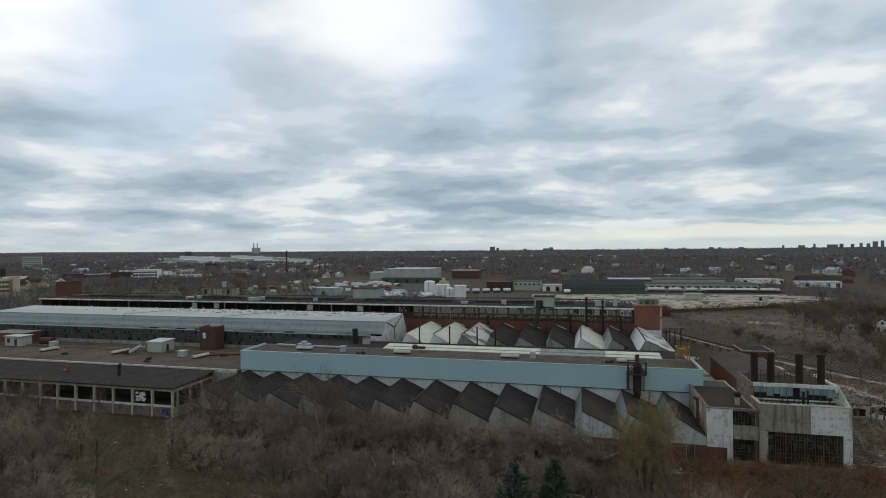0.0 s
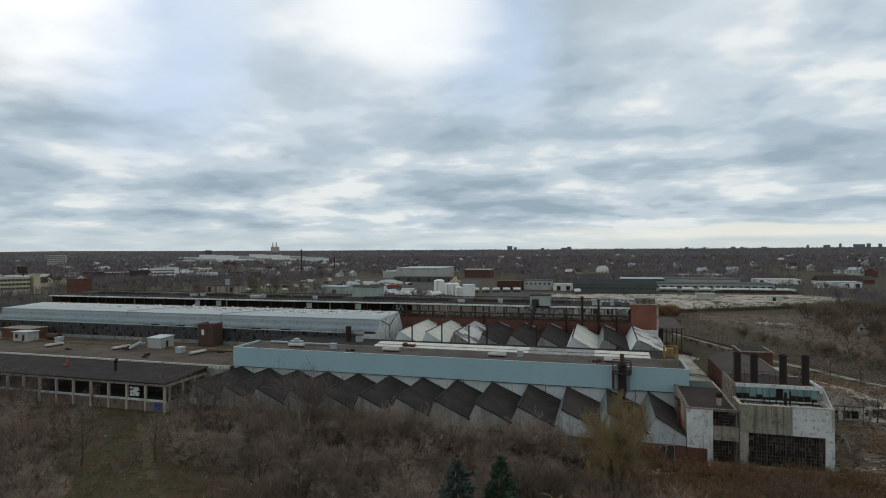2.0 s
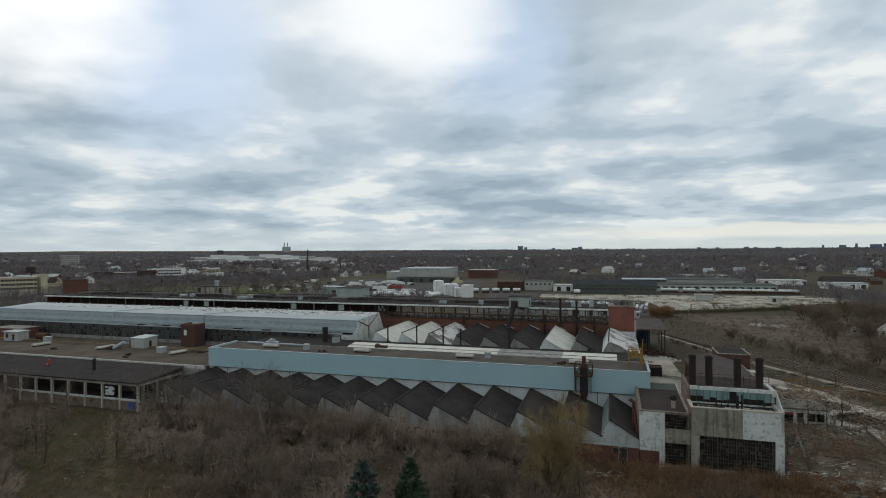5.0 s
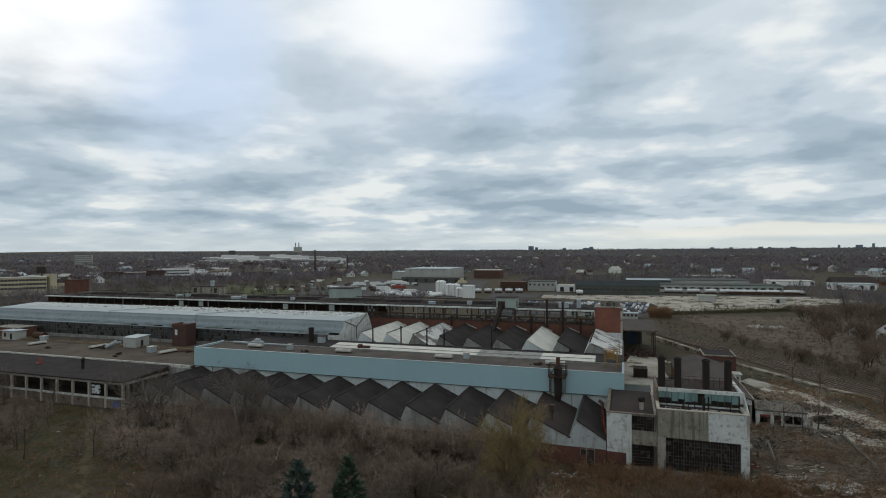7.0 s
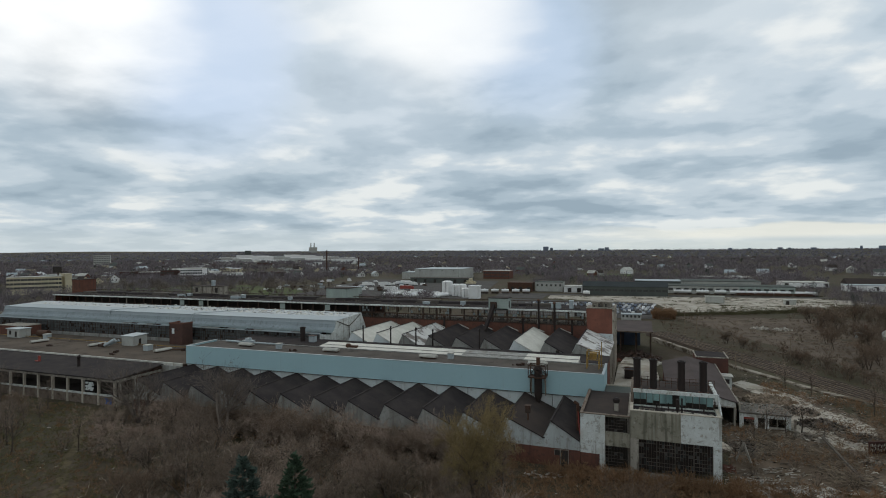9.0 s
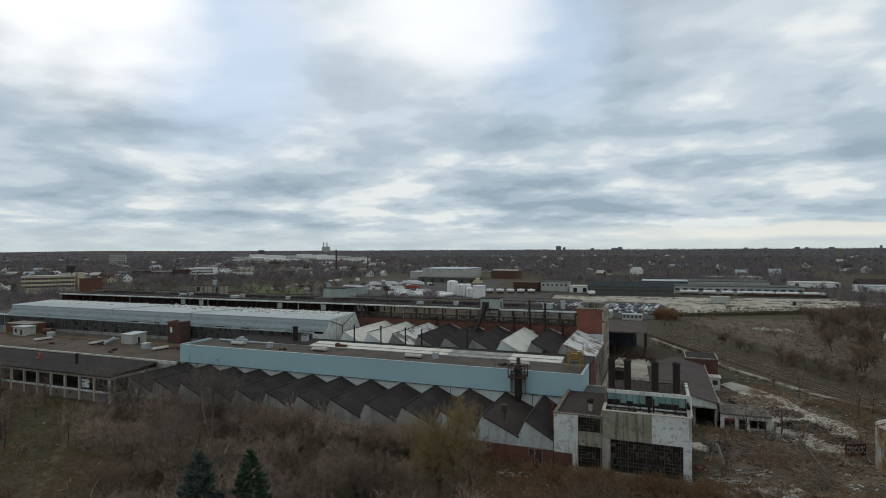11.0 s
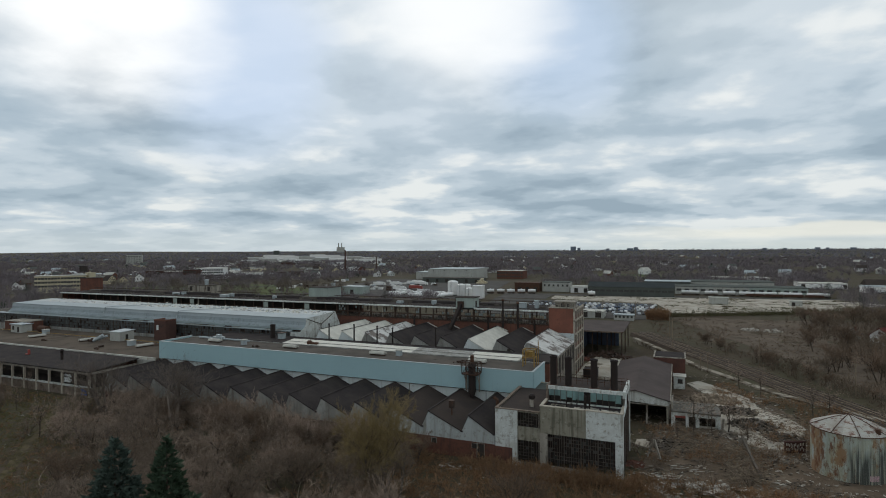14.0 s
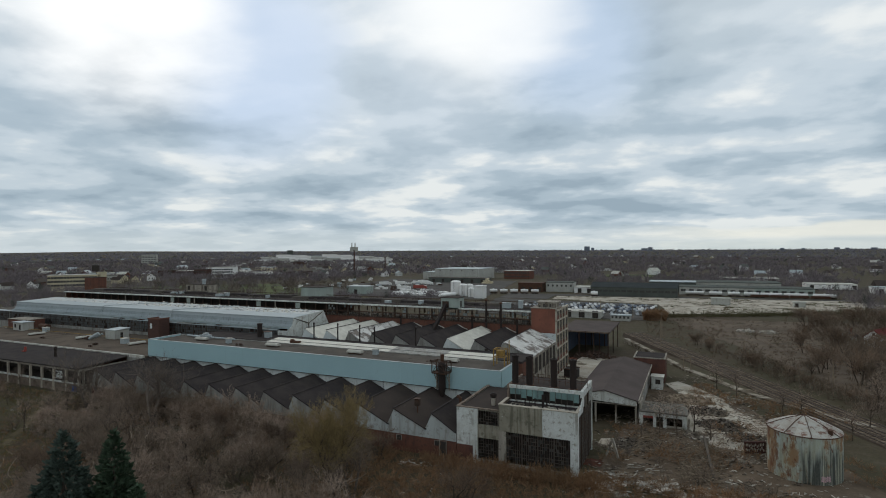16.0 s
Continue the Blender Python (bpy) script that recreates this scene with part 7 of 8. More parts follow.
heap("tan_bale_stack", -149, 589, 6, 5.5, CREAM, "tan heap of stacked bales", 120, 2.4, "bale heap")
for x, y, a, mt in ((-180, 484, 15, REDPAINT), (-163, 430, 20, CARWHITE), (-150, 440, 10, CARWHITE), (-190, 470, 5, CARWHITE), (165, 600, 0, CARWHITE), (180, 598, 4, CARWHITE), (206, 560, 2, CARWHITE),
                    (-240, 520, 30, CARWHITE), (-226, 530, 30, CARWHITE), (-214, 560, 10, CARWHITE), (-200, 540, 10, CARWHITE), (-214, 548, 10, CARWHITE)):
    truck(x, y, a, mt, "red and grey lorry" if mt is REDPAINT else "white lorry with a box trailer")
solid("tank_yard_surface", Mesh().prism([(-250, 400), (-86, 404), (-96, 452), (-130, 640), (-300, 640)], "z", -0.4, 0.12), ASPHALT, "grey worn hardstanding of the tank yard", "yard", kind="structure")
car_lot()
hall("lot_office", 20, 30, 316, 321, 2.6, PALEWALL, PALEMETAL, "low pale office at the car lot", "building", bands=((1.2, 2.4, 5, 0.5),))
hall("low_plaza", -8, 14, 321, 332, 3.2, PALEWALL, WHITEROOF, "low pale plaza building", "building", doors=3)
# open blue-sided store
s = thing("blue_open_store", (27, 222, 0), "open-fronted store with navy side wall and a flat pale roof", "shed")
part("side_wall", Mesh().box(17.5, 18.0, 206, 236, 0, 9.2), SHEDBLUE, s)
part("rear_wall", Mesh().box(18.0, 30, 235.4, 236, 0, 9.2), SHEDBLUE, s)
part("roof", Mesh().box(16.8, 34.2, 207, 236.5, 9.2, 9.6), SHEDROOF, s, "thin dusty flat roof")
part("roof_edge", Mesh().box(16.7, 34.3, 206.75, 206.98, 9.15, 9.65), ROTTEN, s)
for x in (23.5, 28.5, 33.4):
    for y in (208, 221, 234):
        part("post", Mesh().box(x, x + 0.35, y, y + 0.35, 0, 9.19), STEEL, s)
heap("scrap_pile", 29, 208, 7, 2.6, STEEL, "dark tangle of scrap under the open store", 200, 2.0, "scrap heap")
heap("brick_pile", 22, 203, 2.6, 1.2, BRICK, "heap of orange-red bricks by the store", 80, 0.9, "brick heap")
heap("board_pile", 33, 200, 4, 0.6, PALERUBBLE, "scattered pale boards by the store", 60, 1.4, "board heap")
c = thing("grey_container", (28.0, 173.8, 0), "rusty dark skip container beside the works", "container")
part("body", Mesh().box(26.1, 29.9, 172, 175.5, 1.05, 3.4), STACK, c)
part("rim", Mesh().box(26.0, 30.0, 171.9, 172.05, 3.403, 3.6), RUST, c)
part("rim", Mesh().box(26.0, 30.0, 175.45, 175.6, 3.403, 3.6), RUST, c)
# pale cleared fields
solid("cleared_field", Mesh().prism([(38, 352), (44, 385), (38.5, 412), (-38, 428), (-40, 456), (38, 466), (158, 480), (178, 452), (150, 418), (132, 392)], "z", -0.5, 0.16), PALESLAB, "wide pale cleared concrete field with weeds", "ground slab", kind="structure")
solid("freight_apron", Mesh().prism([(-80, 424), (-41, 424), (-43, 460), (38, 470), (160, 484), (165, 491), (-85, 470)], "z", -0.5, 0.13), ASPHALT, "grey apron before the freight sheds", "yard", kind="structure")
hall("pale_hut", 71, 82.5, 421, 427, 4.4, PALEWALL, PALEWALL, "pale windowless block hut on the cleared field", "hut")
h = hall("ruined_hut", 118.5, 125, 424, 429, 3.0, PALEWALL, PALEWALL, "ruined pale hut with a dark doorway", "hut")
# doorway shade painted as a dark plate before the wall
part("doorway", Mesh().box(119.2, 121.0, 423.7, 423.9, 0, 2.6), DARK, h)
for x, y, n, r in ((82, 298, 60, 3.5), (91, 297, 60, 3.5)):
    heap("white_scrap_heap", x, y, r, 1.1, PALERUBBLE, "heap of white dumped boards in the field", n, 1.3, "scrap heap")
for x, y, h, a in ((74.8, 207.5, 9.8, 30), (91.8, 175.4, 10.2, 30), (49.5, 228, 12.6, 30), (57.6, 195, 5.6, 30), (59.6, 197, 5.6, 30), (48, 266, 11, 20), (120, 150, 9.5, 30), (30, 330, 9, 0), (12, 335, 9, 0)):
    utility_pole(x, y, h, a)
small_house(125.5, 274, 6.4, 10, 4.0, -35, CARWHITE, DARKRED, "white gabled house with a maroon roof among bare trees")
small_house(117.5, 284, 5, 6, 2.4, -20, PALEWALL, BROWNTAR, "small grey garage with a sagging roof")
# left side: street, park and far blocks
hall("cream_office_block", -504, -464, 340, 352, 15.6, CREAM, WHITEROOF, "long cream office block with window bands", "office building", bands=((12.4, 14.2, 16, 0.9), (8.8, 10.6, 16, 0.9), (5.2, 7.0, 16, 0.9)), turn=51)
hall("cream_stair_tower", -474, -468, 362, 368, 17.5, CREAM, CREAM, "cream stair tower of the office block", "tower")
s = thing("dark_billboard", (-525, 395, 0), "tall dark billboard on a post", "billboard")
part("board", Mesh().box(-531, -519, 394, 394.6, 17, 23.2), DARK, s)
part("post", Mesh().bar((-525, 395, 0), (-525, 395, 17), 0.6, 8), STEEL, s)
hall("white_glass_office", -543, -516, 566, 590, 15.0, CARWHITE, WHITEROOF, "white office building with long window bands", "office building", bands=((4, 6, 9, 0.85), (8, 10, 9, 0.85), (11.5, 13.2, 9, 0.85)), turn=30)
hall("red_brick_office", -562, -545, 552, 570, 12.5, PENTRED, BROWNTAR, "red brick office block beside the white one", "office building", bands=((4, 6, 5, 0.6), (9, 11, 5, 0.6)), turn=30)
hall("red_roof_store", -640, -600, 640, 660, 9, BRICK, PALEMETAL, "long store with a red front", "store", doors=4, turn=30)
hall("white_low_wing", -516, -480, 600, 616, 7.5, CARWHITE, WHITEROOF, "low white wing of the office", "building", bands=((2, 4, 9, 0.7),), turn=30)
tall_chimney(-452.8, 780.7, 37.5, 1.5, PENTRED, "tall tapered red-brown factory chimney")
tall_chimney(-405, 800, 26, 1.2, PENTRED, "shorter brown factory chimney")
hall("chimney_house", -414, -400, 770, 784, 8, CREAM, BROWNTAR, "small boiler house by the chimney", "building", doors=1)
for row, (d, count, first, h0) in enumerate(((1700, 8, -95, 8.5), (1800, 7, -80, 12.5), (1920, 5, -40, 16.0))):
    cx, cy = 60 - d * math.sin(radians(39.5)), 12 + d * math.cos(radians(39.5))
    for i in range(count):
        o = first + 50 * i
        x, y = cx + o * math.cos(radians(39.5)), cy + o * math.sin(radians(39.5))
        hall("white_plant_hall", x - 24.9, x + 24.9, y - 14, y + 14, relief(x, y) + h0 + 2.2 * ((i * 5 + row) % 3), (CARWHITE, PALEWALL, CARWHITE)[(i + row) % 3], CARWHITE if (i + row) % 4 else PALEMETAL,
             "long white hall of a distant plant", "factory hall", bands=((3, 5, 5, 0.5),) if row == 0 else (), turn=39.5)
hall("white_far_store", -756, -686, 1290, 1320, 13.5, CARWHITE, WHITEROOF, "long low white store far off", "warehouse", turn=28)
hall("white_apartment_block", -1240, -1205, 980, 1000, 28, PALEWALL, PALEWALL, "pale slab apartment block above the woods", "apartment block", bands=((10, 12, 10, 0.6), (15, 17, 10, 0.6), (20, 22, 10, 0.6), (24, 26, 10, 0.6)), turn=45)
b = hall("power_station", -2361, -2301, 3560, 3620, 58, PALEWALL, PALEWALL, "far power station block", "power station", turn=32)
for dx in (-16, 8):
    part("stack", Mesh().lathe(-2331 + dx, 3580, [(5, 40), (3.5, 92)], 10), PALEWALL, b)
b = hall("far_tower_block", -1945, -1915, 2360, 2390, 36, GREENGREY, GREENGREY, "dark slab block on the horizon", "tower block", turn=38)
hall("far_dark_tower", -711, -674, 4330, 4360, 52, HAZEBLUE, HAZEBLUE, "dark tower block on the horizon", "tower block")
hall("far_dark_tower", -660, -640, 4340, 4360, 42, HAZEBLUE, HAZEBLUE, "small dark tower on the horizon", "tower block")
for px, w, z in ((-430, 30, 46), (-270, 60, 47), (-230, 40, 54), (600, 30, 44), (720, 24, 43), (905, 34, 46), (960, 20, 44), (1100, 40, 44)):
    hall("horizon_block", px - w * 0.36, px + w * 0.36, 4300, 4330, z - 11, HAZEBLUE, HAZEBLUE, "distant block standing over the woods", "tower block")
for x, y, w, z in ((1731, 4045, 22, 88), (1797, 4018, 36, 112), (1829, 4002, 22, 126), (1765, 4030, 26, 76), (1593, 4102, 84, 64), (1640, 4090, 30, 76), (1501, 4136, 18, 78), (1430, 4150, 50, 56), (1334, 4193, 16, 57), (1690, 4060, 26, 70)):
    hall("skyline_tower", x - w * 0.36, x + w * 0.36, y, y + 30, 35 + (z - 36) * 0.36, HAZEBLUE, HAZEBLUE, "skyline tower far away, haze put into its blue-grey colour", "skyscraper", turn=-22)
solid("park_lawn", Mesh().prism([(-520, 380), (-380, 500), (-300, 470), (-215, 400), (-260, 330), (-430, 330)], "z", -0.5, 0.1), None or surface("winter_lawn", (0.082, 0.108, 0.042), (0.095, 0.095, 0.05), 0.95, 0, 0.02, 0.6, 0.9, 0.05), "green winter park lawn", "lawn", kind="structure")
solid("far_lawn", Mesh().prism([(-60, 780), (60, 770), (90, 830), (-50, 860)], "z", -0.5, 0.4), bpy.data.materials["winter_lawn"], "green sports field beyond the sheds", "lawn", kind="structure")
solid("street", Mesh().prism([(-540, 300), (-200, 620), (-194, 614), (-532, 294)], "z", -0.5, 0.22), ASPHALT, "grey street along the park", "road", kind="structure")
def far_house(x, y, w, d, h, turn, wall, roof):
    """A house too far off to show more than walls, roof and a dark window."""
    b = thing("house", (x, y, 0), "small pale house half hidden in bare woods", "house", "houses among the trees")
    g = w * 0.36
    part("wall", Mesh().prism([(x - w / 2, -0.5), (x + w / 2, -0.5), (x + w / 2, h), (x, h + g), (x - w / 2, h)], "y", y - d / 2, y + d / 2), wall, b)
    part("roof", Mesh().prism([(x, h + g + 0.3), (x + w / 2 + 0.5, h - 0.1), (x + w / 2 + 0.5, h - 0.35), (x, h + g + 0.02), (x - w / 2 - 0.5, h - 0.35), (x - w / 2 - 0.5, h - 0.1)], "y", y - d / 2 - 0.4, y + d / 2 + 0.4), roof, b)
    part("window", Mesh().box(x - w * 0.2, x + w * 0.2, y - d / 2 - 0.1, y - d / 2 - 0.01, h * 0.35, h * 0.75), PANE, b)
    b.rotation_euler = (0, 0, radians(turn))


r = RND
for i in range(400):
    a, d = radians(r.uniform(-62, 28)), 520 + 1900 * r.random() ** 1.2
    x, y = d * math.sin(a), d * math.cos(a)
    if (-330 < x < 260 and y < 760) or (-560 < x < -200 and y < 560) or (a > radians(-14) and r.random() < 0.6):
        continue
    wall, roof = r.choice((CARWHITE, PALEWALL, CARWHITE, OLDWHITE, CREAM, BRICK)), r.choice((BROWNTAR, GREENGREY, GREYROOF, BROWNTAR, GREYROOF, PALEMETAL, WHITEROOF))
    if d < 800:
        small_house(x, y, r.uniform(7, 10), r.uniform(8, 12), r.uniform(3.5, 5.5), r.uniform(0, 180), wall, roof, "small pale house half hidden in bare woods")
    else:
        far_house(x, y, r.uniform(8, 13), r.uniform(9, 16), r.uniform(4, 7), r.uniform(0, 180), wall, roof)
# shops and works among the streets to the west
for i in range(34):
    a, d = radians(r.uniform(-58, -30)), r.uniform(720, 1500)
    x, y, w = d * math.sin(a), d * math.cos(a), r.uniform(9, 20)
    hall("street_store", x - w, x + w, y - 7, y + 9, r.uniform(4, 8.5), r.choice((CARWHITE, PALEWALL, BRICK, PENTRED, CREAM)), r.choice((WHITEROOF, PALEMETAL, GREYROOF)), "low flat-roofed store on a far street", "store", bands=((1.5, 3.2, 6, 0.6),), turn=r.uniform(20, 50))
for i in range(60):
    x, y = r.uniform(-330, -180), r.uniform(440, 640)
    if -262 < x < -150 and y > 575:
        continue
    v = tagged(new("parked_van", Mesh().box(x - 2.4, x + 2.4, y - 1, y + 1, 0.3, r.choice((1.4, 1.5, 2.4))).box(x - 1.6, x + 1.2, y - 0.9, y + 0.9, 1.5, 1.9).data("parked_van", r.choice((CARWHITE, CARWHITE, PALEMETAL, STEEL)))), "parked van or car in a far yard", "van", "vehicles in the far yards")

hall("stepped_goods_shed", 24, 62, 536, 560, 8.2, GREENGREY, PALEMETAL, "grey goods shed with a pale stepped roof", "warehouse", bands=((4.0, 5.6, 8, 0.5),))
hall("long_goods_store", 60, 128, 556, 590, 7.4, PALEWALL, GREENGREY, "long grey goods store behind the siding", "warehouse", bands=((3.6, 5.2, 12, 0.5),))
hall("small_white_house", 122, 132, 690, 700, 7.0, CARWHITE, GREYROOF, "white two-storey house beyond the sheds", "house", bands=((3.6, 5.0, 3, 0.5),), pitch=3.0)

# ---- trees and brush ----
def ring(ms, p, q, r0, r1, n=3, mi=0):
    d = q - p
    s = d.orthogonal()
    if s.length < 1e-6:
        return
    s.normalize()
    u = d.normalized().cross(s)
    i = len(ms.v)
    for c, r in ((p, r0), (q, r1)):
        for k in range(n):
            a = 6.2832 * k / n
            ms.v.append(tuple(c + r * (math.cos(a) * s + math.sin(a) * u)))
    for k in range(n):
        ms.f.append((i + k, i + (k + 1) % n, i + n + (k + 1) % n, i + n + k))
        ms.m.append(mi)


def blade(ms, p, q, w, rnd):
    s = (q - p).cross(Vector((rnd.uniform(-1, 1), rnd.uniform(-1, 1), rnd.uniform(-1, 1))))
    if s.length < 1e-6:
        return
    s = s.normalized() * w
    i = len(ms.v)
    ms.v += [tuple(p - s), tuple(p + s), tuple(q)]
    ms.f.append((i, i + 1, i + 2))
    ms.m.append(0)


def bare_tree(seed, height, spread, stems=1, limbs=2, twig=0.03, droop=0.0, twigs=2, upward=0.5, forks=(2, 2), lean=0.5, thick=1.0, subs=2, tips=0.095, fan=0.0):
    """Meshes of a leafless tree: the wood, and the crown of fine twigs."""
    rnd = random.Random(seed)
    wood, crown = Mesh(), Mesh()

    def rv(a):
        return Vector((rnd.uniform(-a, a), rnd.uniform(-a, a), rnd.uniform(-a, a)))

    def twigs_on(p, q, n, length):
        d = (q - p).normalized()
        for i in range(n):
            b = p.lerp(q, rnd.uniform(0.15, 1.0))
            out = Vector((b.x, b.y, b.z - height * 0.35)).normalized() * fan
            e = b + (d * 0.7 + out + rv(0.75) + Vector((0, 0, 0.25 - droop))).normalized() * length * rnd.uniform(0.5, 1.2)
            blade(crown, b, e, twig, rnd)
            for j in range(subs):
                c = b.lerp(e, rnd.uniform(0.3, 0.8))
                blade(crown, c, c + ((e - b).normalized() * 0.6 + rv(0.8) - Vector((0, 0, droop * 0.7))).normalized() * length * rnd.uniform(0.3, 0.7), twig * 0.85, rnd)

    def branch(p, d, length, r, level):
        steps = 3 if level < 2 else 2
        for i in range(steps):
            q = p + d * (length / steps)
            r2 = r * (0.72 if level else 0.8)
            if level == 3:
                blade(wood, p, q, r * 1.4, rnd)
            else:
                ring(wood, p, q, r, r2, 5 if level == 0 else 3)
            if level < 3 and (level > 0 or i > 0):
                for k in range((limbs, forks[0], forks[1])[level]):
                    side = (d.cross(rv(1.0))).normalized()
                    nd = (d * rnd.uniform(0.25, 0.75) + side * rnd.uniform(0.5, 1.0) * spread + Vector((0, 0, upward * rnd.uniform(0.2, 1) - droop * level * 0.4))).normalized()
                    branch(p.lerp(q, rnd.uniform(0.3, 1)), nd, length * rnd.uniform(0.45, 0.72), r2 * rnd.uniform(0.45, 0.68), level + 1)
            if level >= 2:
                twigs_on(p, q, twigs, height * tips)
            p, r = q, r2
            d = (d + rv(0.24) + Vector((0, 0, 0.1 - droop * 0.25 * level))).normalized()

    for s in range(stems):
        a = 6.283 * (s + rnd.random() * 0.7) / stems
        ln = 0.12 if stems == 1 else lean * rnd.uniform(0.6, 1.4)
        d = Vector((math.cos(a) * ln, math.sin(a) * ln, 1)).normalized()
        o = Vector((math.cos(a), math.sin(a), 0)) * (0.3 if stems > 1 else 0)
        branch(o - Vector((0, 0, 0.3)), d, height * (0.62 if stems == 1 else 0.55) * rnd.uniform(0.85, 1.1), height * thick * (0.018 if stems == 1 else 0.016), 0)
    return wood, crown


def conifer(seed, height, radius, layers=26):
    rnd = random.Random(seed)
    wood, crown = Mesh(), Mesh()
    wood.lathe(0, 0, [(height * 0.016, -0.3), (height * 0.012, height * 0.5), (0.02, height * 0.99)], 7)
    for L in range(layers):
        f = L / (layers - 1)
        z = height * (0.06 + 0.93 * f)
        r = radius * (1 - f) ** 0.8 + 0.15
        n = int(8 + 14 * (1 - f))
        for k in range(n):
            a = 6.2832 * (k + rnd.random() * 0.7) / n
            ln = r * rnd.uniform(0.72, 1.1)
            tip = Vector((math.cos(a) * ln, math.sin(a) * ln, z - 0.18 * ln + rnd.uniform(-0.4, 0.4)))
            root = Vector((0, 0, z + 0.1 * ln))
            sub = max(6, int(ln * 7))
            for j in range(sub):
                t = 0.3 + 0.7 * rnd.random() ** 0.6
                c = root.lerp(tip, t)
                out = Vector((math.cos(a), math.sin(a), 0))
                side = Vector((-math.sin(a), math.cos(a), 0))
                e = c + (out * rnd.uniform(0.2, 0.8) + side * rnd.uniform(-0.7, 0.7) + Vector((0, 0, rnd.uniform(0.0, 0.55)))) * rnd.uniform(0.45, 0.85)
                blade(crown, c, e, 0.2, rnd)
                blade(crown, c, e + Vector((0, 0, 0.12)), 0.17, rnd)
    return wood, crown


def make_tree(wood, crown, name, label, at, turn=0, scale=1.0, twig_mat=None, bark=None, group="", category="tree"):
    t = thing(name, (0, 0, 0), label, category, group)
    part("trunk", wood, bark or BARK, t)
    part("crown", crown, twig_mat or TWIG, t)
    t.matrix_basis = pose(*at, 0, 0, turn) @ Matrix.Diagonal((scale, scale, scale, 1))
    return t


def place(kind, x, y, turn, scale):
    c = copy_thing(kind, pose(x, y, relief(x, y) - 0.05, 0, 0, turn))
    c.scale = (scale, scale, scale * RND.uniform(0.85, 1.1))
    return c


def inside_works(x, y):
    """True where a building, the yard, the tracks or the grass track stand."""
    if y > 102.5 and x < 44.5:
        return True
    if y > 108 and x > 44:
        return True
    if y > 92 and x > 44:
        return True
    gx = -89.3 + (97.4 - y) * 1.12
    return abs(x - gx) < 4.5 and y > 40


def build_trees():
    shrubs = []
    for i in range(6):
        w, c = bare_tree(11 + i, RND.uniform(8.0, 11.0), 1.0, stems=3, limbs=2, twigs=2, upward=0.22, twig=0.025, forks=(2, 2), lean=0.62, subs=1, thick=1.25, tips=0.115, fan=0.6)
        shrubs.append(make_tree(w, c, "bare_thicket_tree", "leafless grey-brown thicket tree with dense fine twigs" if i < 4 else "leafless dark brown thicket tree with fine twigs", (-60 + 18 * i, 84, 0),
                                twig_mat=(TWIG, TWIG, TWIG, TWIG, BRUSH, TWIGBROWN)[i], group="thicket trees before the works"))
    w, c = bare_tree(51, 17.0, 1.0, stems=4, limbs=3, twigs=1, upward=0.6, tips=0.075, twig=0.02, forks=(2, 2), lean=0.3, thick=1.35, fan=0.5)
    tall = make_tree(w, c, "tall_bare_tree", "tall leafless tree with a wide dark branching crown", (-72.5, 97.5, 0), twig_mat=TREEBARK, bark=TREEBARK, group="tall bare trees by the sheds")
    w, c = bare_tree(52, 17.0, 1.0, stems=2, limbs=4, twigs=1, upward=0.55, tips=0.075, twig=0.02, forks=(3, 2), lean=0.22, thick=1.5, fan=0.6)
    tall2 = make_tree(w, c, "tall_bare_tree", "tall leafless tree with a forked trunk", (-47.4, 95.5, 0), twig_mat=TREEBARK, bark=TREEBARK, group="tall bare trees by the sheds")
    w, c = bare_tree(61, 19.0, 1.0, stems=3, limbs=3, twigs=8, droop=0.1, tips=0.075, twig=0.02, upward=0.35, forks=(3, 2), lean=0.42, thick=1.3, fan=0.5)
    t = make_tree(w, c, "ochre_willow", "bare willow with a dense haze of ochre twigs", (8.6, 83.5, 0.3), twig_mat=WILLOW)
    t.scale = (0.62, 0.62, 0.92)
    w, c = conifer(71, 17.4, 6.3, 38)
    make_tree(w, c, "blue_spruce", "blue-green spruce standing in the bare thicket", (-6.4, 52.0, 0), twig_mat=SPRUCE)
    w, c = conifer(72, 16.7, 4.9, 38)
    make_tree(w, c, "dark_fir", "slender dark green fir standing in the bare thicket", (-2.8, 55.7, 0), twig_mat=FIRGREEN)
    w, c = conifer(73, 11.5, 4.2, 28)
    make_tree(w, c, "young_fir", "young dark green fir beside the taller two", (2.8, 54.5, 0), twig_mat=FIRGREEN)
    w, c = bare_tree(81, 8.5, 0.7, stems=1, limbs=4, twigs=1, upward=0.5, twig=0.024, forks=(2, 1), subs=1)
    sapling = make_tree(w, c, "bare_sapling", "slender pale leafless sapling", (-70.5, 82, 0), group="bare saplings")
    for x, y, k in ((54.0, 131.5, 1.0), (57.5, 131.0, 0.8), (60.4, 133.0, 1.1), (63.5, 129, 0.7), (51, 126, 0.7), (78, 150, 0.9), (82, 156, 0.8), (70, 165, 1.0), (88, 140, 0.8), (93, 150, 1.0), (46.5, 116, 0.6),
                    (-104, 99, 1.0), (-120, 98, 1.2), (-96, 92, 0.7), (-61, 96, 1.0), (-112, 88, 0.8), (-131, 94, 1.2), (66, 172, 0.9), (98, 165, 1.1)):
        place(sapling, x, y, RND.uniform(0, 360), k)
    for i in range(22):
        x, y = RND.uniform(-110, -40), RND.uniform(62, 98)
        off = x + 89.3 - (97.4 - y) * 1.12
        if -14 < off < 3:
            continue
        place(sapling, x, y, RND.uniform(0, 360), RND.uniform(0.55, 1.15))
    place(tall, -124, 97, 70, 0.72)
    place(tall2, -139, 99, 200, 0.72)
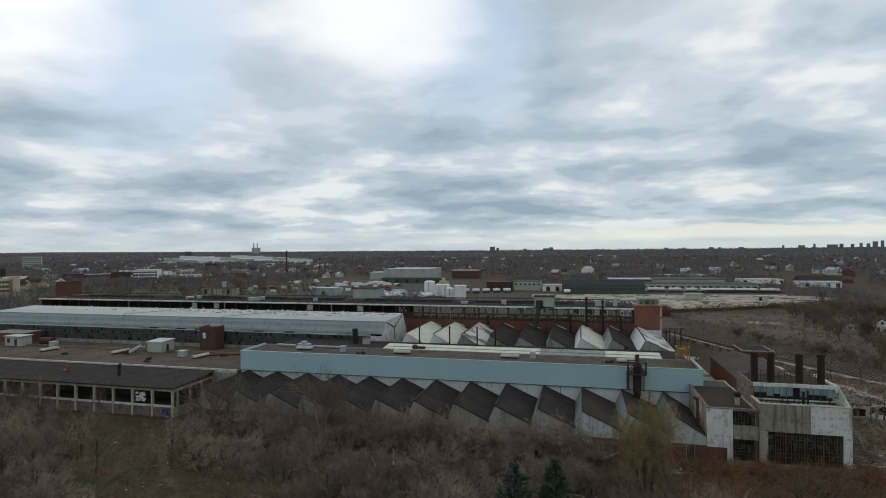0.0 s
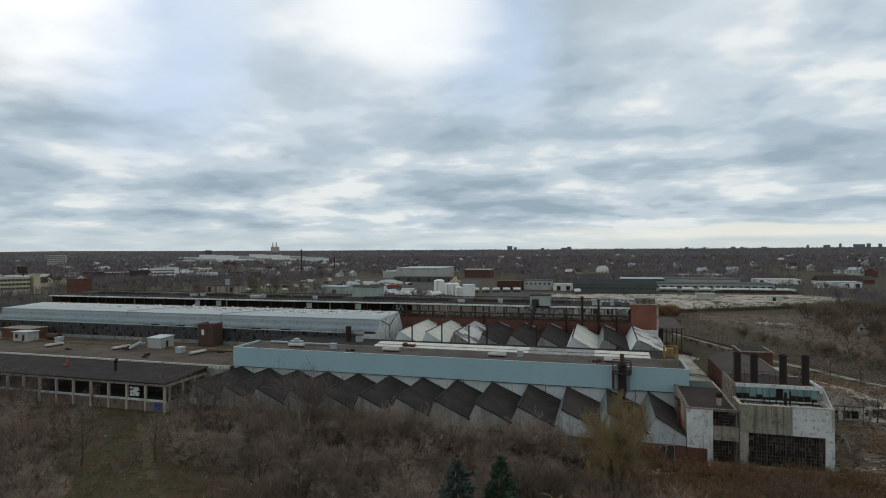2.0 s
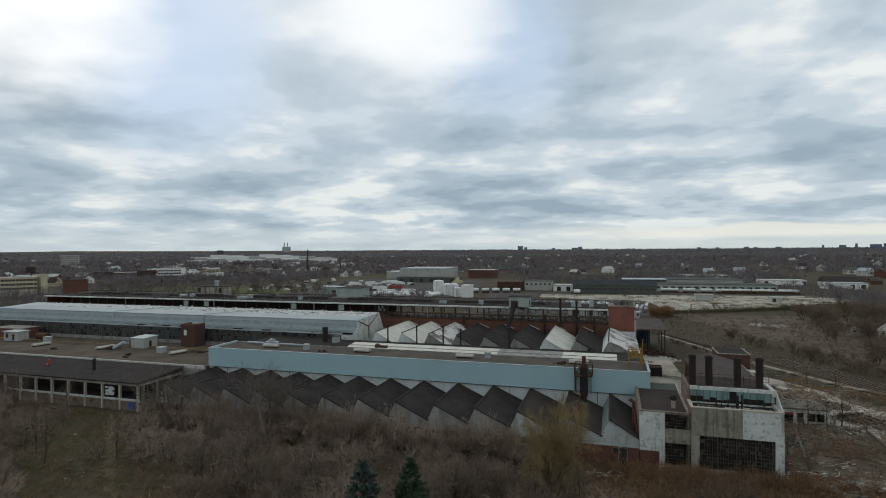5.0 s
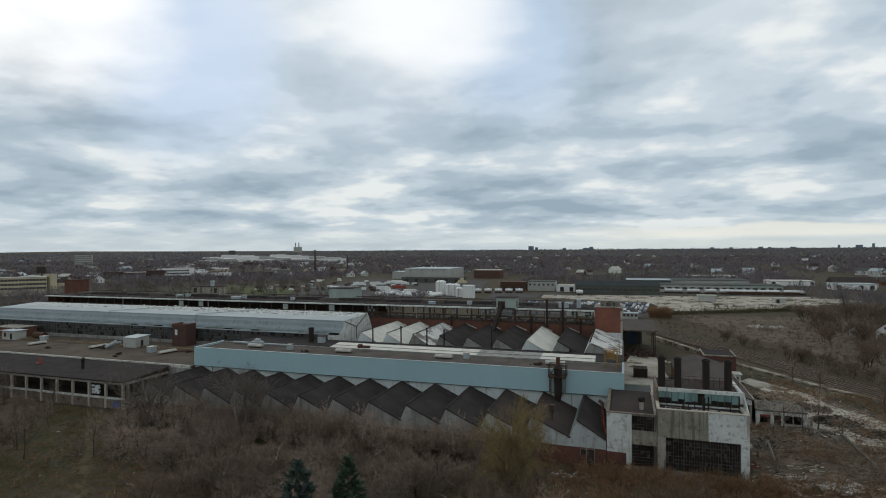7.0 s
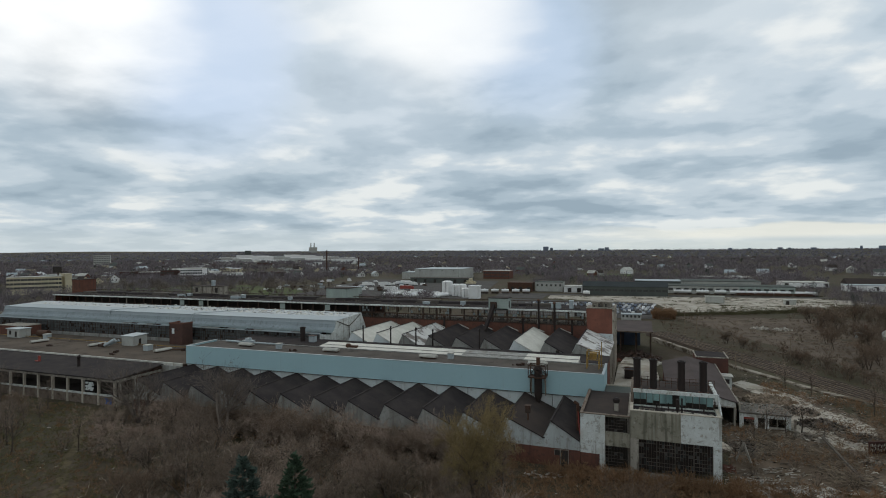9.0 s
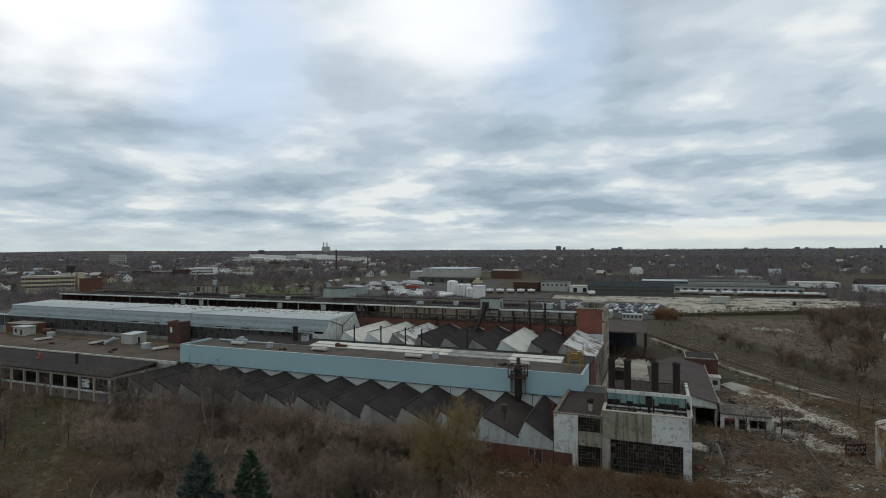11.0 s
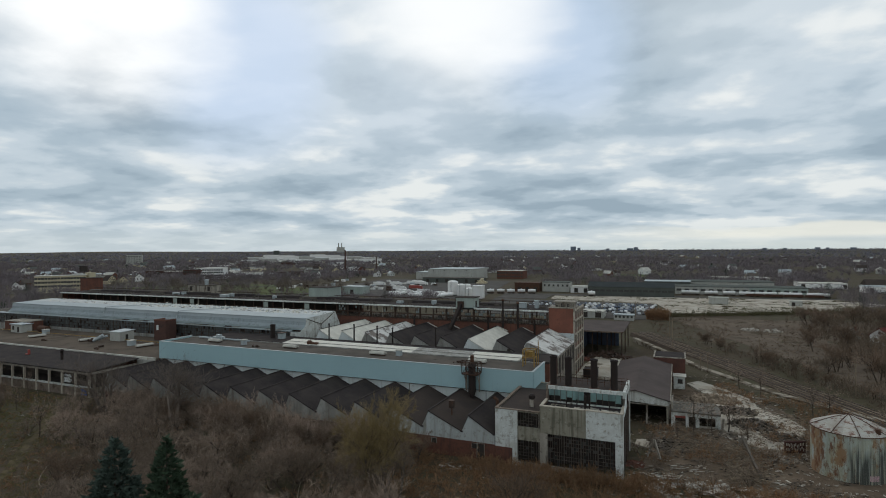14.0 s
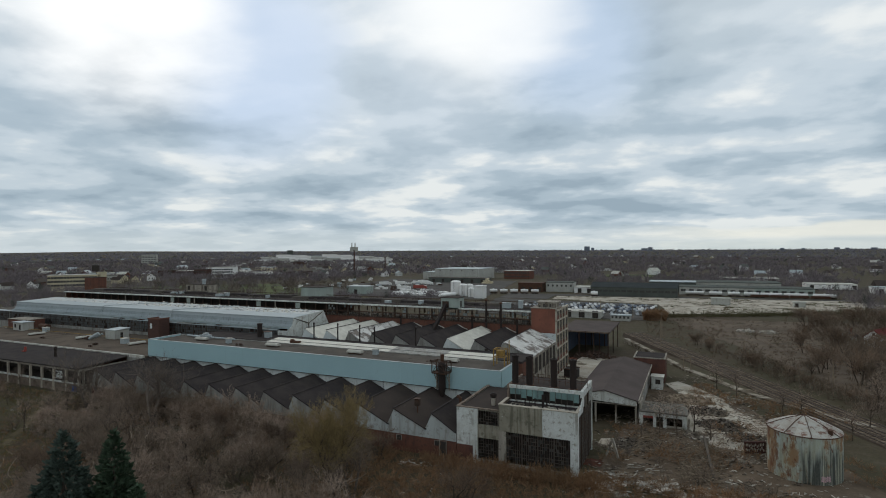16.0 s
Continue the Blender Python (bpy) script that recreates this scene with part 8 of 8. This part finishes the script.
    place(tall, -66.0, 99.5, 130, 0.62)
    lows = []
    for i in range(3):
        w, c = bare_tree(91 + i, 5.0, 1.0, stems=5, limbs=1, twigs=2, upward=0.5, twig=0.018, forks=(1, 1), lean=0.5, subs=1, tips=0.17, fan=0.5)
        lows.append(make_tree(w, c, "bare_shrub", "low leafless shrub of thin brown stems", (-112 + 9 * i, 84 - 3 * i, 0), twig_mat=BRUSH if i else TWIG, group="low shrubs in the rough ground"))
    for i in range(74):
        x = -66 + i * 0.98 + RND.uniform(-0.8, 0.8)
        k = RND.uniform(0.55, 0.84) if x < 2 else RND.uniform(0.36, 0.5)
        place(RND.choice(shrubs), x, RND.uniform(96.6, 101.4), RND.uniform(0, 360), k)
    made = 0
    for i in range(600):
        if made >= 150:
            break
        x, y = RND.uniform(-165, -48), RND.uniform(48, 103)
        off = x + 89.3 - (97.4 - y) * 1.12
        if abs(off) < 1.9 or y < 54 + 0.25 * x or (-18 < off < 0 and y < 88 and noise.noise(Vector((x * 0.09, y * 0.09, 3))) < 0.05):
            continue
        place(RND.choice(lows), x, y, RND.uniform(0, 360), RND.uniform(0.35, 1.0))
        made += 1
    for i in range(46):
        x, y = RND.uniform(44, 76), RND.uniform(100, 132)
        if math.hypot(x - 77, y - 119.1) < 7.5:
            continue
        place(RND.choice(lows), x, y, RND.uniform(0, 360), RND.uniform(0.25, 0.6))
    n = 0
    tries = 0
    spots = []
    while n < 216 and tries < 12000:
        tries += 1
        y = 36 + 66 * RND.random()
        x = RND.uniform(-30 - y * 1.05, 30 + y * 0.62)
        size = RND.uniform(0.55, 1.05)
        if y < 54 + 0.25 * min(x, 0):
            continue
        if y > 86:
            size *= 0.68
        elif y > 76:
            size *= 0.85
        if inside_works(x, y) or any((x - a) ** 2 + (y - b) ** 2 < (4.1 * max(size, k)) ** 2 for a, b, k in spots):
            continue
        if x > 8 and y > 74 + RND.uniform(-4, 4):
            continue
        off = x + 89.3 - (97.4 - y) * 1.12
        if -22 < off < 5 or (5 <= off < 20 and x < -38 and RND.random() < 0.9):
            continue
        if x < -58 and y > 78 and off < 0:
            size *= 0.62 if x > -112 else 1.0
        if (x + 6.4) ** 2 + (y - 52) ** 2 < 30 or (x + 2.8) ** 2 + (y - 55.7) ** 2 < 22:
            continue
        spots.append((x, y, size))
        place(RND.choice(shrubs), x, y, RND.uniform(0, 360), size)
        n += 1
    east = []
    for i in range(2):
        w, c = bare_tree(31 + i, 10.0, 0.9, stems=2, limbs=2, twigs=2, upward=0.4, twig=0.034, forks=(2, 2), lean=0.4, subs=1, thick=1.2, tips=0.14, fan=0.6)
        east.append(make_tree(w, c, "bare_field_tree", "leafless dark brown tree on the rough ground by the railway", (112 + 7 * i, 240 + 12 * i, 0), twig_mat=(BRUSH, TWIGBROWN)[i], group="bare trees by the railway"))
    # bare trees east of the tracks: a low belt along them, taller ones round the white house
    n = 0
    while n < 46:
        y = RND.uniform(118, 250)
        x = 113.4 - (y - 112.9) / 2.08 + RND.uniform(7, 15)
        if x > 125:
            continue
        place(RND.choice(east + [sapling]), x, y, RND.uniform(0, 360), RND.uniform(0.35, 0.65))
        n += 1
    n = 0
    while n < 52:
        y = RND.uniform(170, 345)
        x = 60 + (y - 12) * RND.uniform(0.15, 0.36)
        if math.hypot(x - 122, y - 276) < 12 or y < 112.9 + (113.4 - x) * 2.08 + 24 or (y < 265 and 112 < x < 124 and RND.random() < 0.7):
            continue
        place(RND.choice(east), x, y, RND.uniform(0, 360), RND.uniform(0.7, 1.2))
        n += 1


build_trees()

# ---- woods and brush beyond, each one joined object ----
def tuft(ms, x, y, z, h, r, n, w, rnd):
    """A leafless crown seen from far off: a short trunk and a fan of fine sprays."""
    for i in range(n):
        a = rnd.uniform(0, 6.283)
        t = rnd.random()
        b = Vector((x + r * 0.25 * math.cos(a) * t, y + r * 0.25 * math.sin(a) * t, z + h * rnd.uniform(0.15, 0.6)))
        k = rnd.uniform(0.4, 1.0)
        e = Vector((x + r * k * math.cos(a), y + r * k * math.sin(a), z + h * (1 - 0.45 * k * k) * rnd.uniform(0.75, 1.05)))
        s = (e - b).cross(Vector((rnd.uniform(-1, 1), rnd.uniform(-1, 1), rnd.uniform(-0.3, 0.3))))
        s = s.normalized() * w if s.length > 1e-6 else Vector((w, 0, 0))
        j = len(ms.v)
        ms.v += [tuple(b - s * 0.4), tuple(b + s * 0.4), tuple(e + s), tuple(e - s * 0.6)]
        ms.f.append((j, j + 1, j + 2, j + 3))
        ms.m.append(0)


def bush(ms, x, y, z, h, r, n, w, rnd):
    """A leafless bush: bent stems that each carry short side twigs."""
    def blade(p, q, k):
        s = (q - p).cross(Vector((rnd.uniform(-1, 1), rnd.uniform(-1, 1), rnd.uniform(-1, 1))))
        s = s.normalized() * k if s.length > 1e-6 else Vector((k, 0, 0))
        j = len(ms.v)
        ms.v += [tuple(p - s), tuple(p + s), tuple(q)]
        ms.f.append((j, j + 1, j + 2))
        ms.m.append(0)
    for i in range(n):
        a, k = rnd.uniform(0, 6.283), math.sqrt(rnd.random())
        o = Vector((x + 0.12 * r * math.cos(a), y + 0.12 * r * math.sin(a), z))
        m = o + Vector((r * 0.45 * k * math.cos(a), r * 0.45 * k * math.sin(a), h * rnd.uniform(0.4, 0.6)))
        e = o + Vector((r * k * math.cos(a + 0.3), r * k * math.sin(a + 0.3), h * (1 - 0.4 * k * k) * rnd.uniform(0.8, 1.05)))
        blade(o, m, w * 1.5)
        blade(m, e, w * 1.2)
        for j in range(5):
            c = m.lerp(e, rnd.uniform(-0.3, 0.9))
            d = (e - m) * 0.4 + Vector((rnd.uniform(-1, 1), rnd.uniform(-1, 1), rnd.uniform(-0.3, 0.9))) * h * 0.16
            blade(c, c + d, w)


def free_far(x, y):
    """Open ground kept clear of the far woods."""
    if 40 < x < 320 and y < 385:
        return False
    if -225 < x < 45 and y < 320:
        return False
    if 20 < x < 75 and y < 300 and (x - 45) * 0.9 < (300 - y) * 0.55:
        return False
    if -110 < x < 165 and 320 < y < 555 and not (150 < x):
        return False
    if -330 < x < -80 and 400 < y < 720:
        return False
    if (78 < x < 152 and 690 < y < 748) or (148 < x < 246 and 556 < y < 634):
        return False
    if -60 < x < 90 and 765 < y < 865:
        return False
    if -460 < x < -215 and 330 < y < 500:
        return noise.noise(Vector((x * 0.03, y * 0.03, 1))) > 0.0
    return True


def build_woods():
    rnd = random.Random(21)
    near, mid, far, dark = Mesh(), Mesh(), Mesh(), Mesh()

    def scatter(ms, count, d0, d1, h, r, n, w, thin=0.0, shape=tuft):
        made = 0
        for i in range(count * 3):
            if made >= count:
                break
            a = radians(rnd.uniform(-66, 30))
            d = d0 + (d1 - d0) * rnd.random() ** 0.8
            x, y = d * math.sin(a), d * math.cos(a)
            if not free_far(x, y) or noise.noise(Vector((x * 0.006, y * 0.006, 5))) < thin:
                continue
            k = rnd.uniform(0.6, 1.15)
            evergreen = rnd.random() < 0.02
            shape(dark if evergreen else ms, x, y, relief(x, y) - 0.3, h * k, r * k * (0.6 if evergreen else 1), n, w * (1.5 if evergreen else 1), rnd)
            made += 1

    scatter(near, 1200, 240, 800, 10.5, 4.6, 36, 0.10, -0.3)
    scatter(near, 1500, 260, 820, 10.5, 4.6, 12, 0.06, -0.3, bush)
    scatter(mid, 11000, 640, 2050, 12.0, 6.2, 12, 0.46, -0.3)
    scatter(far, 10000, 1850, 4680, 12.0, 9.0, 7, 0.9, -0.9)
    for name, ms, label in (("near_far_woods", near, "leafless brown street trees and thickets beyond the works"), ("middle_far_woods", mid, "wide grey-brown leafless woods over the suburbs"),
                            ("horizon_woods", far, "leafless woods reaching to the horizon, haze put into their colour"), ("scattered_evergreens", dark, "scattered dark evergreens among bare woods")):
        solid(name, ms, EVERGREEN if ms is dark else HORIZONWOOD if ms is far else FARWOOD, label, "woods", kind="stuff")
    # brush fields by the tracks and to the east
    br = Mesh()
    for i in range(7400):
        x, y = rnd.uniform(40, 290), rnd.uniform(110, 385)
        lim = 112.9 + (113.4 - x) * 2.08
        if y < lim + 9 or (x < 135 and y > 330 + (x - 40) * 0.4):
            continue
        hedge = y < lim + 30 and y < 215
        wild = x > 96 + 0.13 * max(0, y - 215) + 45 * rnd.random() ** 2 and y > 165
        if not hedge and not wild and rnd.random() < 0.75:
            continue
        if not hedge and noise.noise(Vector((x * 0.03, y * 0.03, 2))) < (-0.18 if wild else 0.0):
            continue
        k = rnd.uniform(0.5, 1.25) if wild else rnd.uniform(0.5, 1.15) if hedge else rnd.uniform(0.25, 0.8)
        if wild and rnd.random() < 0.5:
            bush(br, x, y, relief(x, y) - 0.2, 6.6 * k, 3.0 * k, 13, 0.055, rnd)
        else:
            bush(br, x, y, relief(x, y) - 0.2, (5.0 if wild else 4.4) * k, 2.4 * k, 9, 0.05, rnd)
    solid("trackside_brush", br, BRUSH, "brown leafless brush beyond the railway tracks", "brush", kind="stuff")
    pk = Mesh()
    for i in range(75):
        x, y = rnd.uniform(-510, -215), rnd.uniform(335, 500)
        k = rnd.uniform(0.7, 1.2)
        bush(pk, x, y, relief(x, y) - 0.2, 11 * k, 5.0 * k, 26, 0.1, rnd)
    solid("park_trees", pk, TREEBARK, "dark leafless trees over the park lawn", "woods", kind="stuff")
    bt = Mesh()
    for i in range(260):
        x, y = rnd.uniform(36, 47), rnd.uniform(322, 334)
        bush(bt, x, y, relief(x, y) - 0.2, rnd.uniform(4, 6.5), 1.8, 8, 0.06, rnd)
    solid("brown_hedge", bt, RUSSET, "dense brown hedge block beside the car lot", "hedge", kind="stuff")
    vw = Mesh()
    for i in range(2600):
        t = rnd.random()
        if rnd.random() < 0.6:
            x, y = 44 + 96 * t + rnd.uniform(-3, 3), 342 + 52 * t + rnd.uniform(-7, 6)
        else:
            x, y = rnd.uniform(44, 160), rnd.uniform(355, 470)
            if noise.noise(Vector((x * 0.02, y * 0.09, 6))) < 0.12:
                continue
        tuft(vw, x, y, relief(x, y) + 0.1, rnd.uniform(0.4, 1.4), 1.4, 9, 0.06, rnd)
    for i in range(1500):
        row = rnd.choice((372, 388, 401, 417, 431, 443, 456))
        x = rnd.uniform(-30, 168)
        y = row + 4 * noise.noise(Vector((x * 0.03, row, 0))) + rnd.uniform(-1.2, 1.2) + 0.12 * (x - 60)
        if x < 45 and y < 416 or noise.noise(Vector((x * 0.05, row * 0.7, 4))) < 0.05:
            continue
        tuft(vw, x, y, relief(x, y) + 0.1, rnd.uniform(0.5, 1.5), 1.8, 8, 0.09, rnd)
    for i in range(150):
        t = rnd.random()
        x, y = 46 + 112 * t + rnd.uniform(-3, 3), 345 + 58 * t + rnd.uniform(-8, 5)
        bush(vw, x, y, relief(x, y) + 0.1, rnd.uniform(1.5, 4.0), 2.2, 8, 0.06, rnd)
    solid("slab_weeds", vw, WEEDGREEN, "dark green and brown weeds on the cleared field", "weeds", kind="stuff")
    wf = Mesh()
    for i in range(4600):
        x, y = rnd.uniform(40, 230), rnd.uniform(120, 350)
        if y < 112.9 + (113.4 - x) * 2.08 + 4 or (x < 130 and y > 340):
            continue
        k = rnd.uniform(0.4, 1.0)
        tuft(wf, x, y, relief(x, y) - 0.15, 1.3 * k, 1.4 * k, 11, 0.045, rnd)
    solid("field_weeds", wf, BRUSH, "dry brown weeds of the open field", "weeds", kind="stuff")
    db = Mesh()
    for i in range(90):
        x, y = rnd.uniform(-48, 30), rnd.uniform(50, 92)
        if x > 8 and y > 80:
            continue
        p = Vector((x, y, relief(x, y) + rnd.uniform(1.5, 5.5)))
        d = Vector((rnd.uniform(-1, 1), rnd.uniform(-1, 1), rnd.uniform(-0.1, 0.9))).normalized()
        ln = rnd.uniform(0.35, 0.9)
        for k in range(4):
            q = p + d * ln
            ring(db, p, q, 0.06 - 0.012 * k, 0.048 - 0.012 * k, 4)
            if k in (1, 2):
                e = (d + Vector((rnd.uniform(-1, 1), rnd.uniform(-1, 1), rnd.uniform(0, 1)))).normalized()
                ring(db, q, q + e * ln, 0.04, 0.012, 3)
            p, d = q, (d + Vector((rnd.uniform(-0.5, 0.5), rnd.uniform(-0.5, 0.5), rnd.uniform(-0.4, 0.4)))).normalized()
    solid("dead_branches", db, DEADWOOD, "pale dead branches caught in the thicket", "branches", kind="stuff")
    # russet weeds and small brush round the yard and under the trees
    wd = Mesh()
    for i in range(12500):
        pick = rnd.random()
        if pick < 0.42:
            x, y = rnd.uniform(-140, 95), rnd.uniform(40, 104)
        elif pick < 0.72:
            x, y = rnd.uniform(4, 80), rnd.uniform(72, 107)
        else:
            x, y = rnd.uniform(43, 104), rnd.uniform(92, 175)
            if y > 112.9 + (113.4 - x) * 2.08 - 10:
                continue
        gx = -89.3 + (97.4 - y) * 1.12
        if abs(x - gx) < 1.6 or (x < 44 and y > 103.2) or math.hypot(x - 77, y - 119.1) < 6.5 or (36 < x < 60 and y > 134):
            continue
        if y > 105 and noise.noise(Vector((x * 0.08, y * 0.08, 4))) < 0.02:
            continue
        k = rnd.uniform(0.3, 1.0) * (0.75 if x < -60 else 1)
        tuft(wd, x, y, relief(x, y) - 0.15, 2.4 * k, 1.3 * k, 11, 0.034, rnd)
    gr = Mesh()
    for i in range(9500):
        x, y = rnd.uniform(-160, -30), rnd.uniform(46, 104)
        off = x + 89.3 - (97.4 - y) * 1.12
        if abs(off) < 0.5 or y < 52 + 0.25 * x or not -26 < off < 12:
            continue
        k = rnd.uniform(0.5, 1.1)
        tuft(gr, x, y, relief(x, y) - 0.1, 0.9 * k, 0.9 * k, 7, 0.03, rnd)
    solid("dead_grass", gr, STRAW, "olive and straw dead grass of the rough ground", "grass", kind="stuff")
    for i in range(230):
        x, y = rnd.uniform(16, 47), rnd.uniform(98.5, 103.6)
        bush(wd, x, y, relief(x, y) - 0.15, rnd.uniform(1.4, 2.9), 1.2, 9, 0.03, rnd)
    solid("russet_weeds", wd, RUSSET, "dry russet weeds and low brush", "weeds", kind="stuff")


build_woods()
